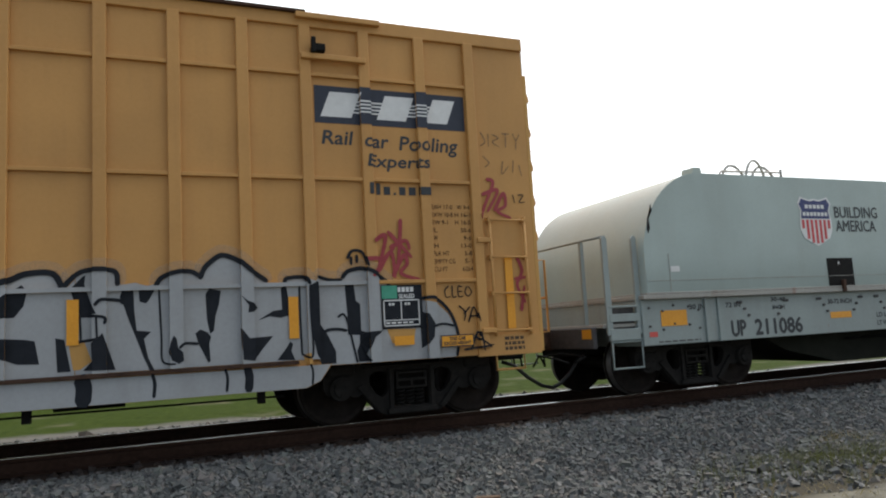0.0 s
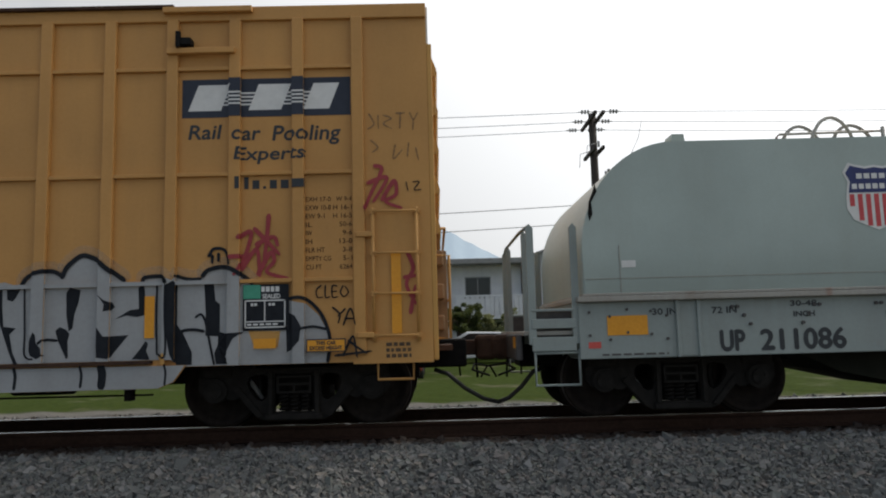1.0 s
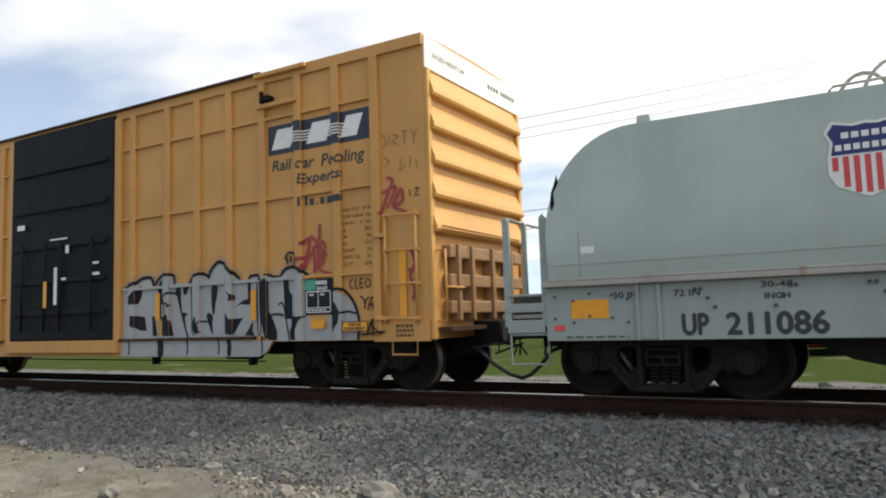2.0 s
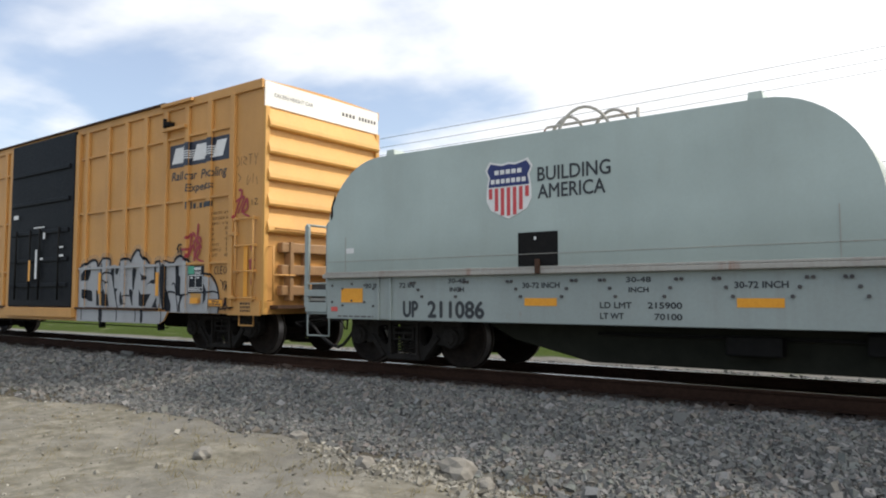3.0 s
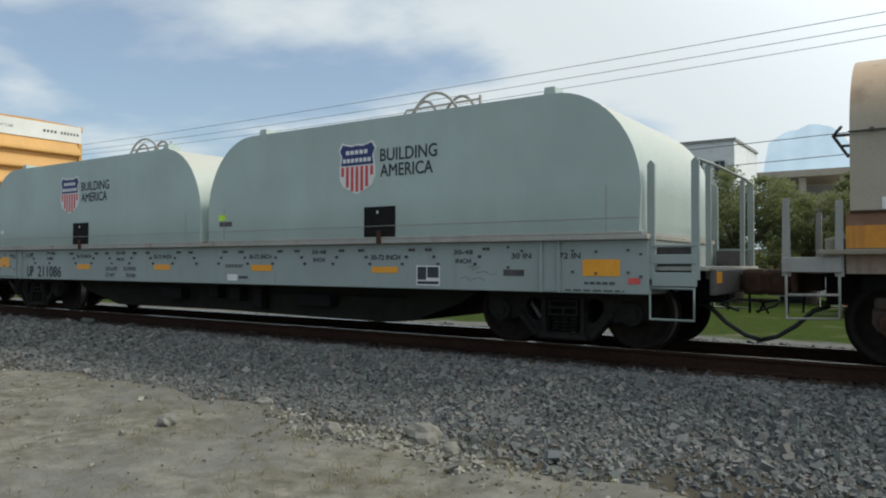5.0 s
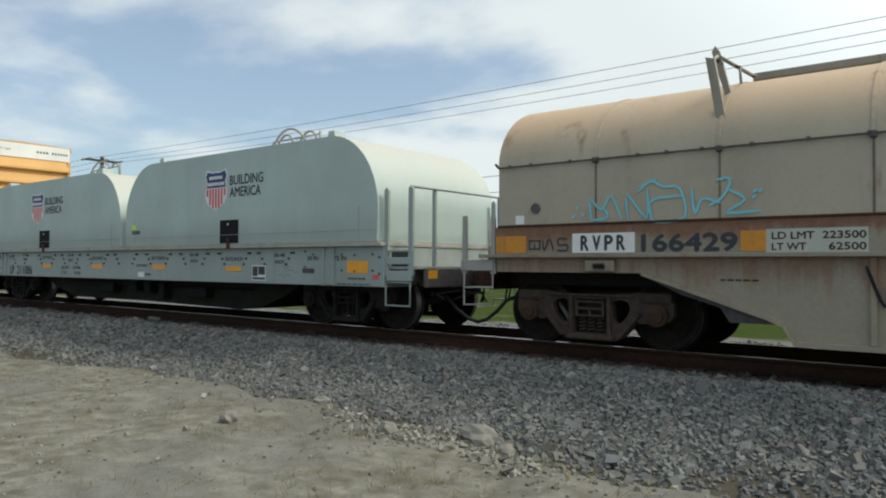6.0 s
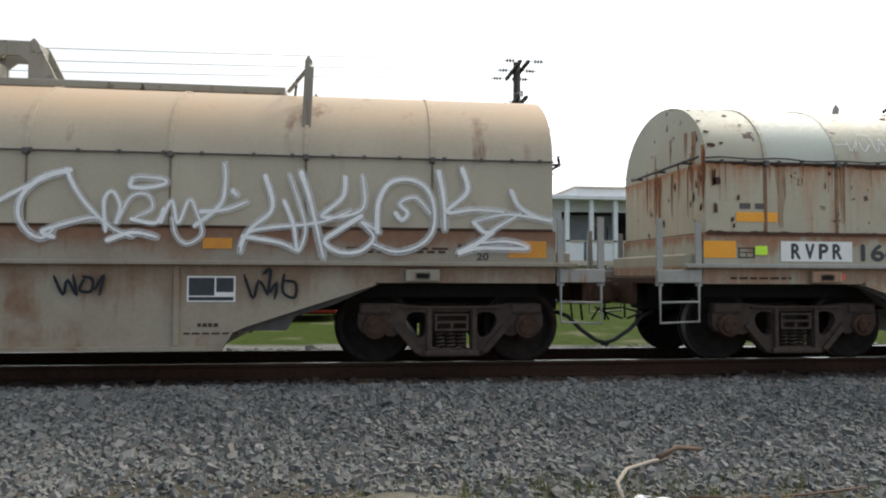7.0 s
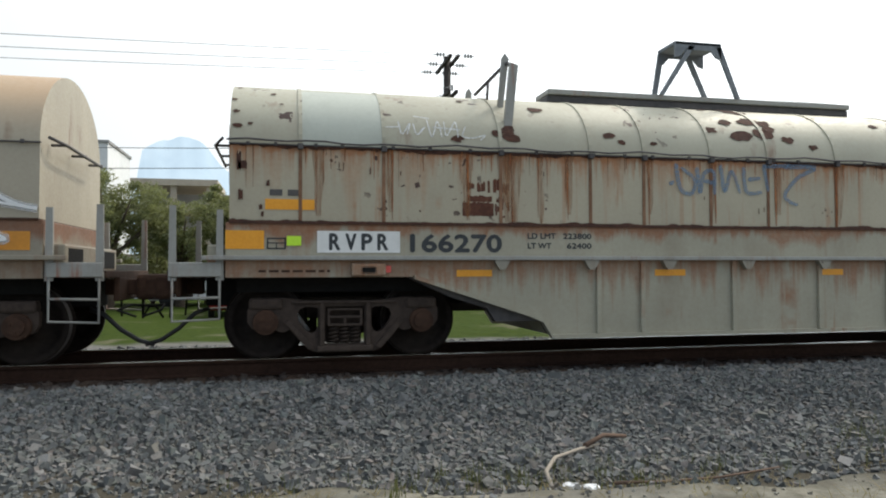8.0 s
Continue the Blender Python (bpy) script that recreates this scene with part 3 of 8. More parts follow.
def plate(bm, outer, holes, y0, y1):
    """A flat plate with holes, outlines in (x, z), from y0 to y1."""
    edges = []
    for ring in (outer, *holes):
        vs = [bm.verts.new((x, y0, z)) for x, z in ring]
        edges += [bm.edges.new((vs[i], vs[(i + 1) % len(vs)])) for i in range(len(vs))]
    got = bmesh.ops.triangle_fill(bm, edges=edges, use_beauty=True)
    faces = [g for g in got["geom"] if isinstance(g, bmesh.types.BMFace)]
    ext = bmesh.ops.extrude_face_region(bm, geom=faces)
    bmesh.ops.translate(bm, verts=[g for g in ext["geom"] if isinstance(g, bmesh.types.BMVert)], vec=(0, y1 - y0, 0))


def side_frame_bm(cx, y):
    """A cast side frame: bowed top, two rounded windows, a spring opening, bearing ends."""
    bm = B()
    half = [(0.0, 0.70), (0.34, 0.70), (0.52, 0.715), (0.70, 0.735), (0.92, 0.735), (1.06, 0.69), (1.12, 0.60), (1.12, 0.46), (1.07, 0.385), (1.0, 0.36), (0.95, 0.40), (0.83, 0.40),
            (0.77, 0.345), (0.70, 0.34), (0.64, 0.37), (0.56, 0.27), (0.44, 0.14), (0.35, 0.10), (0.0, 0.095)]
    outer = [(cx + a, b) for a, b in half] + [(cx - a, b) for a, b in half[-2:0:-1]]
    holes = []
    for s in (-1, 1):
        # a window between the column and the diagonal, wider above than below
        win = [(0.31, 0.60), (0.36, 0.63), (0.46, 0.63), (0.53, 0.60), (0.555, 0.53), (0.53, 0.45), (0.46, 0.36), (0.39, 0.32), (0.34, 0.34), (0.315, 0.40)]
        holes.append([(cx + s * a, b) for a, b in (win if s > 0 else win[::-1])])
    holes.append([(cx - 0.235, 0.19), (cx + 0.235, 0.19), (cx + 0.225, 0.635), (cx - 0.225, 0.635)])
    plate(bm, outer, holes, y - 0.06, y + 0.06)
    box(bm, cx - 0.62, cx + 0.62, y - 0.095, y + 0.095, 0.668, 0.702, 0.012)
    box(bm, cx - 0.33, cx + 0.33, y - 0.105, y + 0.105, 0.100, 0.175, 0.02)
    for s in (-1, 1):
        # pedestal roof over the bearing, strut flanges
        box(bm, cx + s * 0.915 - 0.19, cx + s * 0.915 + 0.19, y - 0.09, y + 0.09, 0.60, 0.735, 0.035)
        box(bm, cx + s * 0.272 - 0.028, cx + s * 0.272 + 0.028, y - 0.10, y + 0.10, 0.17, 0.67, 0.01)
        prism(bm, [(cx + s * 0.36, 0.165), (cx + s * 0.42, 0.135), (cx + s * 0.70, 0.45), (cx + s * 0.64, 0.49)], "y", y - 0.095, y + 0.095)
    return bm


def truck(car, cx, TRUCK=TRUCK):
    bm = B()
    box(bm, cx - 0.235, cx + 0.235, -0.92, 0.92, 0.40, 0.66, 0.02)
    box(bm, cx - 0.215, cx + 0.215, -0.86, 0.86, 0.18, 0.42, 0.02)
    box(bm, cx - 0.55, cx + 0.55, -0.35, 0.35, 0.45, 0.72, 0.03)
    t = part("truck", bm, TRUCK, car, "grimy cast-iron bogie bolster")
    for side in (-1, 1):
        y = side * 1.02
        part("side_frame", side_frame_bm(cx, y), TRUCK, t, "dusty cast-iron side frame")
        bm = B()
        tube(bm, [(0, -side * 0.10, 0), (0, side * 0.02, 0)], 0.155, 18, 0.14)
        tube(bm, [(0, side * 0.018, 0), (0, side * 0.05, 0)], 0.095, 16)
        for k in range(3):
            a = k * math.tau / 3 + 0.5
            tube(bm, [(0.06 * math.cos(a), side * 0.045, 0.06 * math.sin(a)), (0.06 * math.cos(a), side * 0.068, 0.06 * math.sin(a))], 0.017, 6)
        cap = None
        for s in (-1, 1):
            if cap is None:
                bmesh.ops.translate(bm, verts=bm.verts, vec=(cx + s * 0.915, side * 1.125, WHEEL_R))
                cap = part("bearing_cap", bm, BROWN_STEEL if TRUCK is not TRUCK_DARK else TRUCK, t)
            else:
                ref("bearing_cap", cap.data, t, pose(2 * 0.915, 0, 0))
        for k in (-0.13, 0.0, 0.13):
            bm = B()
            pts = [(cx + k + 0.052 * math.cos(i * 0.9), y + 0.052 * math.sin(i * 0.9), 0.195 + 0.0066 * i) for i in range(32)]
            tube(bm, pts, 0.013, 5)
            part("spring", bm, TRUCK, t)
        bm = B()
        plate(bm, [(cx - 0.205, 0.405), (cx + 0.205, 0.405), (cx + 0.205, 0.61), (cx - 0.205, 0.61)],
              [[(cx + p, q) for p, q in r] for r in (((-0.175, 0.43), (-0.015, 0.43), (-0.015, 0.495), (-0.175, 0.495)), ((0.015, 0.43), (0.175, 0.43), (0.175, 0.495), (0.015, 0.495)),
                                                     ((-0.175, 0.525), (0.175, 0.525), (0.175, 0.585), (-0.175, 0.585)))], *sorted((y + side * 0.03, y + side * 0.085)))
        part("bolster_end", bm, TRUCK, t)
        # brake beam strut beside the frame
        bm = B()
        tube(bm, [(cx - 0.60, side * 0.86, 0.58), (cx - 0.42, side * 0.86, 0.33)], 0.03, 8)
        part("brake_strut", bm, GREY_STEEL, t)
    for s in (-1, 1):
        w = new("wheelset", AXLE_MESH)
        w.parent = car
        home = (cx + s * 0.915 - ORG[car], 0, WHEEL_R)
        w.location = home
        WHEELSETS.append((w, home))
        for side in (-1, 1):
            ref("wheel", WHEEL_MESH, w, pose(0, side * 0.775, 0, 0, 0, 0 if side > 0 else 180))


# ---- lettering and paint ----
def text_bm(body, x0, x1, z0, z1, y, slant=0.0):
    """Lettering stretched into the box x0..x1, z0..z1, facing -y."""
    cu = bpy.data.curves.new("letters", "FONT")
    cu.body, cu.shear, cu.resolution_u = body, slant, 3
    ob = new("letters", cu)
    me = bpy.data.meshes.new_from_object(ob.evaluated_get(bpy.context.evaluated_depsgraph_get()))
    bpy.data.objects.remove(ob)
    bpy.data.curves.remove(cu)
    bm = B()
    bm.from_mesh(me)
    bpy.data.meshes.remove(me)
    lo = [min(v.co[i] for v in bm.verts) for i in (0, 1)]
    hi = [max(v.co[i] for v in bm.verts) for i in (0, 1)]
    for v in bm.verts:
        v.co = (x0 + (v.co.x - lo[0]) / (hi[0] - lo[0]) * (x1 - x0), y, z0 + (v.co.y - lo[1]) / (hi[1] - lo[1]) * (z1 - z0))
    return bm


def bold(bm, r=0.006, y=0.0):
    """Thickens lettering by laying moved copies over it."""
    geo = list(bm.faces)
    for i, (dx, dz) in enumerate(((r, 0), (-r, 0), (0, r), (0, -r))):
        got = bmesh.ops.duplicate(bm, geom=geo)
        vs = [g for g in got["geom"] if isinstance(g, bmesh.types.BMVert)]
        bmesh.ops.translate(bm, verts=vs, vec=(dx, -0.0002 * (i + 1), dz))
    return bm


def rect(bm, x0, x1, z0, z1, y, thick=0.003):
    box(bm, x0, x1, y - thick, y, z0, z1)


def bars(bm, x0, x1, z0, z1, y, rows=1, rng=None, gap=0.35):
    """Unreadable lines of writing as plain bars."""
    rng = rng or random.Random(3)
    h = (z1 - z0) / rows
    for r in range(rows):
        x = x0
        while x < x1 - 0.02:
            w = min(rng.uniform(0.05, 0.16) * (x1 - x0) + 0.02, x1 - x)
            rect(bm, x, x + w, z0 + r * h + h * gap / 2, z0 + (r + 1) * h - h * gap / 2, y)
            x += w + 0.03 * (x1 - x0) + 0.008


def stroke(bm, pts, w, y, w1=None, n=10):
    """A sprayed line along (x, z) points, rounded by a smooth curve, with its width."""
    P = [Vector((p[0], 0, p[1])) for p in pts]
    path = []
    for i in range(len(P) - 1):
        p0, p1, p2, p3 = P[max(i - 1, 0)], P[i], P[i + 1], P[min(i + 2, len(P) - 1)]
        for k in range(n):
            t = k / n
            path.append(0.5 * (2 * p1 + (p2 - p0) * t + (2 * p0 - 5 * p1 + 4 * p2 - p3) * t * t + (3 * p1 - p0 - 3 * p2 + p3) * t ** 3))
    path.append(P[-1])
    w1 = w if w1 is None else w1
    prev = None
    for i, p in enumerate(path):
        d = path[min(i + 1, len(path) - 1)] - path[max(i - 1, 0)]
        d = d.normalized() if d.length > 1e-6 else Vector((1, 0, 0))
        s = Vector((-d.z, 0, d.x))
        ww = w + (w1 - w) * i / (len(path) - 1)
        if i in (0, len(path) - 1):
            p = p + d * (ww * 0.35 * (-1 if i == 0 else 1))
            ww *= 0.55
        yy = y - 0.00003 * i
        cur = (bm.verts.new((p.x + s.x * ww / 2, yy, p.z + s.z * ww / 2)), bm.verts.new((p.x - s.x * ww / 2, yy, p.z - s.z * ww / 2)))
        if prev:
            bm.faces.new((prev[0], prev[1], cur[1], cur[0]))
        prev = cur


def drape(bm, steps):
    """Lets flat paint follow ribs: between x0 and x1 it lies dy further out."""
    e = 0.0006
    lo, hi = min(v.co.x for v in bm.verts), max(v.co.x for v in bm.verts)
    steps = [s for s in steps if s[1] > lo and s[0] < hi]
    for x0, x1, dy in steps:
        for x in (x0 - e, x0 + e, x1 - e, x1 + e):
            bmesh.ops.bisect_plane(bm, geom=bm.verts[:] + bm.edges[:] + bm.faces[:], plane_co=(x, 0, 0), plane_no=(1, 0, 0))
    for v in bm.verts:
        for x0, x1, dy in steps:
            if x0 + e * 0.5 < v.co.x < x1 - e * 0.5:
                v.co.y += dy
                break
    return bm


# ---- boxcar ----
BX0, BX1, BS = -11.45, 4.85, 1.50        # ends and half width of the sheeting
BC = (BX0 + BX1) / 2


def grab(bm, pts, r=0.014):
    tube(bm, pts, r, 8)


def build_boxcar():
    car = thing("boxcar", BC, "tall ribbed yellow boxcar with a black sliding door and silver graffiti", "boxcar", "cars of the train")
    bm = B()
    prism(bm, [(-BS, 0.76), (BS, 0.76), (BS, 4.93), (0.8, 4.965), (0, 4.98), (-0.8, 4.965), (-BS, 4.93)], "x", BX0, BX1)
    body = part("body", bm, YELLOW, car, "yellow sheet-steel car body")
    for s in (-1, 1):
        bm = B()
        y0, y1 = sorted((s * 1.50, s * 1.535))
        prism(bm, [(BC - 5.30, 0.78), (BC - 5.25, 0.60), (BC - 5.08, 0.53), (BC + 5.08, 0.53), (BC + 5.25, 0.60), (BC + 5.38, 0.78)], "y", y0, y1)
        part("side_sill", bm, YELLOW, car, "deep side sill between the bogies")
        bm = B()
        y0, y1 = sorted((s * 1.50, s * 1.575))
        box(bm, BC - 5.1, BC + 5.0, y0, y1, 0.80, 0.84)
        part("sill_ledge", bm, BROWN_STEEL, car, "grimy brown ledge")
        bm = B()
        y0, y1 = sorted((s * 1.495, s * 1.545))
        box(bm, BX0, BX1, y0, y1, 4.78, 4.95, 0.01)
        part("top_plate", bm, YELLOW, car)
        bm = B()
        y0, y1 = sorted((s * 1.54, s * 1.60))
        box(bm, BX0 + 3, 1.9, y0, y1, 4.93, 4.965)
        part("roof_gutter", bm, BROWN_STEEL, car)
    for d in (1, -1):
        for px in (-1.22, -0.32, 0.42, 1.16, 1.885, 2.61, 3.34, 4.03):
            x = px if d > 0 else 2 * BC - px
            for s in (-1, 1):
                bm = B()
                y0, y1 = sorted((s * 1.495, s * 1.56))
                box(bm, x - 0.068, x + 0.068, y0, y1, 0.84 if s < 0 else 0.8, 4.80, 0.012)
                part("side_post", bm, YELLOW, car)
        for z in (4.20, 2.94, 1.70):
            for s in (-1, 1):
                bm = B()
                y0, y1 = sorted((s * 1.495, s * 1.545))
                xa, xb = sorted((-1.5 if d > 0 else 2 * BC + 1.5, 4.08 if d > 0 else 2 * BC - 4.08))
                box(bm, xa, xb, y0, y1, z - 0.022, z + 0.022, 0.006)
                part("side_rib", bm, YELLOW, car)
    # door on the near side, with its track
    for s in (-1, 1):
        bm = B()
        y0, y1 = sorted((s * 1.50, s * 1.60))
        box(bm, -4.90, -1.68, y0, y1, 0.84, 4.88, 0.02)
        door = part("door", bm, DOOR_BLACK, car, "black corrugated sliding door")
        for z in (1.35, 1.95, 2.62, 3.35, 4.1):
            bm = B()
            y0, y1 = sorted((s * 1.59, s * 1.645))
            box(bm, -4.75, -1.84, y0, y1, z - 0.05, z + 0.05, 0.015)
            part("door_rib", bm, DOOR_BLACK, door)
        for x in (-3.65, -3.15, -2.2, -4.4):
            bm = B()
            tube(bm, [(x, s * 1.66, 1.0), (x, s * 1.66, 2.7)], 0.022, 8)
            part("locking_bar", bm, BLACK, door)
        bm = B()
        y0, y1 = sorted((s * 1.50, s * 1.64))
        box(bm, -5.0, 1.3 if s > 0 else -1.55, y0, y1, 0.60, 0.82, 0.01)
        part("door_track", bm, YELLOW, car)
        bm = B()
        for x in (-4.98, -1.60):
            box(bm, x - 0.08, x + 0.08, *sorted((s * 1.495, s * 1.58)), 0.82, 4.80, 0.01)
        parts("door_frame", bm, YELLOW, car)
    bm = B()
    for x0, x1, z0, z1 in ((-3.5, -2.95, 2.72, 2.75), (-3.12, -2.98, 1.95, 2.0), (-2.2, -2.0, 2.2, 2.24), (-4.6, -4.35, 3.0, 3.1), (-3.0, -2.9, 2.45, 2.6), (-2.25, -1.98, 2.0, 2.05)):
        rect(bm, x0, x1, z0, z1, -1.649)
    rect(bm, -3.32, -3.22, 1.5, 2.2, -1.672)
    parts("door_marking", bm, LOGO_WHITE, car, "faded white markings on the door")
    bm = B()
    rect(bm, -3.62, -3.52, 1.45, 1.95, -1.69)
    part("door_reflector", bm, ORANGE, car, "orange reflector strip")
    # corner sheets, ladder, stirrup
    for s in (-1, 1):
        for d in (1, -1):
            def X(v):
                return v if d > 0 else 2 * BC - v
            for x in (4.19, 4.69):
                bm = B()
                grab(bm, [(X(x), s * 1.56, 0.98), (X(x), s * 1.56, 2.50)], 0.02)
                part("ladder_rail", bm, YELLOW, car)
            for z in (2.46, 1.98, 1.52, 1.05):
                bm = B()
                grab(bm, [(X(4.19), s * 1.575, z), (X(4.69), s * 1.575, z)])
                for x in (4.19, 4.69):
                    box(bm, X(x) - 0.03, X(x) + 0.03, *sorted((s * 1.5, s * 1.58)), z - 0.025, z + 0.025)
                part("ladder_rung", bm, YELLOW, car)
            bm = B()
            grab(bm, [(X(4.22), s * 1.47, 0.80), (X(4.22), s * 1.47, 0.56), (X(4.62), s * 1.47, 0.56), (X(4.62), s * 1.47, 0.80)], 0.017)
            part("stirrup_step", bm, YELLOW, car)
            bm = B()
            box(bm, min(X(3.95), X(4.85)), max(X(3.95), X(4.85)), *sorted((s * 1.49, s * 1.53)), 0.74, 1.0)
            part("corner_gusset", bm, YELLOW, car)
            bm = B()
            for z in (1.06, 2.2):
                box(bm, X(4.06) - 0.06, X(4.06) + 0.13, *sorted((s * 1.5, s * 1.585)), z - 0.03, z + 0.03, 0.008)
            parts("ladder_bracket", bm, YELLOW, car)
    # ribbed ends
    for d in (1, -1):
        x = BX1 if d > 0 else BX0
        for i, z in enumerate((4.17, 3.70, 3.23, 2.76, 2.29)):
            bm = B()
            prism(bm, [(x, z - 0.10), (x + d * 0.10, z - 0.085), (x + d * 0.12, z - 0.05), (x + d * 0.105, z + 0.02), (x + d * 0.02, z + 0.24), (x, z + 0.27)], "y", -1.44, 1.44)
            part("end_rib", bm, YELLOW_END, car)
        bm = B()
        box(bm, *sorted((x, x + d * 0.02)), -1.49, 1.49, 4.47, 4.92)
        part("end_band", bm, WHITE_BAND, car, "white band across the top of the end")
        bm = B()
        for y in (-1.45, 1.45):
            box(bm, *sorted((x, x + d * 0.06)), y - 0.05, y + 0.05, 0.76, 4.46, 0.01)
        parts("corner_post", bm, YELLOW_END, car)
        for z in (1.95, 1.55, 1.18):
            bm = B()
            box(bm, *sorted((x, x + d * 0.14)), -1.15, 1.2, z - 0.09, z + 0.09, 0.02)
            part("end_beam", bm, END_GRIMY, car)
        bm = B()
        for y in (-0.95, -0.55, 0.1, 0.75):
            box(bm, *sorted((x, x + d * 0.18)), y - 0.04, y + 0.04, 1.0, 2.05, 0.01)
        parts("end_stiffener", bm, END_GRIMY, car)
        bm = B()
        grab(bm, [(x, -1.3, 2.28), (x + d * 0.16, -1.3, 2.28), (x + d * 0.16, 1.1, 2.26), (x, 1.1, 2.26)], 0.017)
        grab(bm, [(x, -1.4, 1.0), (x + d * 0.2, -1.4, 1.0), (x + d * 0.2, -1.4, 1.95), (x, -1.4, 1.95)], 0.017)
        grab(bm, [(x + d * 0.2, -1.4, 1.45), (x + d * 0.2, -0.9, 1.45), (x, -0.9, 1.45)], 0.017)
        parts("end_grab_iron", bm, YELLOW, car)
        bm = B()
        box(bm, *sorted((x, x + d * 0.22)), -1.3, 1.3, 0.86, 0.92)
        part("end_walkway", bm, BROWN_STEEL, car)
        bm = B()
        box(bm, *sorted((x - d * 0.3, x + d * 0.42)), -0.28, 0.28, 0.62, 0.98, 0.03)
        part("coupler_pocket", bm, BLACK, car)
    bm = B()
    box(bm, BX0 + 0.2, BX1 - 0.2, -0.32, 0.32, 0.50, 0.77)
    part("centre_sill", bm, BLACK, car)
    bm = B()
    tube(bm, [(BC - 4.9, -1.2, 0.47), (BC + 4.9, -1.2, 0.44)], 0.012, 6)
    for x in (1.33, -1.0, -5.5):
        box(bm, x - 0.04, x + 0.04, -1.26, -1.14, 0.38, 0.76)
    part("brake_rod", bm, BLACK, car)
    bm = B()
    tube(bm, [(-0.9, 0.4, 0.52), (-0.1, 0.4, 0.52)], 0.16, 14)
    part("air_tank", bm, BLACK, car)
    # small ledge and lamp bracket by the roof
    for z, x0, x1 in ((4.90, 1.78, 2.82), (4.40, 1.83, 2.62)):
        bm = B()
        box(bm, x0, x1, -1.615, -1.54, z - 0.035, z + 0.035, 0.01)
        part("route_ledge", bm, YELLOW, car)
    bm = B()
    box(bm, 1.97, 2.12, -1.64, -1.5, 4.46, 4.55, 0.01)
    box(bm, 1.95, 2.0, -1.66, -1.6, 4.43, 4.62, 0.008)
    part("defect_tag_holder", bm, BLACK, car)
    for cx in (3.20, 2 * BC - 3.20):
        truck(car, cx, TRUCK_DARK)

    POSTS = [(p - 0.068, p + 0.068, -0.061) for p in (-1.22, -0.32, 0.42, 1.16, 1.885, 2.61, 3.34, 4.03)]
    f = -1.503
    # owner's sign: dark panel with plain slanted white blocks and stripes
    bm = B()
    v = [bm.verts.new(p) for p in ((1.99, f, 3.62), (3.95, f, 3.62), (3.95, f, 4.08), (1.99, f, 4.08))]
    bm.faces.new(v)
    sign = part("sign_panel", drape(bm, POSTS), NAVY, car, "dark blue owner's panel with white slanted blocks")
    bm = B()

    def quad(pts, y):
        bm.faces.new([bm.verts.new((x, y, z)) for x, z in pts])
    g = f - 0.002
    for x, w in ((2.06, 0.50), (2.76, 0.50), (3.40, 0.42)):
        quad([(x, 3.70), (x + w - 0.12, 3.70), (x + w, 4.01), (x + 0.12, 4.01)], g)
    for i in range(4):
        z = 3.76 + i * 0.045
        quad([(2.40, z), (2.86, z), (2.87, z + 0.02), (2.41, z + 0.02)], g - 0.0006)
        quad([(3.06, z), (3.50, z), (3.51, z + 0.02), (3.07, z + 0.02)], g - 0.0006)
    part("sign_shape", drape(bm, POSTS), LOGO_WHITE, sign, "white slanted blocks and thin stripes")
    for body, x0, x1, z0, z1 in (("Rail", 2.07, 2.45, 3.365, 3.53), ("car", 2.585, 2.90, 3.345, 3.455), ("Pooling", 3.04, 3.83, 3.275, 3.505), ("Experts", 2.61, 3.42, 3.06, 3.255)):
        bm = bold(text_bm(body, x0, x1, z0, z1, f, 0.14), 0.005)
        part("slogan", drape(bm, POSTS), INK, car, "black italic slogan lettering")
    bm = B()
    x = 2.62
    for w, h in ((0.05, 0.14), (0.05, 0.14), (0.08, 0.10), (0.03, 0.03), (0.08, 0.10), (0.09, 0.10), (0.14, 0.10)):
        rect(bm, x, x + w, 2.765, 2.765 + h, f)
        x += w + 0.045
    part("web_address_bars", drape(bm, POSTS), INK, car, "black bars of small lettering")
    bm = B()
    rows = (("EXH 17-0", "W 9-4"), ("EXW 10-8", "H 16-1"), ("EW 9-1", "H 16-5"), ("IL", "50-6"), ("IW", "9-6"), ("IH", "13-0"), ("FLR HT", "3-8"), ("EMPTY CG", "5-1"), ("CU FT", "6264"))
    for i, (a, c) in enumerate(rows):
        z = 2.60 - i * 0.098
        for body, x0, x1 in ((a, 3.42, 3.42 + 0.036 * len(a)), (c, 3.95 - 0.036 * len(c), 3.95)):
            tb = text_bm(body, x0, x1, z, z + 0.055, f - 0.001)
            me = bpy.data.meshes.new("t")
            tb.to_mesh(me)
            tb.free()
            bm.from_mesh(me)
            bpy.data.meshes.remove(me)
    part("data_stencil", bm, BROWN_STEEL, car, "small stencilled dimensions")
    # end band lettering
    tb = text_bm("EXCESS HEIGHT CAR", -1.28, -0.35, 4.66, 4.73, 0)
    for v in tb.verts:
        v.co = (BX1 + 0.0235, v.co.x, v.co.z)
    part("end_lettering", tb, INK, car, "black stencil on the white band")
    tb = B()
    for y0, y1 in ((0.42, 0.5), (0.52, 0.6), (0.62, 0.7), (0.72, 0.8), (0.9, 0.97), (0.99, 1.06), (1.08, 1.15), (1.17, 1.24), (1.26, 1.33), (1.35, 1.42)):
        box(tb, BX1 + 0.02, BX1 + 0.0235, y0 + 0.01, y1 - 0.01, 4.66, 4.73)
    parts("number_bar", tb, LUG_DARK, car, "black bars in place of the number")
    # stickers
    bm = B()
    f = -1.518
    rect(bm, 2.71, 3.23, 1.14, 1.66, f)
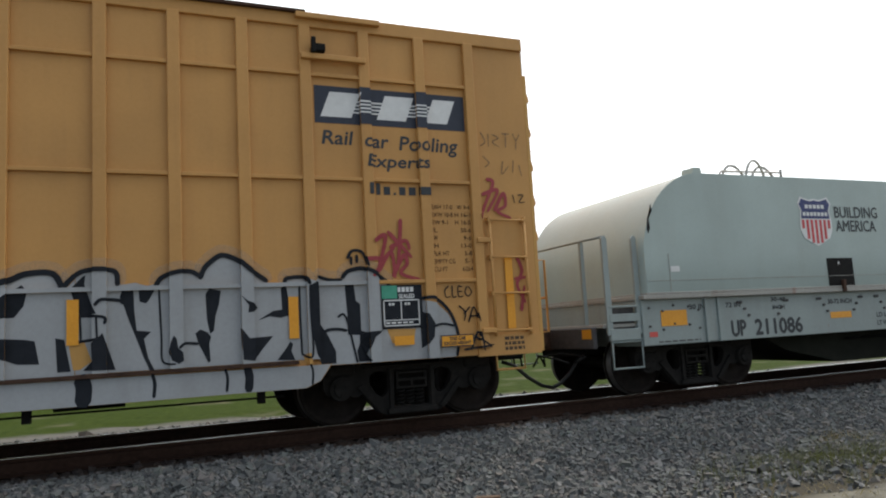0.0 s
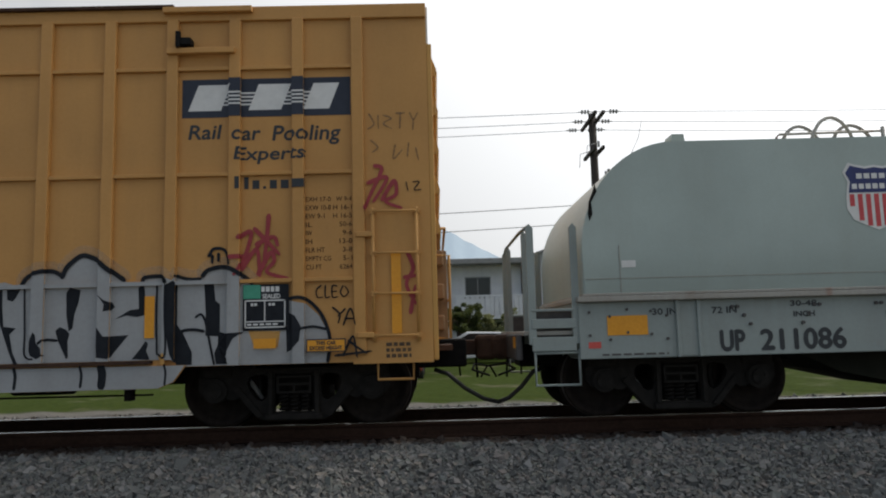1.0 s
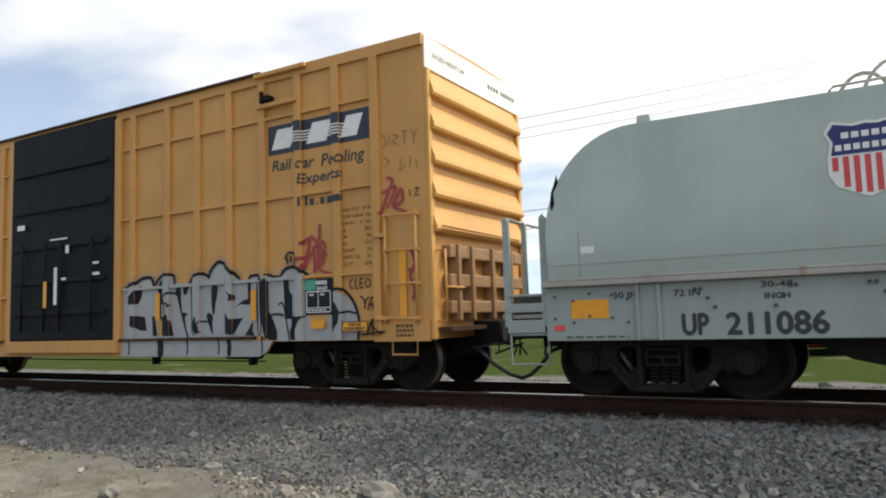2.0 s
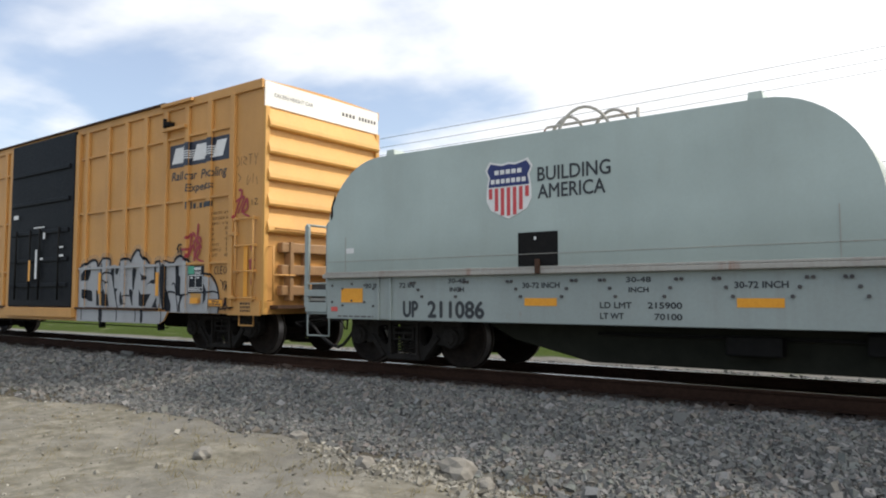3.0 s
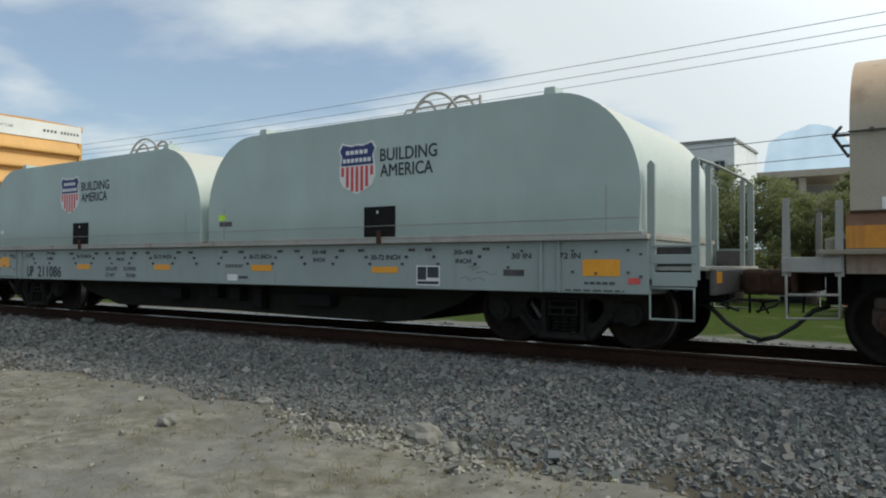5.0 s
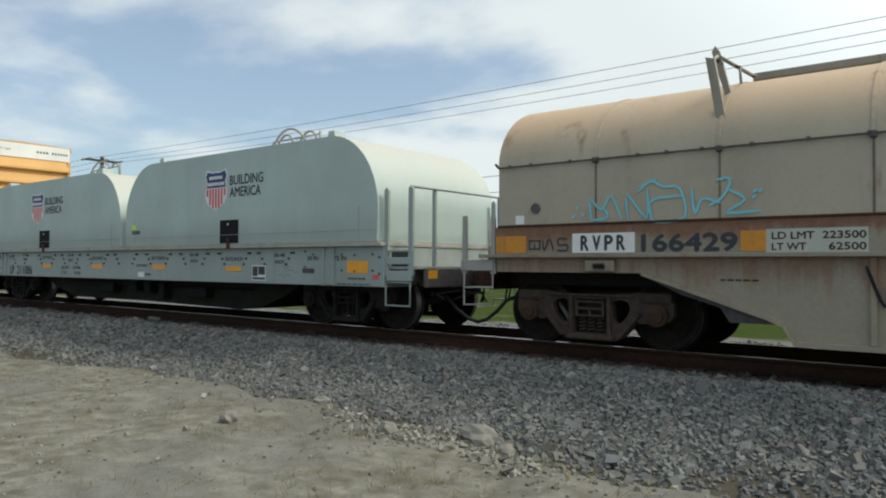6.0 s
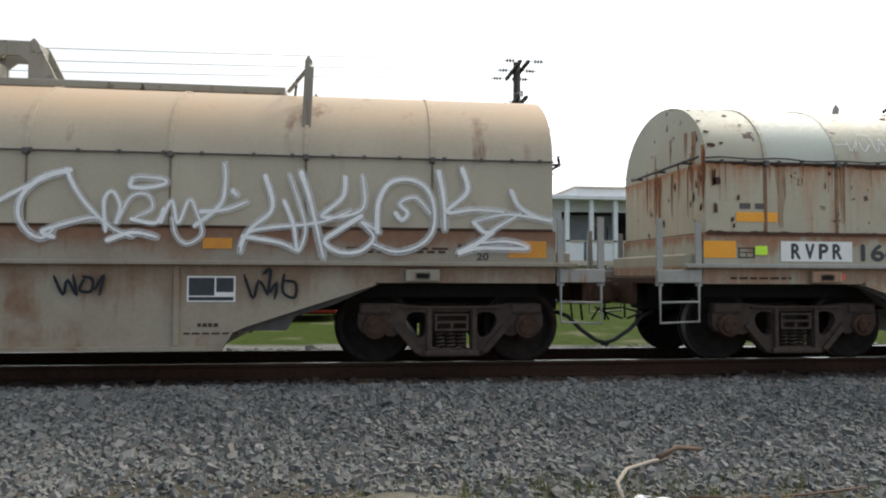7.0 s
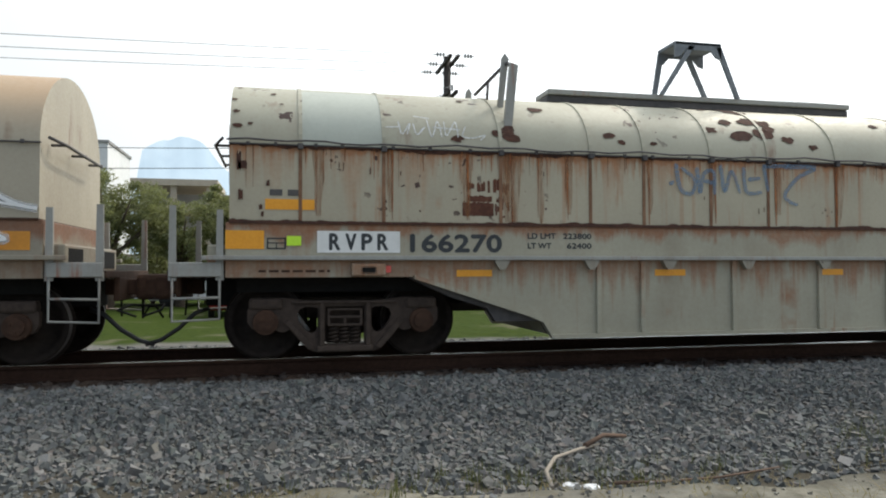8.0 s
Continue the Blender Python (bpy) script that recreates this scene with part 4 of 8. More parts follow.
    label = part("consolidated_stencil", bm, BLACK_SPRAY, car, "black data panel with white frames")
    bm = B()
    for x0, x1, z0, z1 in ((2.73, 3.19, 1.47, 1.485), (2.73, 3.19, 1.17, 1.185), (2.73, 2.745, 1.17, 1.485), (3.175, 3.19, 1.17, 1.485), (2.95, 2.962, 1.24, 1.47), (2.73, 3.19, 1.235, 1.247)):
        rect(bm, x0, x1, z0, z1, f - 0.003, 0.002)
    bars(bm, 2.92, 3.12, 1.56, 1.65, f - 0.003)
    bars(bm, 2.80, 2.90, 1.41, 1.455, f - 0.003)
    bars(bm, 3.0, 3.1, 1.41, 1.455, f - 0.003)
    bars(bm, 2.76, 3.1, 1.195, 1.225, f - 0.003)
    part("stencil_frame", bm, LOGO_WHITE, label)
    tb = text_bm("SEALED", 2.93, 3.13, 1.50, 1.55, f - 0.0045)
    part("stencil_word", bold(tb, 0.002), LOGO_WHITE, label)
    bm = B()
    rect(bm, 2.715, 2.91, 1.50, 1.655, f - 0.004)
    part("green_square", bm, GREEN_LABEL, label, "green square")
    bm = B()
    rect(bm, 3.43, 3.87, 0.885, 1.03, f - 0.05)
    notice = part("notice", bm, ORANGE, car, "orange notice with a black border")
    bm = B()
    for x0, x1, z0, z1 in ((3.43, 3.87, 0.885, 0.897), (3.43, 3.87, 1.018, 1.03), (3.43, 3.442, 0.885, 1.03), (3.858, 3.87, 0.885, 1.03)):
        rect(bm, x0, x1, z0, z1, f - 0.053, 0.002)
    part("notice_border", bm, INK, notice)
    for body, x0, x1, z0 in (("THIS CAR", 3.54, 3.76, 0.965), ("EXCESS HEIGHT", 3.47, 3.83, 0.91)):
        part("notice_words", bold(text_bm(body, x0, x1, z0, z0 + 0.04, f - 0.056), 0.002), INK, notice)
    for x0, x1, z0, z1, y in ((1.61, 1.72, 1.09, 1.56, f), (4.39, 4.50, 1.07, 2.0, f), (-0.62, -0.51, 1.14, 1.60, f), (2.84, 3.09, 0.94, 1.05, f - 0.034), (-6.3, -6.2, 1.08, 1.55, f), (-8.2, -8.1, 1.08, 1.55, f)):
        bm = B()
        rect(bm, x0, x1, z0, z1, y - 0.005)
        part("reflector_strip", bm, ORANGE, car, "yellow-orange reflector strip")
    bm = B()
    bars(bm, 4.32, 4.6, 0.79, 0.98, -1.531, 3)
    part("small_stencil", bm, GREY_MIST, car)

    # silver letters with black outlines along the lower side
    y = -1.508
    SILVER_SHAPE = [(-0.54, 1.85), (-0.42, 1.90), (-0.20, 1.89), (-0.12, 1.74), (0.02, 1.76), (0.14, 1.72), (0.25, 1.75), (0.40, 1.86), (0.58, 1.87), (0.68, 1.84), (0.74, 1.93), (0.92, 2.04), (1.07, 1.98), (1.22, 1.86), (1.39, 1.73), (1.50, 1.68), (1.58, 1.72), (1.62, 1.77), (1.80, 1.78), (1.92, 1.73), (1.97, 1.78), (2.23, 1.74), (2.30, 1.83), (2.48, 1.87), (2.61, 1.83), (2.80, 1.68), (3.23, 1.47), (3.42, 1.43), (3.57, 1.29), (3.66, 1.11), (3.67, 0.765), (2.05, 0.765), (1.92, 0.845), (-0.54, 0.845)]
    SHADE_FIRST = [
        [(-0.59, 1.71), (-0.49, 1.82), (-0.45, 1.85), (-0.46, 1.75), (-0.40, 1.56), (-0.35, 1.45), (-0.50, 1.43), (-0.55, 1.57)],
        [(-0.40, 1.15), (-0.32, 1.22), (-0.29, 1.25), (-0.17, 0.87), (-0.47, 0.88), (-0.39, 0.97)],
    ]
    SHADE_SECOND = [
        [(-0.10, 1.71), (-0.00, 1.71), (0.01, 1.45), (0.03, 1.26), (0.17, 1.24), (0.10, 1.17), (0.14, 0.97), (0.20, 0.84), (0.16, 0.83), (0.10, 0.97), (0.03, 1.17), (-0.04, 1.36), (-0.10, 1.55), (-0.13, 1.61)],
        [(0.05, 1.70), (0.22, 1.70), (0.15, 1.57), (0.12, 1.54), (0.06, 1.56)],
    ]
    SHADE_THIRD = [
        [(0.39, 1.19), (0.42, 1.15), (0.43, 1.06), (0.48, 1.01), (0.49, 0.92), (0.44, 0.89), (0.37, 0.93), (0.34, 1.02), (0.36, 1.12)],
        [(0.61, 1.20), (0.66, 1.24), (0.73, 1.21), (0.77, 1.16), (0.75, 1.08), (0.76, 0.90), (0.74, 0.88), (0.64, 1.09)],
        [(0.72, 1.62), (0.76, 1.68), (0.88, 1.65), (0.86, 1.51), (0.82, 1.38), (0.80, 1.22), (0.76, 1.19), (0.73, 1.36)],
    ]
    SHADE_FOURTH = [
        [(1.09, 1.59), (1.16, 1.53), (1.24, 1.50), (1.27, 1.45), (1.23, 1.41), (1.16, 1.40), (1.17, 1.48)],
        [(1.27, 1.31), (1.44, 1.41), (1.54, 1.42), (1.53, 1.66), (1.59, 1.71), (1.61, 1.55), (1.61, 1.35), (1.52, 1.33), (1.40, 1.35)],
        [(1.08, 1.24), (1.17, 1.12), (1.43, 1.13), (1.32, 1.00), (1.22, 0.87), (1.10, 0.89), (1.09, 1.04)],
        [(1.47, 0.86), (1.56, 0.97), (1.62, 1.06), (1.65, 1.03), (1.63, 0.95), (1.67, 0.85)],
    ]
    SHADE_FIFTH = [
        [(1.85, 1.68), (1.94, 1.73), (1.97, 1.68), (1.97, 1.23), (2.04, 1.13), (2.14, 0.92), (2.14, 0.78), (2.05, 0.78), (1.97, 0.78), (1.91, 0.90), (1.87, 1.10), (1.85, 1.37)],
        [(2.27, 1.70), (2.38, 1.68), (2.40, 1.49), (2.45, 1.45), (2.45, 1.14), (2.51, 1.12), (2.72, 1.13), (2.61, 1.06), (2.56, 0.96), (2.51, 0.86), (2.56, 0.78), (2.41, 0.78), (2.39, 0.90), (2.43, 1.00), (2.43, 1.09), (2.29, 1.10), (2.29, 1.35)],
    ]
    SHADE_SIXTH = [
        [(3.19, 1.35), (3.30, 1.30), (3.37, 1.18), (3.35, 1.02), (3.26, 0.92), (3.20, 0.89)],
    ]
    BLOTS = SHADE_FIRST + SHADE_SECOND + SHADE_THIRD + SHADE_FOURTH + SHADE_FIFTH + SHADE_SIXTH
    BLOTS.append([(-1.30, 1.56), (-1.17, 1.66), (-1.02, 1.76), (-0.97, 1.70), (-1.00, 1.55), (-1.08, 1.44), (-1.30, 1.43)])
    BLOTS.append([(-1.24, 1.24), (-0.99, 1.22), (-0.90, 1.20), (-0.86, 0.97), (-1.05, 0.98), (-1.24, 1.06)])
    BLOTS.append([(-0.72, 1.22), (-0.64, 1.20), (-0.58, 0.88), (-0.70, 0.88)])
    INNER_LINES = [
        (0.030, [(-0.61, 1.42), (-0.45, 1.43), (-0.28, 1.41), (-0.27, 1.35)]),
        (0.030, [(-0.60, 1.16), (-0.43, 1.18), (-0.34, 1.19)]),
        (0.020, [(-0.50, 1.43), (-0.49, 1.19)]),
        (0.020, [(-0.35, 1.42), (-0.34, 1.19)]),
        (0.035, [(-0.36, 1.54), (-0.30, 1.59), (-0.14, 1.58), (-0.10, 1.55)]),
        (0.020, [(0.25, 1.69), (0.27, 1.19), (0.28, 0.93), (0.40, 0.89)]),
        (0.030, [(0.45, 1.06), (0.51, 1.10), (0.63, 1.09)]),
        (0.035, [(1.97, 1.10), (2.04, 1.16), (2.16, 1.17), (2.27, 1.15)]),
        (0.025, [(2.18, 1.31), (2.24, 1.34), (2.29, 1.25), (2.35, 0.97), (2.39, 0.78)]),
        (0.040, [(3.21, 1.49), (3.40, 1.49), (3.57, 1.34), (3.66, 1.15), (3.69, 0.97), (3.66, 0.78)]),
        (0.030, [(3.35, 1.15), (3.50, 1.17), (3.64, 1.14)]),
        (0.022, [(1.75, 0.91), (1.86, 0.90), (1.85, 1.37), (1.85, 1.68)]),
        (0.022, [(1.74, 1.68), (1.74, 1.31), (1.75, 0.91)]),
    ]
    OUTLINES = INNER_LINES + [
        (0.050, [(-0.66, 1.72), (-0.54, 1.85), (-0.42, 1.90), (-0.23, 1.90), (-0.16, 1.86), (-0.15, 1.75)]),
        (0.050, [(0.22, 1.72), (0.28, 1.81), (0.42, 1.86), (0.56, 1.87), (0.66, 1.82)]),
        (0.055, [(0.67, 1.80), (0.72, 1.91), (0.83, 2.01), (0.92, 2.04), (1.07, 1.98), (1.19, 1.88), (1.37, 1.75)]),
        (0.045, [(1.58, 1.71), (1.60, 1.77), (1.79, 1.78), (1.85, 1.71)]),
        (0.040, [(1.96, 1.78), (2.10, 1.74), (2.23, 1.74)]),
        (0.050, [(2.25, 1.77), (2.32, 1.84), (2.48, 1.87), (2.61, 1.83), (2.74, 1.74), (2.81, 1.68)]),
    ]
    bm = B()
    bm.faces.new([bm.verts.new((px, y, pz)) for px, pz in SILVER_SHAPE])
    part("graffiti_fill", drape(bm, POSTS), SILVER_SPRAY, car, "silver block-letter graffiti")
    # bare yellow left between the letters
    for shape in ([(-0.60, 1.14), (-0.46, 1.17), (-0.39, 0.97), (-0.50, 0.89), (-0.56, 0.89)], [(2.77, 1.14), (3.13, 1.13), (3.10, 0.95), (3.00, 0.94), (2.83, 0.97)], [(1.76, 0.90), (1.84, 0.92), (1.86, 0.80), (1.79, 0.79)]):
        bm = B()
        bm.faces.new([bm.verts.new((px, y - 0.002, pz)) for px, pz in shape])
        part("bare_paint", drape(bm, POSTS), YELLOW_END, car, "bare yellow paint between letters")
    bm = B()
    bm.faces.new([bm.verts.new((px, y, pz)) for px, pz in ((-1.5, 0.84), (-0.548, 0.84), (-0.548, 1.80), (-0.62, 1.72), (-0.75, 1.86), (-0.98, 1.86), (-1.15, 1.78), (-1.5, 1.70))])
    part("graffiti_fill", drape(bm, POSTS), SILVER_SPRAY, car, "silver block-letter graffiti")
    for k, shape in enumerate(BLOTS):
        bm = B()
        bm.faces.new([bm.verts.new((px, y - 0.003, pz)) for px, pz in shape])
        part("graffiti_shade", drape(bm, POSTS), BLACK_SPRAY, car, "black shading between graffiti letters")
    OUTLINES.append((0.06, [(-1.5, 1.70), (-1.15, 1.80), (-0.98, 1.87), (-0.75, 1.87), (-0.66, 1.72)]))
    for k, (w, pts) in enumerate(OUTLINES):
        bm = B()
        stroke(bm, pts, w, y - 0.0045 - 0.0003 * k)
        part("graffiti_outline", drape(bm, POSTS), BLACK_SPRAY, car, "thick black graffiti outline")
        if pts[0][1] > 1.6:
            bm = B()
            stroke(bm, [(a, b + 0.03) for a, b in pts], w + 0.12, y + 0.0025)
            part("graffiti_overspray", drape(bm, POSTS), SILVER_MIST, car, "thin silver overspray")
    bm = B()
    rect(bm, -1.45, 2.65, 1.677, 1.723, -1.5455)
    part("graffiti_rib_paint", bm, SILVER_SPRAY, car)
    bm = B()
    rect(bm, -1.5, 1.7, 0.802, 0.838, -1.576)
    part("graffiti_ledge_paint", bm, BROWN_STEEL, car)
    bm = B()
    v = [bm.verts.new((x, -1.539, z)) for x, z in ((-1.5, 0.532), (1.775, 0.532), (1.945, 0.602), (2.07, 0.778), (-1.5, 0.798))]
    bm.faces.new(v)
    part("graffiti_sill_fill", bm, SILVER_SPRAY, car, "silver paint over the sill")
    bm = B()
    for x, w in ((-1.3, 0.03), (-0.48, 0.15), (0.18, 0.035), (0.91, 0.03), (1.14, 0.09), (1.84, 0.025)):
        stroke(bm, [(x, 0.79), (x + 0.02, 0.70), (x + 0.01, 0.57)], w, -1.541)
    parts("graffiti_sill_line", bm, BLACK_SPRAY, car)
    tags = (
        (RED_SPRAY, 0.055, [[(2.66, 2.2), (2.8, 2.26), (2.72, 1.95), (2.62, 1.78)], [(2.56, 1.98), (2.78, 2.0), (2.9, 2.12)], [(3.0, 2.45), (2.98, 2.2), (2.94, 1.85)], [(2.86, 2.12), (3.05, 2.2), (3.1, 2.1)],
                            [(2.88, 1.78), (3.02, 2.02), (3.06, 1.92), (2.98, 1.8), (3.22, 1.72)], [(2.84, 2.3), (3.12, 2.0)], [(2.7, 1.84), (2.86, 2.06), (2.9, 1.76)]]),
        (RED_SPRAY, 0.05, [[(4.22, 3.0), (4.3, 2.95), (4.16, 2.65), (4.1, 2.5)], [(4.14, 2.8), (4.36, 2.86), (4.2, 2.58)], [(4.3, 2.6), (4.44, 2.82), (4.46, 2.66), (4.34, 2.58), (4.52, 2.5)]]),
        (RED_SPRAY, 0.05, [[(4.58, 1.98), (4.64, 1.8), (4.56, 1.62), (4.66, 1.4)], [(4.60, 1.3), (4.66, 1.6)], [(4.54, 1.7), (4.68, 1.72)]]),
        (BLACK_SPRAY, 0.018, [[(3.59, 1.63), (3.54, 1.58), (3.55, 1.5), (3.61, 1.5)], [(3.64, 1.63), (3.64, 1.5), (3.69, 1.5)], [(3.77, 1.62), (3.72, 1.62), (3.72, 1.5), (3.78, 1.5)], [(3.72, 1.56), (3.77, 1.56)], [(3.84, 1.62), (3.81, 1.55), (3.85, 1.5), (3.90, 1.55), (3.86, 1.62)]]),
        (BLACK_SPRAY, 0.022, [[(3.72, 1.38), (3.80, 1.30), (3.78, 1.2)], [(3.86, 1.36), (3.78, 1.28)], [(3.84, 1.18), (3.92, 1.36), (3.98, 1.18)], [(3.86, 1.25), (3.96, 1.25)]]),
        (BLACK_SPRAY, 0.03, [[(3.84, 0.84), (3.95, 1.05), (4.0, 0.82)], [(3.75, 0.84), (4.15, 0.88)], [(3.9, 1.0), (4.1, 0.86)]]),
        (GREY_MIST, 0.022, [[(4.16, 3.62), (4.22, 3.5), (4.15, 3.44)], [(4.27, 3.6), (4.27, 3.44)], [(4.33, 3.6), (4.42, 3.56), (4.33, 3.5), (4.42, 3.44)], [(4.48, 3.62), (4.58, 3.62)], [(4.53, 3.62), (4.52, 3.44)], [(4.64, 3.62), (4.68, 3.54), (4.73, 3.62)], [(4.68, 3.54), (4.67, 3.42)],
                           [(4.18, 3.3), (4.26, 3.22), (4.2, 3.16)], [(4.46, 3.24), (4.44, 3.08), (4.54, 3.18)], [(4.62, 3.26), (4.6, 3.1)], [(4.70, 3.2), (4.73, 3.06)]]),
        (BLACK_SPRAY, 0.016, [[(4.58, 2.80), (4.60, 2.70)], [(4.66, 2.8), (4.73, 2.8), (4.67, 2.71), (4.75, 2.71)]]),
        (BLACK_SPRAY, 0.04, [[(2.32, 2.0), (2.38, 2.08), (2.5, 2.06), (2.56, 1.9)], [(2.36, 2.0), (2.36, 1.92)], [(2.43, 2.02), (2.43, 1.94)]]),
    )
    for mat, w, lines in tags:
        bm = B()
        for j, pts in enumerate(lines):
            stroke(bm, pts, w, -1.516 - 0.0003 * j - (0.032 if pts[0][1] < 1.1 else 0), w * 0.7)
        part("graffiti_tag", drape(bm, POSTS), mat, car, "sprayed graffiti tag")
    # colourful paint on the far half of the side
    bm = B()
    for i, x in enumerate((-10.8, -10.0, -9.2, -8.4, -7.6, -6.8, -5.9)):
        stroke(bm, [(x - 0.2, 1.6 + 0.2 * (i % 2)), (x + 0.1, 1.3), (x - 0.15, 0.9), (x + 0.25, 0.85)], 0.34, y - 0.0004 * i)
    part("graffiti_fill", drape(bm, [(2 * BC - b, 2 * BC - a, d) for a, b, d in POSTS]), SILVER_SPRAY, car, "silver and red graffiti")
    bm = B()
    for i, x in enumerate((-10.4, -9.5, -8.7, -7.4, -6.3)):
        stroke(bm, [(x, 1.9), (x + 0.3, 1.5), (x, 1.1)], 0.14, y - 0.006 - 0.0004 * i)
    part("graffiti_tag", drape(bm, [(2 * BC - b, 2 * BC - a, d) for a, b, d in POSTS]), RED_SPRAY, car, "red graffiti strokes")
    return car


# ---- coupling gear shared by the cars ----
def coupler(car, x, d, reach=0.62):
    bm = B()
    q = reach / 0.95
    box(bm, *sorted((x, x + d * (reach - 0.2))), -0.10, 0.10, 0.76, 0.96, 0.02)
    box(bm, *sorted((x + d * (reach - 0.25), x + d * (reach + 0.02))), -0.19, 0.16, 0.70, 1.02, 0.05)
    box(bm, *sorted((x + d * (reach - 0.1), x + d * (reach + 0.08))), -0.06 if d > 0 else -0.2, 0.20 if d > 0 else 0.06, 0.72, 1.0, 0.05)
    c = part("coupler", bm, BROWN_STEEL, car, "rusty knuckle coupler")
    bm = B()
    tube(bm, [(x + d * 0.35, -1.1, 0.62), (x + d * 0.40, -0.55, 0.66), (x + d * 0.62, -0.25, 0.62), (x + d * 0.70, -0.22, 0.48)], 0.014, 6)
    tube(bm, [(x + d * 0.35, -1.1, 0.62), (x + d * 0.55, -1.12, 0.55)], 0.014, 6)
    part("uncoupling_lever", bm, BLACK, car)
    bm = B()
    pts = [(x - d * 0.10, -0.38, 0.60), (x + d * 0.10 * q, -0.42, 0.54), (x + d * 0.38 * q, -0.42, 0.36), (x + d * 0.70 * q, -0.40, 0.22), (x + d * 0.97 * q, -0.40, 0.17)]
    tube(bm, pts, 0.028, 8)
    part("air_hose", bm, HOSE, car, "sagging black rubber air hose")
    bm = B()
    tube(bm, [(x + d * 0.3 * q, -0.12, 0.72), (x + d * 0.32 * q, -0.16, 0.5)], 0.013, 6)
    tube(bm, [(x + d * 0.62 * q, 0.1, 0.72), (x + d * 0.64 * q, 0.05, 0.46)], 0.016, 6)
    parts("chain", bm, BLACK, car)


# ---- grey two-hooded coil car ----
UX0, UX1 = 6.50, 22.24
UC = 14.37


def hood_outline(x0, x1, z0, z1, rx, rz, n=14):
    pts = [(x0, z0)]
    for i in range(n + 1):
        a = math.pi / 2 * i / n
        pts.append((x0 + rx * (1 - math.cos(a)), z1 - rz + rz * math.sin(a)))
    for i in range(n + 1):
        a = math.pi / 2 * (1 - i / n)
        pts.append((x1 - rx * (1 - math.cos(a)), z1 - rz + rz * math.sin(a)))
    pts.append((x1, z0))
    return pts


def shield_bm(cx, cz, w, h, y, inset=0.0):
    bm = B()
    half = [(0.0, 0.46), (0.14, 0.44), (0.30, 0.47), (0.40, 0.50), (0.50, 0.36), (0.43, 0.22), (0.47, 0.0), (0.47, -0.18), (0.38, -0.34), (0.2, -0.42), (0.0, -0.50)]
    k = 1 - inset
    pts = [(cx + a * w * k, cz + b * h * k) for a, b in half] + [(cx - a * w * k, cz + b * h * k) for a, b in half[-2:0:-1]]
    return bm, pts


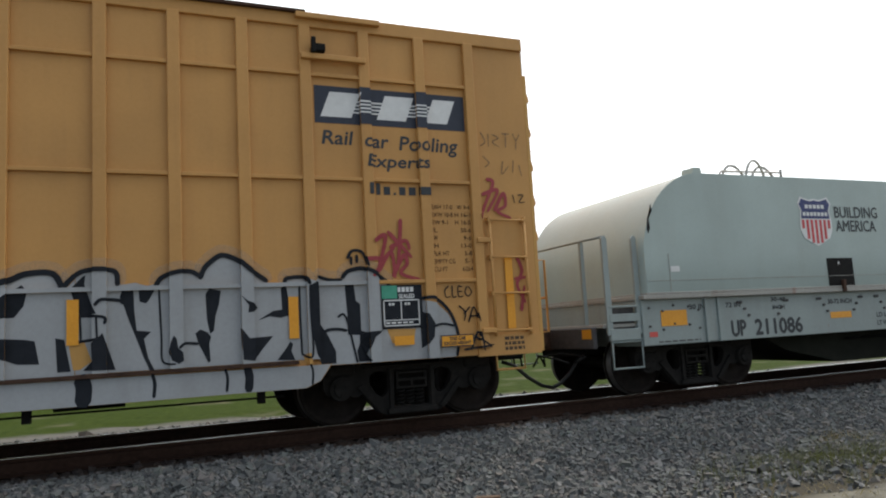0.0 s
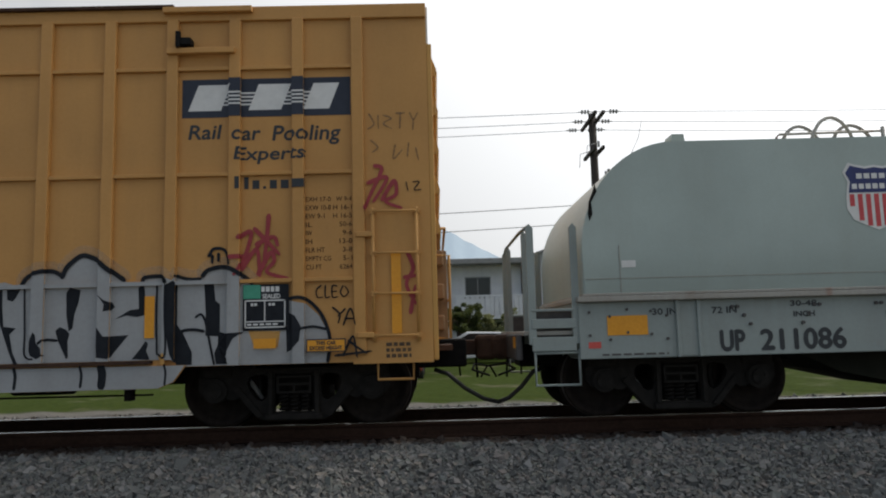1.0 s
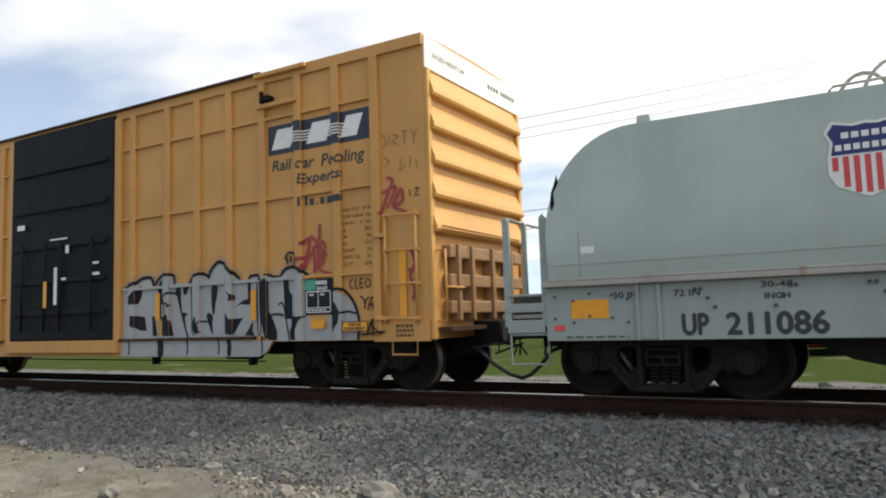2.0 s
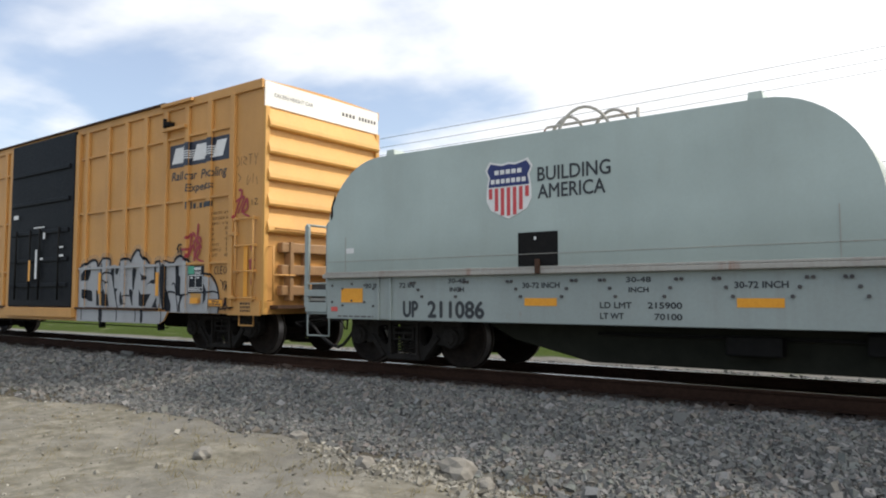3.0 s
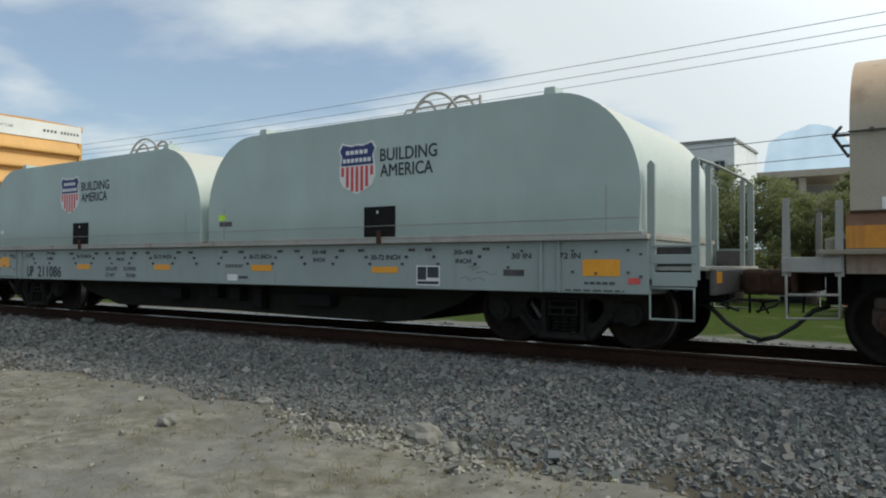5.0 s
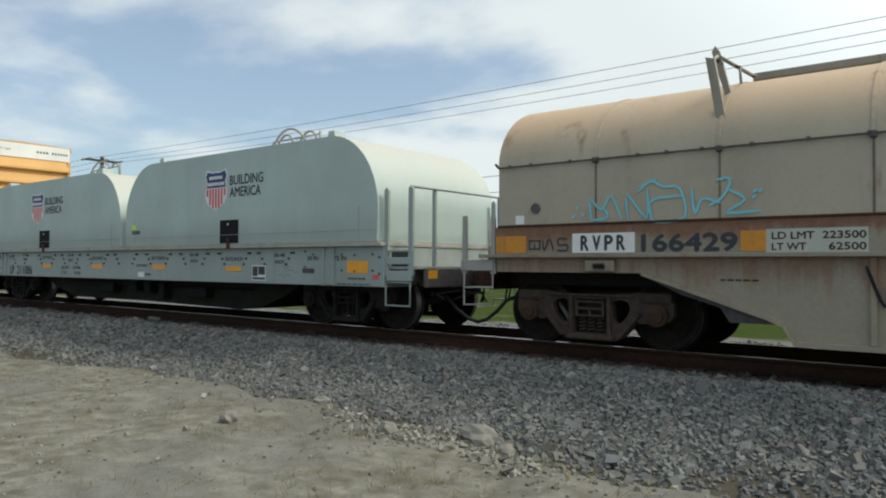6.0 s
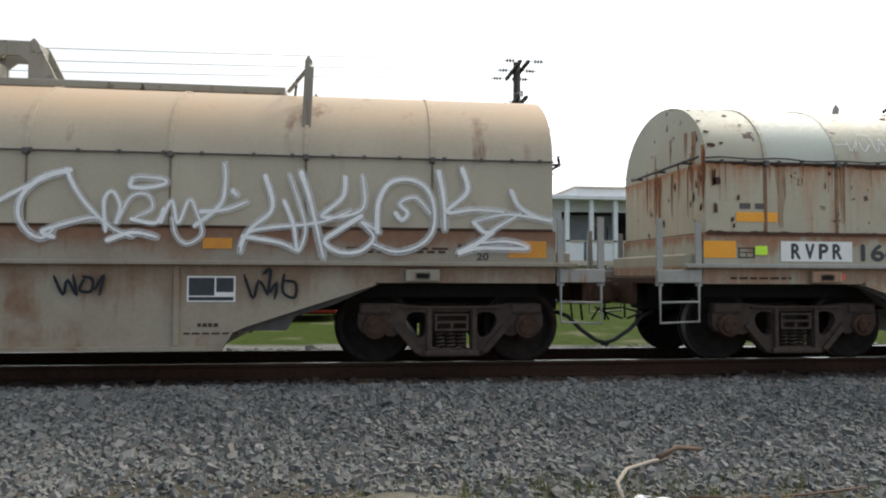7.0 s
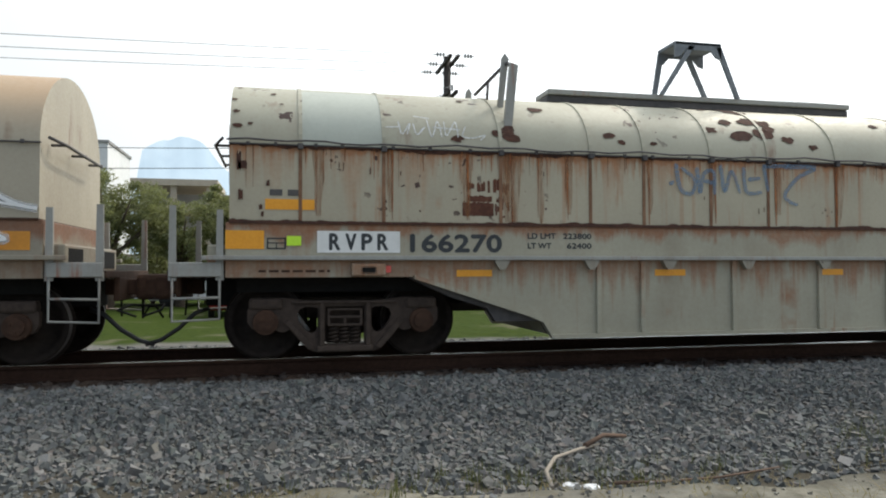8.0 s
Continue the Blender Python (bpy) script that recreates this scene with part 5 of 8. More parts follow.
def up_hood(car, x0, x1, near_left):
    bm = B()
    fs = prism(bm, hood_outline(x0, x1, 1.44, 3.19, 1.12, 1.25), "y", -1.585, 1.585)
    caps = {e for f in fs[:2] for e in f.edges}
    bmesh.ops.bevel(bm, geom=list(caps), offset=0.025, segments=2, affect="EDGES", profile=0.5)
    hood = part("hood", bm, UP_GREY, car, "pale grey-green rounded hood")
    hood.data.shade_smooth()
    hood.data.set_sharp_from_angle(angle=radians(32))
    f = -1.588
    bm = B()
    c = (x0 + x1) / 2
    # seam lines
    box(bm, x0 + 0.02, x1 - 0.02, f - 0.004, f + 0.002, 1.615, 1.622)
    for x in (x0 + 0.42, x1 - 0.42):
        box(bm, x - 0.004, x + 0.004, f - 0.004, f + 0.002, 1.46, 2.0)
    part("hood_seam", bm, UP_LEDGE, hood)
    bm = B()
    box(bm, x0 - 0.02, x1 + 0.02, -1.60, 1.60, 1.425, 1.455, 0.006)
    part("hood_skirt", bm, UP_LEDGE, hood)
    bm = B()
    rect(bm, c - 0.30, c + 0.28, 1.46, 1.90, f)
    part("patch", bm, BLACK, hood, "square black patch")
    bm = B()
    rect(bm, c - 0.06, c - 0.03, 1.80, 1.84, f - 0.004)
    part("patch_mark", bm, LOGO_WHITE, hood)
    bm = B()
    box(bm, c - 0.035, c + 0.03, f - 0.05, f, 1.36, 1.55, 0.01)
    part("clamp", bm, BROWN_STEEL, hood, "rusty clamp")
    # railway's shield as plain shapes
    cx, cz, w, h = c - 0.44, 2.49, 0.74, 0.79
    bm, pts = shield_bm(cx, cz, w, h, f)
    prism(bm, pts, "y", f - 0.003, f)
    sh = part("shield", bm, LOGO_WHITE, hood, "white-edged blue shield with red stripes")
    bm = B()
    half = [(0.0, 0.425), (0.14, 0.405), (0.29, 0.435), (0.375, 0.455), (0.455, 0.345), (0.39, 0.22), (0.425, 0.055)]
    prism(bm, [(cx + a * w, cz + b * h) for a, b in half] + [(cx - a * w, cz + b * h) for a, b in half[:0:-1]], "y", f - 0.006, f - 0.003)
    part("shield_field", bm, SHIELD_BLUE, sh)
    bm = B()
    for i in range(5):
        rect(bm, cx - 0.215 + i * 0.088, cx - 0.15 + i * 0.088, cz + 0.205, cz + 0.265, f - 0.006)
    for i in range(7):
        rect(bm, cx - 0.275 + i * 0.080, cx - 0.217 + i * 0.080, cz + 0.085, cz + 0.145, f - 0.006)
    parts("shield_bar", bm, LOGO_WHITE, sh)
    for i in range(7):
        x = cx + (i - 3) * 0.094
        low = cz - h * (0.445 - 0.30 * abs((i - 3) / 3.0) ** 3)
        bm = B()
        rect(bm, x - 0.027, x + 0.027, low, cz + 0.025, f - 0.003)
        part("shield_stripe", bm, SHIELD_RED, sh)
    for body, z0, z1, xe in (("BUILDING", 2.555, 2.735, 1.0), ("AMERICA", 2.33, 2.51, 0.93)):
        part("slogan", bold(text_bm(body, c + 0.0, c + xe, z0, z1, f - 0.002), 0.0035), INK, hood, "black capital lettering")
    # roof tabs and lifting hoops
    for x in (x0 + 1.22, x1 - 1.22):
        bm = B()
        prism(bm, [(x - 0.09, 3.17), (x + 0.09, 3.17), (x + 0.07, 3.31), (x - 0.07, 3.31)], "y", -1.45, -1.20)
        part("roof_tab", bm, UP_GREY, hood)
    for k, (dx, yy, r, h) in enumerate(((-0.40, -0.02, 0.34, 0.63), (-0.04, -0.12, 0.42, 0.69), (0.32, -0.02, 0.36, 0.63))):
        bm = B()
        pts = []
        for i in range(17):
            a = math.pi * i / 16
            pts.append((c + dx + r * math.cos(a), yy + (0.14 * math.cos(a) if k == 1 else 0.10 * math.sin(a)), 3.16 + h * math.sin(a)))
        tube(bm, pts, 0.024, 8)
        part("lifting_hoop", bm, GREY_STEEL, hood)
    bm = B()
    tube(bm, [(c - 0.76, 0.0, 3.17), (c - 0.76, 0.0, 3.62), (c - 0.72, 0.0, 3.66), (c + 0.72, 0.0, 3.68)], 0.018, 6)
    tube(bm, [(c + 0.73, 0.0, 3.17), (c + 0.73, 0.0, 3.74)], 0.026, 6)
    part("hoop_rail", bm, GREY_STEEL, hood)
    if near_left:
        bm = B()
        rect(bm, x0 + 0.44, x0 + 0.60, 1.74, 1.82, f)
        part("sticker", bm, LOGO_WHITE, hood, "white sticker")
    else:
        bm = B()
        rect(bm, x0 + 0.28, x0 + 0.46, 1.80, 1.90, f)
        part("sticker", bm, LIME, hood, "lime-yellow sticker")
        bm = B()
        rect(bm, x0 + 0.30, x0 + 0.62, 1.70, 1.78, f)
        part("sticker", bm, LUG_DARK, hood, "worn dark sticker")
    return hood


def end_rails(car, x, d, post_h=2.28, mat=None, half=1.46):
    """Stanchions, cross rail, steps and stirrup ladder of one end."""
    mat = mat or GREY_STEEL
    for y in (-half, -half * 0.62, half * 0.62, half):
        for k, xx in enumerate((x + d * 0.02, x + d * 0.52)):
            if abs(y) < half and k == 0:
                continue
            bm = B()
            h = 0.043 if abs(y) == half else 0.03
            prism(bm, [(xx - h, 0.90), (xx + h, 0.90), (xx + h, post_h - 0.05), (xx, post_h), (xx - h, post_h - 0.05)], "y", y - 0.022, y + 0.022)
            part("stanchion", bm, mat, car)
    bm = B()
    tube(bm, [(x + d * 0.52, -half, post_h - 0.02), (x + d * 0.56, -half * 0.62, post_h - 0.02), (x + d * 0.56, half * 0.62, post_h - 0.02), (x + d * 0.52, half, post_h - 0.02)], 0.02, 8)
    part("cross_rail", bm, mat, car)
    bm = B()
    box(bm, *sorted((x, x + d * 0.62)), -half + 0.02, half - 0.02, 1.00, 1.05, 0.008)
    part("end_platform", bm, UP_LEDGE, car)
    for s in (-1, 1):
        bm = B()
        for z, h in ((1.13, 0.055), (0.90, 0.08)):
            box(bm, *sorted((x + d * 0.03, x + d * 0.53)), s * half - 0.03, s * half + 0.03, z - h, z + h, 0.008)
        box(bm, *sorted((x + d * 0.03, x + d * 0.53)), s * half - 0.03, s * half + 0.035, 1.27, 1.30, 0.006)
        parts("step_plate", bm, mat, car)
        # a dark sheet stands in for the shaded gap behind the steps
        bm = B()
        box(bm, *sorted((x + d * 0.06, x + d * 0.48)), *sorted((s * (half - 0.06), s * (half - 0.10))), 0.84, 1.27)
        part("step_gap_shade", bm, LUG_DARK, car, "dark sheet for the shade behind the steps")
        bm = B()
        tube(bm, [(x + d * 0.0, s * half, 0.84), (x + d * 0.0, s * half, 0.44), (x + d * 0.5, s * half, 0.44), (x + d * 0.5, s * half, 0.84)], 0.017, 6)
        tube(bm, [(x + d * 0.0, s * half, 0.80), (x + d * 0.5, s * half, 0.80)], 0.017, 6)
        part("stirrup_step", bm, mat, car)


def build_up_car():
    car = thing("coil_car", UC, "pale grey steel-coil car with two rounded hoods", "coil car", "cars of the train")
    bm = B()
    box(bm, UX0, UX1, -1.507, 1.507, 0.72, 1.36, 0.01)
    part("side_sill", bm, UP_SILL, car, "grey riveted side sill")
    bm = B()
    box(bm, UX0 - 0.02, UX1 + 0.02, -1.60, 1.60, 1.36, 1.425, 0.012)
    part("deck_ledge", bm, UP_LEDGE, car, "worn grimy deck edge")
    for x in (7.74, 21.0):
        for s in (-1, 1):
            bm = B()
            y0, y1 = sorted((s * 1.50, s * 1.545))
            for k in (-0.12, 0.12):
                box(bm, x + k - 0.02, x + k + 0.02, y0, y1, 0.72, 1.36, 0.006)
            box(bm, x - 0.11, x + 0.11, *sorted((s * 1.5, s * 1.515)), 0.74, 1.34)
            part("bolster_post", bm, UP_SILL, car)
    bm = B()
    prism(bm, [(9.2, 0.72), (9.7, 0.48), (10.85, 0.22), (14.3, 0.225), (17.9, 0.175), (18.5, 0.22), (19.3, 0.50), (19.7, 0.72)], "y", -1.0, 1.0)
    part("trough", bm, TROUGH, car, "dark green-black underbelly trough")
    bm = B()
    for x0, x1, z0, z1 in ((12.6, 13.2, 0.40, 0.62), (14.6, 14.85, 0.42, 0.66), (15.2, 15.4, 0.30, 0.66), (16.2, 17.0, 0.38, 0.58), (14.0, 14.25, 0.45, 0.68)):
        box(bm, x0, x1, -1.2, -1.0, z0, z1, 0.02)
    tube(bm, [(11.0, -1.08, 0.60), (18.4, -1.08, 0.58)], 0.02, 6)
    parts("brake_gear", bm, BLACK, car)
    bm = B()
    box(bm, UX0 - 0.55, UX1 + 0.55, -0.33, 0.33, 0.60, 1.0, 0.02)
    part("centre_sill", bm, BLACK, car)
    f = -1.510
    groups = (8.75, 10.40, 11.72, 13.08, 14.37, 15.72, 17.05, 18.38, 19.6)
    for c in groups:
        bm = B()
        for s in (-1, 1):
            for k, z in ((0.44, 1.27), (0.37, 1.17), (0.30, 1.07), (0.50, 1.27)):
                tube(bm, [(c + s * k, f + 0.004, z), (c + s * k, f - 0.02, z)], 0.022, 6)
        parts("bolt", bm, LUG_DARK, car)
    bm = B()
    for x in (6.62, 6.85, 7.05, 7.32, 7.5, 20.4, 20.6, 21.3, 21.6, 22.0, 22.15):
        for z in (0.98, 1.24):
            tube(bm, [(x, f + 0.004, z + 0.05 * math.sin(x * 9)), (x, f - 0.016, z + 0.05 * math.sin(x * 9))], 0.017, 6)
    parts("bolt", bm, LUG_DARK, car)
    for x0, x1, z0, z1 in ((6.82, 7.28, 0.98, 1.20), (10.16, 10.63, 0.95, 1.05), (12.82, 13.30, 0.95, 1.05), (15.50, 16.0, 0.95, 1.05), (18.12, 18.60, 0.94, 1.03), (21.43, 21.90, 0.93, 1.13)):
        bm = B()
        rect(bm, x0, x1, z0, z1, f)
        part("reflector", bm, ORANGE, car, "orange reflector tape")
    for x0 in (6.60, 22.0):
        bm = B()
        rect(bm, x0, x0 + 0.14, 0.84, 0.91, f)
        part("reflector", bm, RED_TAPE, car, "faded red reflector tape")
    # mark and number, sizes, loads
    part("owner_mark", bold(text_bm("UP", 8.10, 8.37, 0.775, 1.0, f - 0.001), 0.011), INK, car, "large black stencilled mark")
    part("number", bold(text_bm("211086", 8.56, 9.52, 0.775, 1.0, f - 0.001), 0.011), INK, car, "large black stencilled number")
    for body, x0, x1, z0, h in (("30 IN", 7.34, 7.62, 1.20, 0.07), ("72 IN", 8.02, 8.30, 1.20, 0.07), ("30-48", 8.92, 9.22, 1.26, 0.06), ("INCH", 8.95, 9.19, 1.14, 0.06),
                                ("30-72 INCH", 10.13, 10.67, 1.18, 0.07), ("30-48", 11.56, 11.86, 1.24, 0.06), ("INCH", 11.59, 11.83, 1.12, 0.06), ("30-72 INCH", 12.80, 13.34, 1.16, 0.07),
                                ("30-72 INCH", 15.45, 15.99, 1.15, 0.07), ("30-48", 16.90, 17.20, 1.22, 0.06), ("INCH", 16.93, 17.17, 1.10, 0.06), ("30-72 INCH", 18.10, 18.64, 1.13, 0.07),
                                ("30-48", 19.56, 19.86, 1.20, 0.06), ("INCH", 19.59, 19.83, 1.08, 0.06), ("30 IN", 20.45, 20.73, 1.14, 0.07), ("72 IN", 21.12, 21.40, 1.14, 0.07),
                                ("LD LMT", 11.22, 11.62, 0.93, 0.07), ("215900", 11.82, 12.22, 0.93, 0.07), ("LT WT", 11.22, 11.52, 0.80, 0.07), ("70100", 11.90, 12.22, 0.80, 0.07)):
        part("stencil", bold(text_bm(body, x0, x1, z0, z0 + h, f - 0.001), 0.003), INK, car, "small black stencil")
    bm = B()
    rect(bm, 14.90, 15.16, 0.78, 0.89, f)
    part("sticker", bm, LOGO_WHITE, car, "white paper label")
    bm = B()
    rect(bm, 15.2, 15.42, 0.82, 0.86, f)
    rect(bm, 20.33, 20.63, 0.92, 1.0, f)
    bars(bm, 14.85, 15.3, 1.0, 1.06, f, 2)
    bars(bm, 6.75, 7.5, 0.75, 0.78, f)
    bars(bm, 21.2, 21.95, 0.74, 0.77, f)
    bars(bm, 21.45, 21.85, 0.82, 0.87, f)
    parts("stencil_bar", bm, LUG_DARK, car)
    bm = B()
    rect(bm, 18.93, 19.33, 0.77, 1.05, f)
    lab = part("data_panel", bm, LOGO_WHITE, car, "white-framed black data panel")
    bm = B()
    for x0, x1, z0, z1 in ((18.95, 19.10, 0.85, 1.03), (19.12, 19.31, 0.88, 1.03), (18.95, 19.31, 0.79, 0.83)):
        rect(bm, x0, x1, z0, z1, f - 0.003)
    part("panel_field", bm, INK, lab)
    bm = B()
    for i, pts in enumerate(([(19.80, 1.02), (19.88, 1.05), (19.86, 0.99), (19.98, 1.04)], [(19.66, 0.86), (19.75, 0.90), (19.82, 0.85), (19.95, 0.89), (20.05, 0.85)], [(19.90, 0.95), (20.05, 0.97), (20.15, 0.93), (20.22, 0.95)])):
        stroke(bm, pts, 0.007, f - 0.001)
    part("chalk_scribble", bm, GREY_MIST, car, "faint dark scribble")
    up_hood(car, 6.56, 14.27, True)
    up_hood(car, 14.48, 22.18, False)
    bm = B()
    bm.faces.new([bm.verts.new((x, -1.590, z)) for x, z in ((6.66, 2.28), (6.70, 2.36), (6.69, 2.50), (6.76, 2.62), (6.74, 2.72), (6.71, 2.62), (6.66, 2.50), (6.645, 2.36))])
    part("torn_corner", bm, BLACK, car, "black torn patch at the hood's corner")
    for x, d in ((UX0, -1), (UX1, 1)):
        end_rails(car, x, d, mat=UP_SILL)
        coupler(car, x + d * 0.35, d, 0.50 if d < 0 else 0.64)
        bm = B()
        box(bm, *sorted((x + d * 0.62, x + d * 0.70)), -1.3, 1.3, 0.72, 1.02, 0.02)
        part("end_sill", bm, LUG_DARK, car)
    for xx in (UX0 - 0.706, UX1 + 0.700):
        bm = B()
        box(bm, xx, xx + 0.006, -1.27, -1.05, 0.86, 0.99)
        part("reflector", bm, ORANGE, car, "orange reflector tape")
    for cx in (7.76, 20.98):
        truck(car, cx, TRUCK_DARK)
    return car


# ---- vaulted coil cars ----
def vault(z0, z1, a, n=22, t=0.0):
    return [(-(a - t) * math.cos(math.pi * i / n), z0 + (z1 - z0 - t) * math.sin(math.pi * i / n)) for i in range(n + 1)]


def coil_car(c, label, hood_mat, roof_mat, sill_mat, body_mat, lug_mat, ribs, apex, guides, ridge, lean=1, rib_mat=None, guide_mat=None, za=2.43, guide_top=3.52, trucks=(-5.25, 5.36), stiff=(-1.98, 0.2, 2.22)):
    """A trough coil car with one barrel hood; c is its middle."""
    car = thing("coil_car", c, label, "coil car", "cars of the train")
    x0, x1 = c - 6.58, c + 6.58
    bm = B()
    half = [(6.58, 0.98), (4.42, 0.98), (3.0, 0.51), (2.83, 0.44), (2.70, 0.25)]
    prism(bm, [(c + a, b) for a, b in half] + [(c - a, b) for a, b in half[::-1]] + [(x0, 1.20), (x1, 1.20)], "y", -1.30, 1.30)
    part("fishbelly_body", bm, body_mat, car, "deep stained fishbelly trough")
    # inner web plates; their dark colour carries the shade below the belly
    bm = B()
    for s in (-1, 1):
        for d in (-1, 1):
            prism(bm, [(c + d * p, q) for p, q in ((4.50, 0.97), (3.97, 0.73), (3.52, 0.59), (3.42, 0.43), (2.82, 0.43), (2.72, 0.26), (2.6, 0.26), (2.6, 0.97))], "y", *sorted((s * 1.10, s * 1.24)))
    parts("belly_web", bm, LUG_DARK, car, "web plate under the sloping belly, coloured dark for shade")
    bm = B()
    fl = [(4.44, 0.975), (3.0, 0.505), (2.84, 0.435), (2.715, 0.235)]
    for s in (-1, 1):
        prism(bm, [(c + p, q - 0.02) for p, q in fl] + [(c - p, q - 0.02) for p, q in fl[::-1]] + [(c - p, q + 0.03) for p, q in fl] + [(c + p, q + 0.03) for p, q in fl[::-1]], "y", *sorted((s * 1.24, s * 1.35)))
    parts("belly_flange", bm, body_mat, car)
    for k in stiff:
        bm = B()
        for s in (-1, 1):
            box(bm, c + k - 0.03, c + k + 0.03, *sorted((s * 1.295, s * 1.335)), 0.27, 1.17, 0.006)
        parts("body_stiffener", bm, body_mat, car)
    bm = B()
    box(bm, x0, x1, -1.325, 1.325, 1.20, 1.60, 0.01)
    part("side_sill", bm, sill_mat, car, "rust-stained side sill")
    bm = B()
    for s in (-1, 1):
        box(bm, x0 - 0.25, x1 + 0.25, *sorted((s * 1.30, s * 1.40)), 1.175, 1.225, 0.008)
    parts("sill_flange", bm, GREY_STEEL if rib_mat is RUST_RIB else sill_mat, car)
    # hood: walls, vault, ends
    h0, h1 = x0 + 0.04, x1 - 0.04
    bm = B()
    for s in (-1, 1):
        box(bm, h0, h1, *sorted((s * 1.27, s * 1.315)), 1.615, za)
    parts("hood_wall", bm, hood_mat, car, "stained lower wall of the hood")
    bm = B()
    prism(bm, vault(za, apex, 1.325) + [(1.28, za), *[(-q, z) for q, z in vault(za, apex, 1.325, t=0.04)][1:-1], (-1.28, za)][0:0], "x", h0, h1)
    roof = part("hood_roof", bm, roof_mat, car, "barrel-vaulted hood roof")
    roof.data.shade_smooth()
    roof.data.set_sharp_from_angle(angle=radians(35))
    for x in (h0 + 0.02, h1 - 0.02):
        bm = B()
        box(bm, x - 0.02, x + 0.02, -1.27, 1.27, 1.615, za)
        part("hood_end", bm, hood_mat, car)
    bm = B()
    for s in (-1, 1):
        box(bm, h0 - 0.01, h1 + 0.01, *sorted((s * 1.30, s * 1.342)), za - 0.007, za + 0.007)
    parts("eave_flange", bm, LUG_DARK, car, "dark rusty eave seam")
    rng = random.Random(int(c * 10))
    for k in ribs:
        bm = B()
        pts = vault(za, apex, 1.325)
        pts2 = vault(za, apex + 0.012, 1.338)
        va = [[bm.verts.new((k + dx, p[0], p[1])) for p in pp] for dx, pp in ((-0.022, pts), (-0.022, pts2), (0.022, pts2), (0.022, pts))]
        for a, b in zip(va, va[1:]):
            for i in range(len(pts) - 1):
                bm.faces.new((a[i], a[i + 1], b[i + 1], b[i]))
        part("roof_rib", bm, roof_mat, car)
        bm = B()
        for s in (-1, 1):
            w = 0.011 if rib_mat is SEAM_DARK else 0.02
            box(bm, k - w, k + w, *sorted((s * 1.312, s * 1.3235)), 1.615, za - 0.01)
        parts("wall_rib", bm, rib_mat, car)
        bm = B()
        box(bm, k - 0.032, k + 0.032, -1.375, -1.31, za - 0.05, za + 0.02, 0.01)
        part("hood_clamp", bm, LUG_DARK, car)
    bm = B()
    x = h0 + 0.2
    while x < h1 - 0.1:
        box(bm, x - 0.02, x + 0.02, -1.358, -1.34, za - 0.018, za + 0.022)
        x += rng.uniform(0.28, 0.6)
    parts("eave_bolt", bm, LUG_DARK, car)
    bm = B()
    box(bm, h0, h1, -1.345, 1.345, 1.595, 1.622, 0.005)
    part("hood_skirt", bm, BROWN_STEEL, car, "brown rusted hood skirt")
    # roof ridge walk and lifting gear
    bm = B()
    box(bm, c + ridge[0], c + ridge[1], -0.36, 0.10, apex - 0.03, apex + 0.07, 0.015)
    part("ridge_beam", bm, lug_mat, car)
    if rib_mat is RUST_RIB:
        bm = B()
        box(bm, c + ridge[0], c + ridge[1], -0.40, 0.12, apex + 0.074, apex + 0.15, 0.012)
        part("ridge_plank", bm, GREY_STEEL, car, "grey steel ridge plank")
    for kf, kt in guides:
        d = lean if kf < 0 else -lean
        for s in (-1, 1):
            bm = B()
            w = 0.052
            prism(bm, [(c + kf - w, za + 0.26), (c + kf + w, za + 0.26), (c + kt + w, guide_top - 0.03), (c + kt - w, guide_top)], "y", s * 1.20 - 0.03, s * 1.20 + 0.03)
            post = part("stacking_guide", bm, guide_mat, car, "upright stacking guide")
            bm = B()
            prism(bm, [(c + kf - 0.04, za + 0.62), (c + kf + 0.03, za + 0.62), (c + kt + 0.02, guide_top + 0.13), (c + kt - 0.03, guide_top + 0.20), (c + kt - 0.07, guide_top + 0.13)], "y", s * 0.92 - 0.025, s * 0.92 + 0.025)
            part("guide_plate", bm, guide_mat, post)
            bm = B()
            tube(bm, [(c + kt, s * 1.18, guide_top - 0.05), (c + kt, s * 0.92, guide_top + 0.08)], 0.028, 4)
            tube(bm, [(c + kt + d * 0.02, s * 0.94, guide_top + 0.06), (c + kt + d * 0.30, s * 0.45, apex - 0.01)], 0.028, 4)
            tube(bm, [(c + kt + d * 0.20, s * 0.70, apex - 0.12), (c + kt + d * 0.18, s * 0.68, apex + 0.10)], 0.018, 4)
            part("guide_brace", bm, lug_mat, post)
            bm = B()
            box(bm, c + kf - 0.075, c + kf + 0.075, *sorted((s * 1.14, s * 1.245)), za + 0.20, za + 0.31, 0.01)
            part("guide_foot", bm, BROWN_STEEL, post)
    # steps, posts and platforms at the ends
    for x, d in ((x0, -1), (x1, 1)):
        for s in (-1, 1):
            for dx, z in ((0.06, 1.74), (0.56, 1.78)):
                bm = B()
                prism(bm, [(x + d * dx - 0.042, 0.95), (x + d * dx + 0.042, 0.95), (x + d * dx + 0.034, z), (x + d * dx - 0.034, z)], "y", s * 1.30 - 0.02, s * 1.30 + 0.02)
                part("stanchion", bm, GREY_STEEL, car)
            bm = B()
            box(bm, *sorted((x + d * 0.04, x + d * 0.60)), s * 1.32 - 0.03, s * 1.32 + 0.03, 0.99, 1.15, 0.01)
            parts("step_plate", bm, GREY_STEEL, car)
            bm = B()
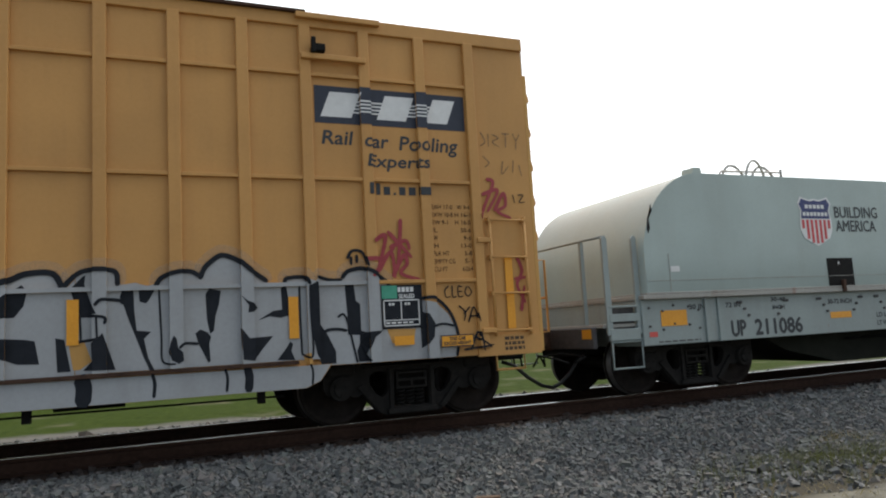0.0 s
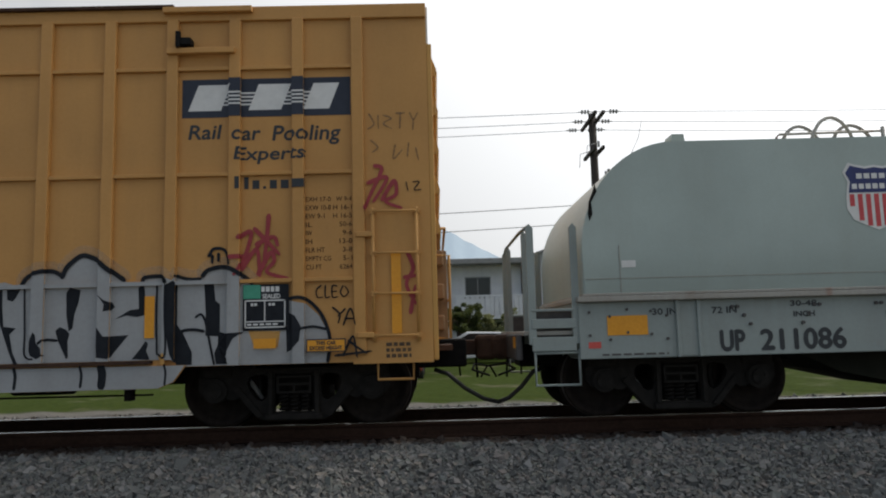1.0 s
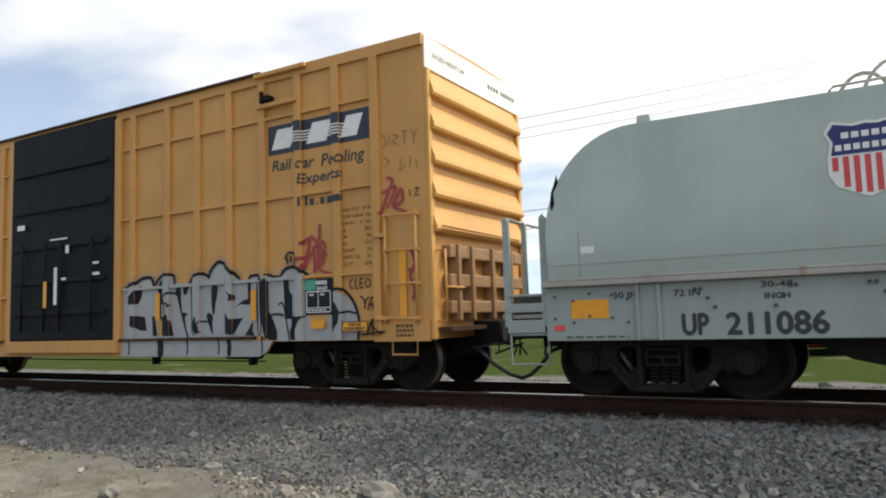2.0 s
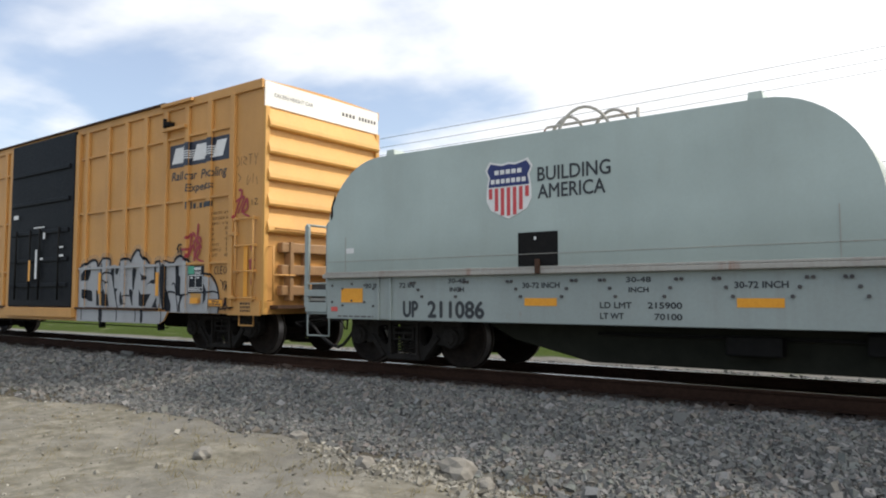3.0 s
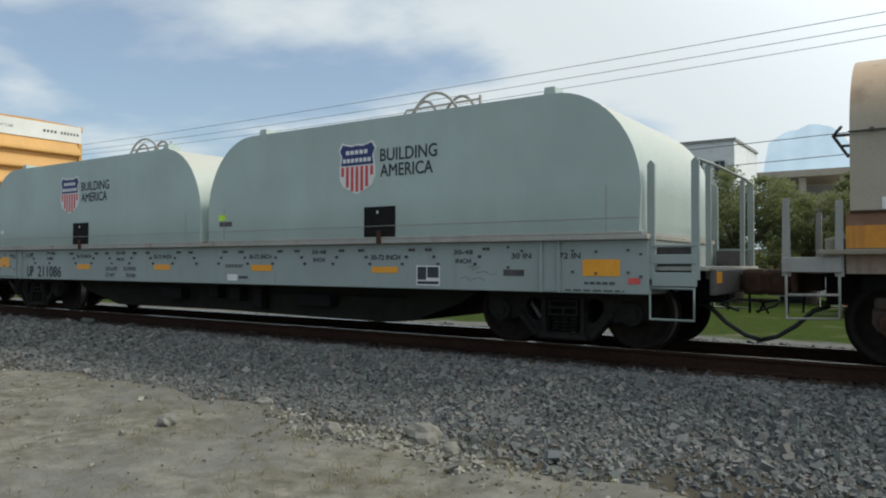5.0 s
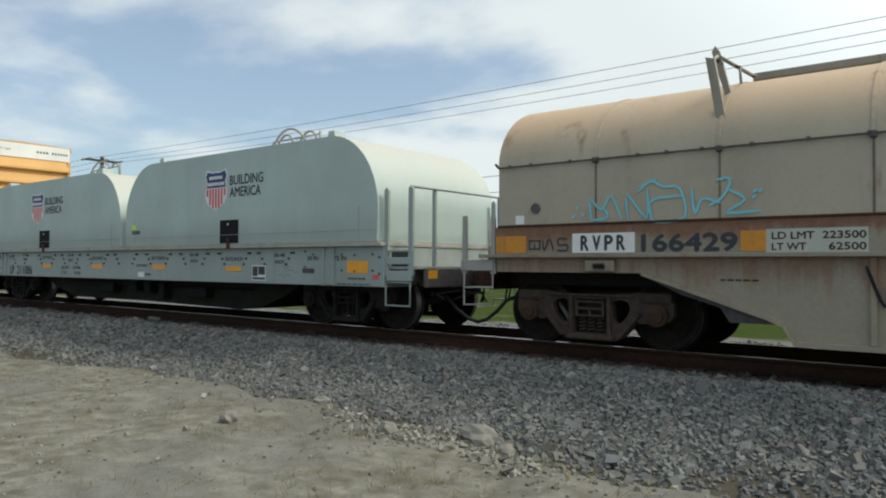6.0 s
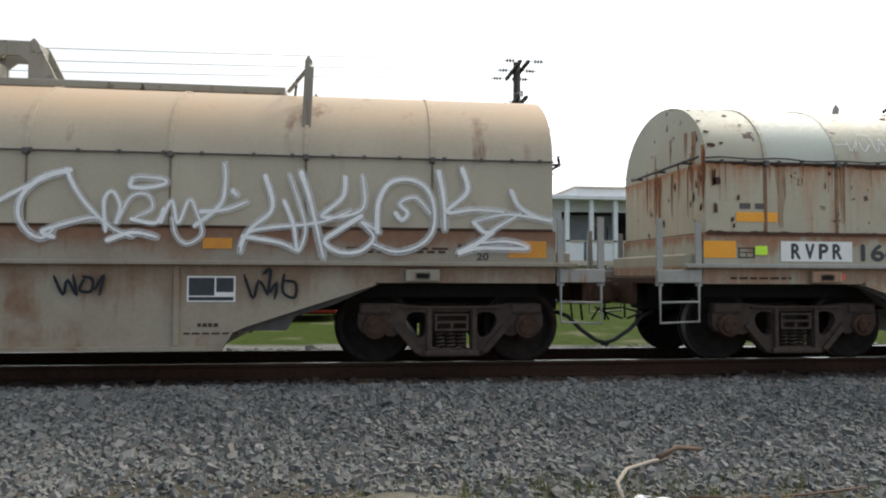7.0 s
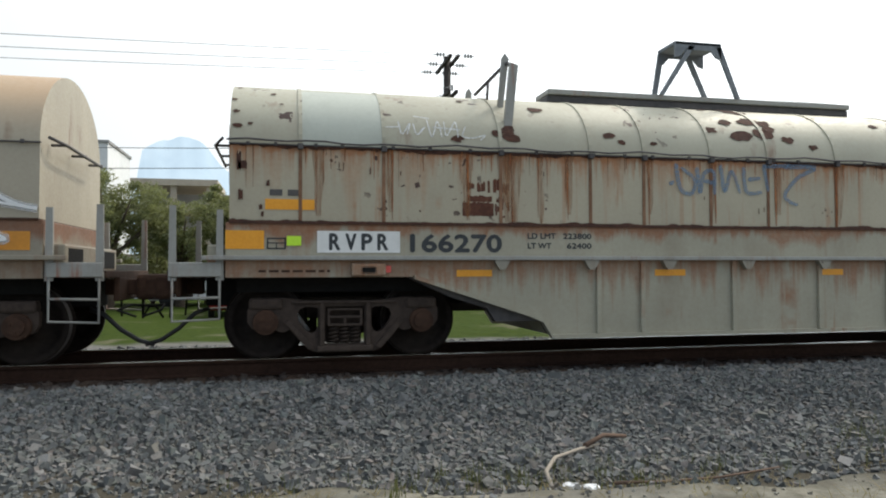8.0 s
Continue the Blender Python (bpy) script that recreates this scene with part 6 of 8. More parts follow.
            tube(bm, [(x + d * 0.06, s * 1.32, 1.0), (x + d * 0.06, s * 1.32, 0.52), (x + d * 0.56, s * 1.32, 0.50), (x + d * 0.56, s * 1.32, 1.0)], 0.017, 6)
            tube(bm, [(x + d * 0.06, s * 1.32, 0.76), (x + d * 0.56, s * 1.32, 0.75)], 0.015, 6)
            part("stirrup_step", bm, GREY_STEEL, car)
        bm = B()
        box(bm, *sorted((x, x + d * 0.62)), -1.28, 1.28, 0.98, 1.06, 0.01)
        part("end_platform", bm, BROWN_STEEL, car)
        bm = B()
        box(bm, *sorted((x + d * 0.0, x + d * 0.2)), -1.25, 1.25, 1.06, 1.35, 0.02)
        part("end_bulkhead", bm, sill_mat, car)
        # no hole is cut: black sheets give the openings their inner shade
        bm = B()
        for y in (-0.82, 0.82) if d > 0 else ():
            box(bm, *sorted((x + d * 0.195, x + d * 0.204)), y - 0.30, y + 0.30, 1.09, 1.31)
        parts("end_opening_shade", bm, BLACK, car, "black sheet for the shade inside a bulkhead opening")
        bm = B()
        tube(bm, [(x + d * 0.04, -1.28, za + 0.06), (x + d * 0.14, -1.0, za + 0.02), (x + d * 0.14, 0.6, za + 0.0)], 0.018, 6)
        for y in (-1.0, -0.2, 0.6):
            tube(bm, [(x - d * 0.02, y, za + 0.02), (x + d * 0.15, y, za + 0.02)], 0.016, 6)
        part("end_grab_iron", bm, LUG_DARK, car)
        coupler(car, x + d * 0.35, d)
        bm = B()
        box(bm, *sorted((x + d * 0.55, x + d * 0.62)), -0.6, 0.6, 0.70, 1.0, 0.02)
        part("end_sill", bm, BROWN_STEEL, car)
        for s in (-1, 1):
            bm = B()
            k = x - d * 1.6
            box(bm, k - 0.20, k + 0.20, *sorted((s * 1.30, s * 1.38)), 0.99, 1.14, 0.02)
            pad = part("jacking_pad", bm, sill_mat, car)
            bm = B()
            box(bm, k - 0.085, k + 0.085, *sorted((s * 1.37, s * 1.384)), 1.02, 1.10, 0.02)
            part("jacking_eye", bm, BLACK, pad)
    bm = B()
    box(bm, x0 - 0.3, x1 + 0.3, -0.3, 0.3, 0.62, 0.98, 0.02)
    box(bm, x0 + 0.1, x0 + 2.4, -0.9, 0.9, 0.80, 0.98)
    box(bm, x1 - 2.4, x1 - 0.1, -0.9, 0.9, 0.80, 0.98)
    part("centre_sill", bm, BLACK, car)
    for k in trucks:
        truck(car, c + k)
    return car


def lug_a(car, cx, z, mat):
    """Plate lug with a window, between two tapered legs."""
    for y in (-0.30, 0.08):
        bm = B()
        outer = [(-0.55, 0.0), (-0.30, 0.50), (-0.26, 0.54), (-0.22, 0.50), (0.22, 0.50), (0.26, 0.54), (0.30, 0.50), (0.55, 0.0)]
        inner = [(0.20, 0.0), (0.20, 0.24), (0.10, 0.32), (-0.10, 0.32), (-0.20, 0.24), (-0.20, 0.0)]
        prism(bm, [(cx + a, z + b) for a, b in outer + inner], "y", y - 0.02, y + 0.02)
        part("lifting_lug", bm, mat, car, "A-shaped lifting lug with a window")
    bm = B()
    for s in (-1, 1):
        box(bm, cx + s * 0.26 - 0.03, cx + s * 0.26 + 0.03, -0.33, 0.11, z + 0.36, z + 0.50, 0.008)
        box(bm, cx + s * 0.24 - 0.03, cx + s * 0.24 + 0.03, -0.28, 0.06, z, z + 0.26)
    parts("lug_cheek", bm, mat, car)


def lug_b(car, cx, z, mat):
    """Table-like lug: a tray with turned-down corners on four splayed legs."""
    bm = B()
    box(bm, cx - 0.37, cx + 0.37, -0.47, 0.02, z + 0.70, z + 0.76, 0.015)
    for y in (-0.47, -0.01):
        prism(bm, [(cx - 0.37, z + 0.75), (cx + 0.37, z + 0.75), (cx + 0.37, z + 0.52), (cx + 0.29, z + 0.54), (cx + 0.20, z + 0.64), (cx - 0.20, z + 0.64), (cx - 0.29, z + 0.54), (cx - 0.37, z + 0.52)], "y", y, y + 0.03)
    tray = part("lifting_lug", bm, mat, car, "dark table-shaped lifting lug")
    for top, foot, y in ((-0.10, -0.58, -0.45), (0.33, 0.63, -0.45), (-0.33, -0.46, 0.0), (0.10, 0.44, 0.0)):
        bm = B()
        prism(bm, [(cx + top - 0.045, z + 0.70), (cx + top + 0.045, z + 0.70), (cx + foot + 0.035, z - 0.03), (cx + foot - 0.035, z - 0.03)], "y", y - 0.02, y + 0.02)
        part("lug_leg", bm, mat, tray)


RC, SC = 30.80, 45.82


def number_plate_row(car, x, digits, f, z, n0, n1, wide=0.86):
    bm = B()
    rect(bm, x, x + wide, z, z + 0.25, f)
    pl = part("mark_plate", bm, LOGO_WHITE, car, "white panel with the car's mark")
    for i, ch in enumerate("RVPR"):
        a = x + wide * (0.15 + i * 0.193)
        part("mark", bold(text_bm(ch, a, a + wide * 0.118, z + 0.035, z + 0.215, f - 0.0045), 0.009), INK, pl)
    part("number", bold(text_bm(digits, n0, n1, z + 0.015, z + 0.215, f - 0.001), 0.011), INK, car, "large black stencilled number")


def build_coil_tan():
    car = coil_car(RC, "tan and grey coil car, dusty vaulted hood, white and turquoise graffiti", COIL_A, COIL_A, COIL_A_SILL, COIL_A_BODY, LUG_STEEL,
                   [25.75, 27.30, 28.83, 30.26, 31.41, 32.93, 34.43, 35.89], 3.40, ((-3.50, -3.64), (3.62, 3.65)), (-3.4, 3.3), 1, SEAM_DARK, LUG_STEEL)
    lug_a(car, 30.78, 3.44, LUG_STEEL)
    f = -1.328
    number_plate_row(car, 25.42, "166429", f, 1.235, 26.37, 27.49)
    for x0, x1, z0, z1 in ((24.22, 24.72, 1.24, 1.47), (27.53, 27.80, 1.24, 1.47), (30.34, 30.85, 1.36, 1.48), (36.80, 37.26, 1.28, 1.48), (33.30, 33.62, 1.36, 1.48)):
        bm = B()
        rect(bm, x0, x1, z0, z1, f)
        part("reflector", bm, ORANGE_WORN, car, "rust-stained orange reflector tape")
    bm = B()
    rect(bm, 27.80, 28.78, 1.225, 1.48, f)
    part("sill_patch", bm, COIL_B_PATCH, car)
    for body, x0, x1, z0 in (("LD LMT", 27.86, 28.28, 1.37), ("223500", 28.36, 28.76, 1.37), ("LT WT", 27.86, 28.20, 1.25), ("62500", 28.42, 28.76, 1.25)):
        part("stencil", bold(text_bm(body, x0, x1, z0, z0 + 0.075, f - 0.0045), 0.003), BROWN_STEEL, car)
    bm = B()
    for pts in ([(24.98, 1.40), (25.0, 1.27), (25.08, 1.42), (25.14, 1.27)], [(25.34, 1.42), (25.22, 1.42), (25.22, 1.34), (25.34, 1.34), (25.34, 1.27), (25.2, 1.27)]):
        stroke(bm, pts, 0.025, f - 0.001, n=4)
    for x0, x1, z0, z1 in ((24.76, 24.94, 1.39, 1.41), (24.76, 24.94, 1.28, 1.30), (24.76, 24.78, 1.28, 1.41), (24.92, 24.94, 1.28, 1.41), (24.84, 24.86, 1.28, 1.36)):
        rect(bm, x0, x1, z0, z1, f)
    part("small_marks", bm, INK, car)
    bm = B()
    rect(bm, 24.54, 24.68, 1.63, 1.75, -1.318)
    part("sticker", bm, LOGO_WHITE, car)
    bm = B()
    tube(bm, [(24.86, -1.31, 1.84), (24.86, -1.335, 1.84)], 0.07, 10)
    part("cap", bm, LUG_DARK, car)
    bm = B()
    rect(bm, 33.13, 33.66, 0.76, 1.05, -1.302)
    lab = part("data_panel", bm, LOGO_WHITE, car, "white-framed black data panel")
    bm = B()
    for x0, x1, z0, z1 in ((33.15, 33.43, 0.83, 1.03), (33.45, 33.64, 0.87, 1.03), (33.15, 33.64, 0.775, 0.815)):
        rect(bm, x0, x1, z0, z1, -1.305)
    part("panel_field", bm, INK, lab)
    bm = B()
    bars(bm, 33.25, 33.5, 0.47, 0.53, -1.302)
    bars(bm, 33.1, 33.7, 0.39, 0.42, -1.302)
    bars(bm, 34.9, 36.1, 1.32, 1.40, f, 2)
    bars(bm, 36.2, 36.55, 1.38, 1.44, f)
    bars(bm, 27.3, 27.75, 0.90, 0.93, -1.302)
    parts("stencil_bar", bm, BROWN_STEEL, car)
    part("stencil", bold(text_bm("20", 36.42, 36.56, 1.25, 1.33, f - 0.001), 0.003), INK, car)
    # white tag across wall and sill
    wf = -1.3465
    white = [
        (0.05, [(31.10, 1.83), (31.42, 2.02), (31.68, 2.14), (31.88, 2.21)]),
        (0.07, [(31.88, 2.21), (31.59, 2.12), (31.39, 1.93), (31.35, 1.71), (31.45, 1.53), (31.60, 1.46), (31.72, 1.56)]),
        (0.055, [(31.84, 2.22), (31.94, 2.00), (32.13, 1.75), (32.34, 1.57), (32.55, 1.48)]),
        (0.06, [(31.72, 1.47), (31.60, 1.53), (31.81, 1.61), (32.13, 1.69), (32.28, 1.63)]),
        (0.065, [(32.28, 1.44), (32.55, 1.53), (32.81, 1.48)]),
        (0.05, [(32.26, 1.54), (32.24, 1.88), (32.33, 1.98), (32.41, 1.82), (32.37, 1.63), (32.52, 1.92), (32.70, 1.95), (32.75, 1.80), (32.58, 1.70)]),
        (0.06, [(32.54, 2.14), (32.52, 2.04), (32.70, 2.03), (32.89, 2.08), (32.86, 2.13), (32.63, 2.15), (32.54, 2.13)]),
        (0.05, [(32.53, 1.68), (32.79, 1.64), (32.88, 1.80), (32.84, 1.64), (32.96, 1.89), (33.03, 1.64), (33.15, 1.90), (33.24, 1.74), (33.29, 1.52), (33.13, 1.41), (33.01, 1.51), (32.97, 1.70)]),
        (0.06, [(33.21, 1.61), (33.49, 1.86), (33.54, 2.13), (33.53, 2.32)]),
        (0.06, [(33.27, 1.77), (33.55, 1.80), (33.78, 1.89)]),
        (0.07, [(33.62, 2.01), (33.67, 1.96)]),
        (0.065, [(33.98, 2.19), (34.06, 1.82), (33.80, 1.56), (33.71, 1.32)]),
        (0.06, [(33.74, 1.50), (34.15, 1.43), (34.34, 1.34)]),
        (0.055, [(34.19, 1.91), (34.30, 1.63), (34.35, 1.34), (34.43, 1.63), (34.25, 2.21)]),
        (0.075, [(34.38, 2.24), (34.49, 1.89), (34.64, 1.26)]),
        (0.055, [(33.71, 1.39), (33.86, 1.57), (34.56, 1.66), (34.95, 1.81)]),
        (0.065, [(34.88, 2.19), (34.85, 1.96), (34.62, 1.73), (35.07, 1.82), (35.08, 2.21)]),
        (0.065, [(35.07, 1.75), (34.81, 1.58), (34.65, 1.45), (34.82, 1.33), (35.07, 1.35), (35.21, 1.51), (35.07, 1.68), (35.28, 1.56)]),
        (0.065, [(35.25, 1.56), (35.26, 1.90), (35.39, 2.13), (35.62, 2.18), (35.82, 2.08), (35.91, 1.85), (35.89, 1.58), (35.73, 1.41), (35.46, 1.34), (35.20, 1.43)]),
        (0.06, [(35.46, 1.79), (35.53, 1.71), (35.60, 1.79), (35.51, 1.90), (35.69, 1.97), (35.87, 1.79)]),
        (0.075, [(35.96, 2.28), (36.02, 1.98), (36.04, 1.60)]),
        (0.07, [(36.24, 2.32), (36.30, 2.05), (36.06, 1.81), (36.39, 1.84), (36.74, 1.82)]),
        (0.06, [(36.83, 2.07), (36.93, 1.88), (37.14, 1.76), (37.32, 1.72), (36.80, 1.79), (36.38, 1.70)]),
        (0.06, [(36.38, 1.69), (36.53, 1.57), (36.70, 1.66), (36.95, 1.81)]),
        (0.07, [(36.61, 1.59), (36.43, 1.45), (36.20, 1.33), (36.46, 1.39), (37.02, 1.39), (36.80, 1.47), (36.45, 1.45)]),
    ]
    for i, (w, pts) in enumerate(white):
        bm = B()
        for k, g in enumerate((1.12, 1.32, 1.58)):
            stroke(bm, pts, w * g, wf + 0.0012 - 0.0003 * k, w * g)
        tagged(part("graffiti_overspray", bm, WHITE_MIST, car, "soft white overspray"), kind="stuff")
        bm = B()
        stroke(bm, pts, w * 0.80, wf - 0.0035 - 0.0002 * i, w * 0.30)
        part("graffiti_stroke", bm, WHITE_SPRAY, car, "white sprayed graffiti stroke")
    cyan = [
        [(25.69, 1.65), (25.68, 1.91), (25.83, 1.78), (25.97, 1.95), (26.10, 1.65)],
        [(25.69, 1.65), (25.92, 1.68), (25.86, 1.80)],
        [(26.19, 1.65), (26.18, 1.95), (26.43, 1.65), (26.44, 2.00)],
        [(26.32, 1.98), (26.49, 2.10), (26.64, 2.02), (26.84, 1.99), (26.90, 1.65), (26.55, 1.60), (26.48, 1.70), (26.50, 1.87), (26.87, 1.90)],
        [(26.38, 2.05), (26.55, 2.12)],
        [(26.98, 1.99), (27.02, 1.68), (27.10, 1.85), (27.30, 1.80)],
        [(27.26, 2.06), (27.42, 2.06), (27.34, 1.87), (27.19, 1.77)],
        [(27.40, 1.94), (27.58, 1.82), (27.38, 1.68), (27.74, 1.69)],
        [(25.42, 1.69), (25.46, 1.72)],
        [(25.48, 1.81), (25.51, 1.83)],
        [(25.56, 1.71), (25.59, 1.74)],
        [(27.66, 1.83), (27.69, 1.86)],
        [(27.73, 1.90), (27.76, 1.92)],
        [(27.67, 1.90), (27.70, 1.92)],
    ]
    black = [
        [(28.76, 1.07), (28.92, 0.67), (28.99, 0.96), (29.12, 0.61), (29.08, 1.12)],
        [(29.51, 1.04), (29.22, 1.01), (29.24, 0.86), (29.44, 0.86), (29.49, 0.71), (29.33, 0.60), (29.22, 0.66)],
        [(31.73, 1.04), (31.83, 0.84), (31.87, 1.00), (31.97, 0.83), (31.93, 1.05)],
        [(32.05, 1.02), (32.00, 0.89), (32.12, 0.88), (32.13, 1.01), (32.03, 1.04)],
        [(32.16, 0.90), (32.25, 1.06), (32.21, 0.84)],
        [(33.76, 1.06), (33.86, 0.80), (33.92, 1.00), (34.02, 0.84)],
        [(33.97, 1.08), (34.05, 1.12), (34.03, 0.86), (34.12, 0.98), (34.10, 0.80)],
        [(34.20, 1.07), (34.19, 0.87), (34.32, 0.81), (34.33, 0.97), (34.22, 1.00)],
    ]
    for i, pts in enumerate(cyan):
        bm = B()
        stroke(bm, pts, 0.030, -1.3265 - 0.0003 * i, n=3)
        part("graffiti_stroke", bm, CYAN_SPRAY, car, "turquoise sprayed graffiti stroke")
    for i, pts in enumerate(black):
        bm = B()
        stroke(bm, pts, 0.034, -1.338 - 0.0003 * i, n=4)
        part("graffiti_tag", bm, BLACK_SPRAY, car, "thin black graffiti tag")
    return car


def build_coil_rusty():
    car = coil_car(SC, "pale green coil car with heavily rust-streaked vaulted hood", COIL_B, COIL_B_ROOF, COIL_B_BODY, COIL_B_BODY, LUG_DARK,
                   [40.06, 41.02, 42.45, 43.62, 44.35, 45.30, 46.15, 47.2, 48.6, 50.1], 3.40, ((-3.25, -3.16), (3.2, 3.15)), (-2.4, 2.45), -1, RUST_RIB, GREY_STEEL, 2.49, 3.63, (-5.23, 5.23), (-2.1, -1.5, -0.2, 1.1, 2.2))
    lug_b(car, 45.68, 3.56, LUG_BLUE)
    f = -1.328
    number_plate_row(car, 40.25, "166270", f, 1.262, 41.34, 42.45, 0.96)
    for x0, x1, z0, z1, y in ((39.24, 39.66, 1.30, 1.51, f), (39.67, 40.22, 1.75, 1.87, -1.318), (41.90, 42.34, 0.98, 1.06, -1.302), (44.50, 44.93, 0.98, 1.06, -1.302), (46.9, 47.3, 0.98, 1.06, -1.302)):
        bm = B()
        rect(bm, x0, x1, z0, z1, y)
        part("reflector", bm, ORANGE, car, "orange reflector tape")
    bm = B()
    rect(bm, 39.91, 40.07, 1.34, 1.45, f - 0.004)
    part("sticker", bm, LIME, car, "lime sticker")
    bm = B()
    rect(bm, 40.98, 41.1, 1.03, 1.11, f - 0.02)
    part("reflector", bm, RED_TAPE, car)
    bm = B()
    for x0, x1, z0, z1 in ((39.69, 39.90, 1.415, 1.43), (39.69, 39.90, 1.30, 1.315), (39.69, 39.705, 1.30, 1.43), (39.885, 39.90, 1.30, 1.43), (39.69, 39.90, 1.365, 1.375), (39.79, 39.80, 1.30, 1.37)):
        rect(bm, x0, x1, z0, z1, f)
    part("small_marks", bm, INK, car)
    for body, x0, x1, z0 in (("LD LMT", 42.79, 43.15, 1.44), ("223800", 43.25, 43.62, 1.44), ("LT WT", 42.79, 43.09, 1.32), ("62400", 43.30, 43.62, 1.32)):
        part("stencil", bold(text_bm(body, x0, x1, z0, z0 + 0.065, f - 0.001), 0.003), INK, car)
    bm = B()
    bars(bm, 39.6, 40.4, 1.03, 1.07, -1.302)
    parts("stencil_bar", bm, BROWN_STEEL, car)
    bm = B()
    rect(bm, 39.72, 39.86, 1.91, 1.98, -1.318)
    rect(bm, 39.92, 40.06, 1.91, 1.98, -1.318)
    part("sticker", bm, LUG_DARK, car, "worn grey stickers")
    # rusted-through patch on the wall
    RUST = simple("flaking_rust", (0.06, 0.022, 0.014), (0.15, 0.06, 0.034), 16, 0.95, 0, 0.8)
    bm = B()
    rng = random.Random(8)

    def ragged(x0, x1, z0, z1, y, bite, n=16):
        """A patch with torn upper and lower edges."""
        top = [(x0 + (x1 - x0) * i / n, z1 + rng.uniform(-bite, bite * 0.4)) for i in range(n + 1)]
        low = [(x0 + (x1 - x0) * i / n + rng.uniform(-0.004, 0.004), z0 + rng.uniform(-bite * 0.25, bite * 0.25)) for i in range(n, -1, -1)]
        bm.faces.new([bm.verts.new((p, y, q)) for p, q in top + low])
    ragged(41.97, 42.36, 1.71, 1.88, -1.3185, 0.02)
    ragged(42.03, 42.34, 1.88, 1.96, -1.3175, 0.02)
    for i, x in enumerate((42.05, 42.10, 42.17, 42.23, 42.30, 42.37, 42.41, 42.49, 42.53)):
        h = rng.uniform(0.05, 0.12)
        ragged(x - rng.uniform(0.012, 0.03), x + rng.uniform(0.012, 0.03), 2.10 - h, 2.10 + rng.uniform(0.0, 0.07), -1.3165 - 0.0003 * i, 0.03, 5)
    for i in range(16):
        x, z = 42.36 + rng.uniform(0, 0.2), rng.uniform(1.66, 1.98)
        ragged(x, x + rng.uniform(0.012, 0.03), z, z + rng.uniform(0.03, 0.09), -1.3168 - 0.0003 * i, 0.02, 4)
    tagged(part("rust_patch", bm, RUST, car), "flaking brown rust patch", kind="stuff")
    # newer roof sheet
    bm = B()
    pts = vault(2.49, 3.40, 1.325)[0:8]
    pts = [(a * 1.004 - 0.002, b + 0.004) for a, b in pts]
    va = [[bm.verts.new((x, p[0], p[1])) for p in pts] for x in (40.04, 41.04)]
    for i in range(len(pts) - 1):
        bm.faces.new((va[0][i], va[0][i + 1], va[1][i + 1], va[1][i])).smooth = True
    part("roof_patch", bm, COIL_B_PATCH, car, "newer pale roof sheet")

    def on_roof(bm):
        for v in bm.verts:
            z = min(v.co.z, 3.39)
            if z > 2.49:
                v.co.y = -1.325 * math.sqrt(max(0, 1 - ((z - 2.49) / 0.91) ** 2)) * 1.003 - 0.006
        return bm
    scrib = ([(41.05, 2.70), (41.22, 2.71)], [(41.20, 2.78), (41.24, 2.62), (41.34, 2.76), (41.30, 2.62)], [(41.38, 2.76), (41.42, 2.62), (41.52, 2.72), (41.46, 2.66)], [(41.40, 2.86), (41.58, 2.84)], [(41.55, 2.82), (41.60, 2.60), (41.68, 2.80), (41.72, 2.60)],
             [(41.76, 2.80), (41.78, 2.62), (41.90, 2.80), (41.92, 2.60)], [(41.62, 2.72), (41.95, 2.70)], [(42.02, 2.74), (41.98, 2.62), (42.10, 2.60), (42.26, 2.64), (42.20, 2.58)])
    for i, pts in enumerate(scrib):
        bm = B()
        stroke(bm, [(x, z + 0.05) for x, z in pts], 0.013, -1.32)
        part("graffiti_stroke", on_roof(bm), WHITE_THIN, car, "faint white scribble")
    tag = ([(44.72, 2.16), (44.76, 2.18)], [(44.80, 2.40), (44.86, 2.10), (45.02, 2.04), (45.06, 2.22), (44.88, 2.36)], [(45.10, 2.36), (45.14, 2.06), (45.20, 2.30), (45.34, 2.32), (45.35, 2.04)], [(45.22, 2.20), (45.36, 2.18)],
           [(45.44, 2.40), (45.50, 2.08), (45.60, 2.34), (45.72, 2.07)], [(45.78, 2.38), (45.82, 2.08), (46.04, 2.07)], [(45.86, 2.24), (46.02, 2.26)], [(46.08, 2.42), (46.14, 2.10)], [(46.10, 2.42), (46.50, 2.44)],
           [(46.40, 2.42), (46.86, 2.42), (46.60, 2.28), (46.40, 2.06), (46.46, 1.96), (46.58, 1.92)])
    for i, pts in enumerate(tag):
        bm = B()
        stroke(bm, pts, 0.062, -1.3275 - 0.0003 * i, 0.045)
        part("graffiti_stroke", bm, BLUE_MIST, car, "faded blue graffiti stroke")
    # rust running down the wall from the eave and the seams
    rng = random.Random(31)
    seams = [39.35, 40.24, 41.12, 42.02, 42.6, 42.93, 43.31, 44.42, 45.36, 46.26, 47.2, 48.6, 50.1]
    runs = [(x + rng.gauss(0, 0.008), rng.uniform(0.022, 0.045), rng.uniform(0.78, 0.86)) for x in seams]
    runs += [(rng.choice(seams) + rng.gauss(0, 0.10), rng.uniform(0.007, 0.016), rng.uniform(0.12, 0.5)) for _ in range(34)]
    runs += [(rng.uniform(39.3, 51), rng.uniform(0.007, 0.016), rng.uniform(0.08, 0.4)) for _ in range(46)]
    wash = [(x + rng.gauss(0, 0.03), rng.uniform(0.07, 0.17), rng.uniform(0.6, 0.86)) for x in seams]
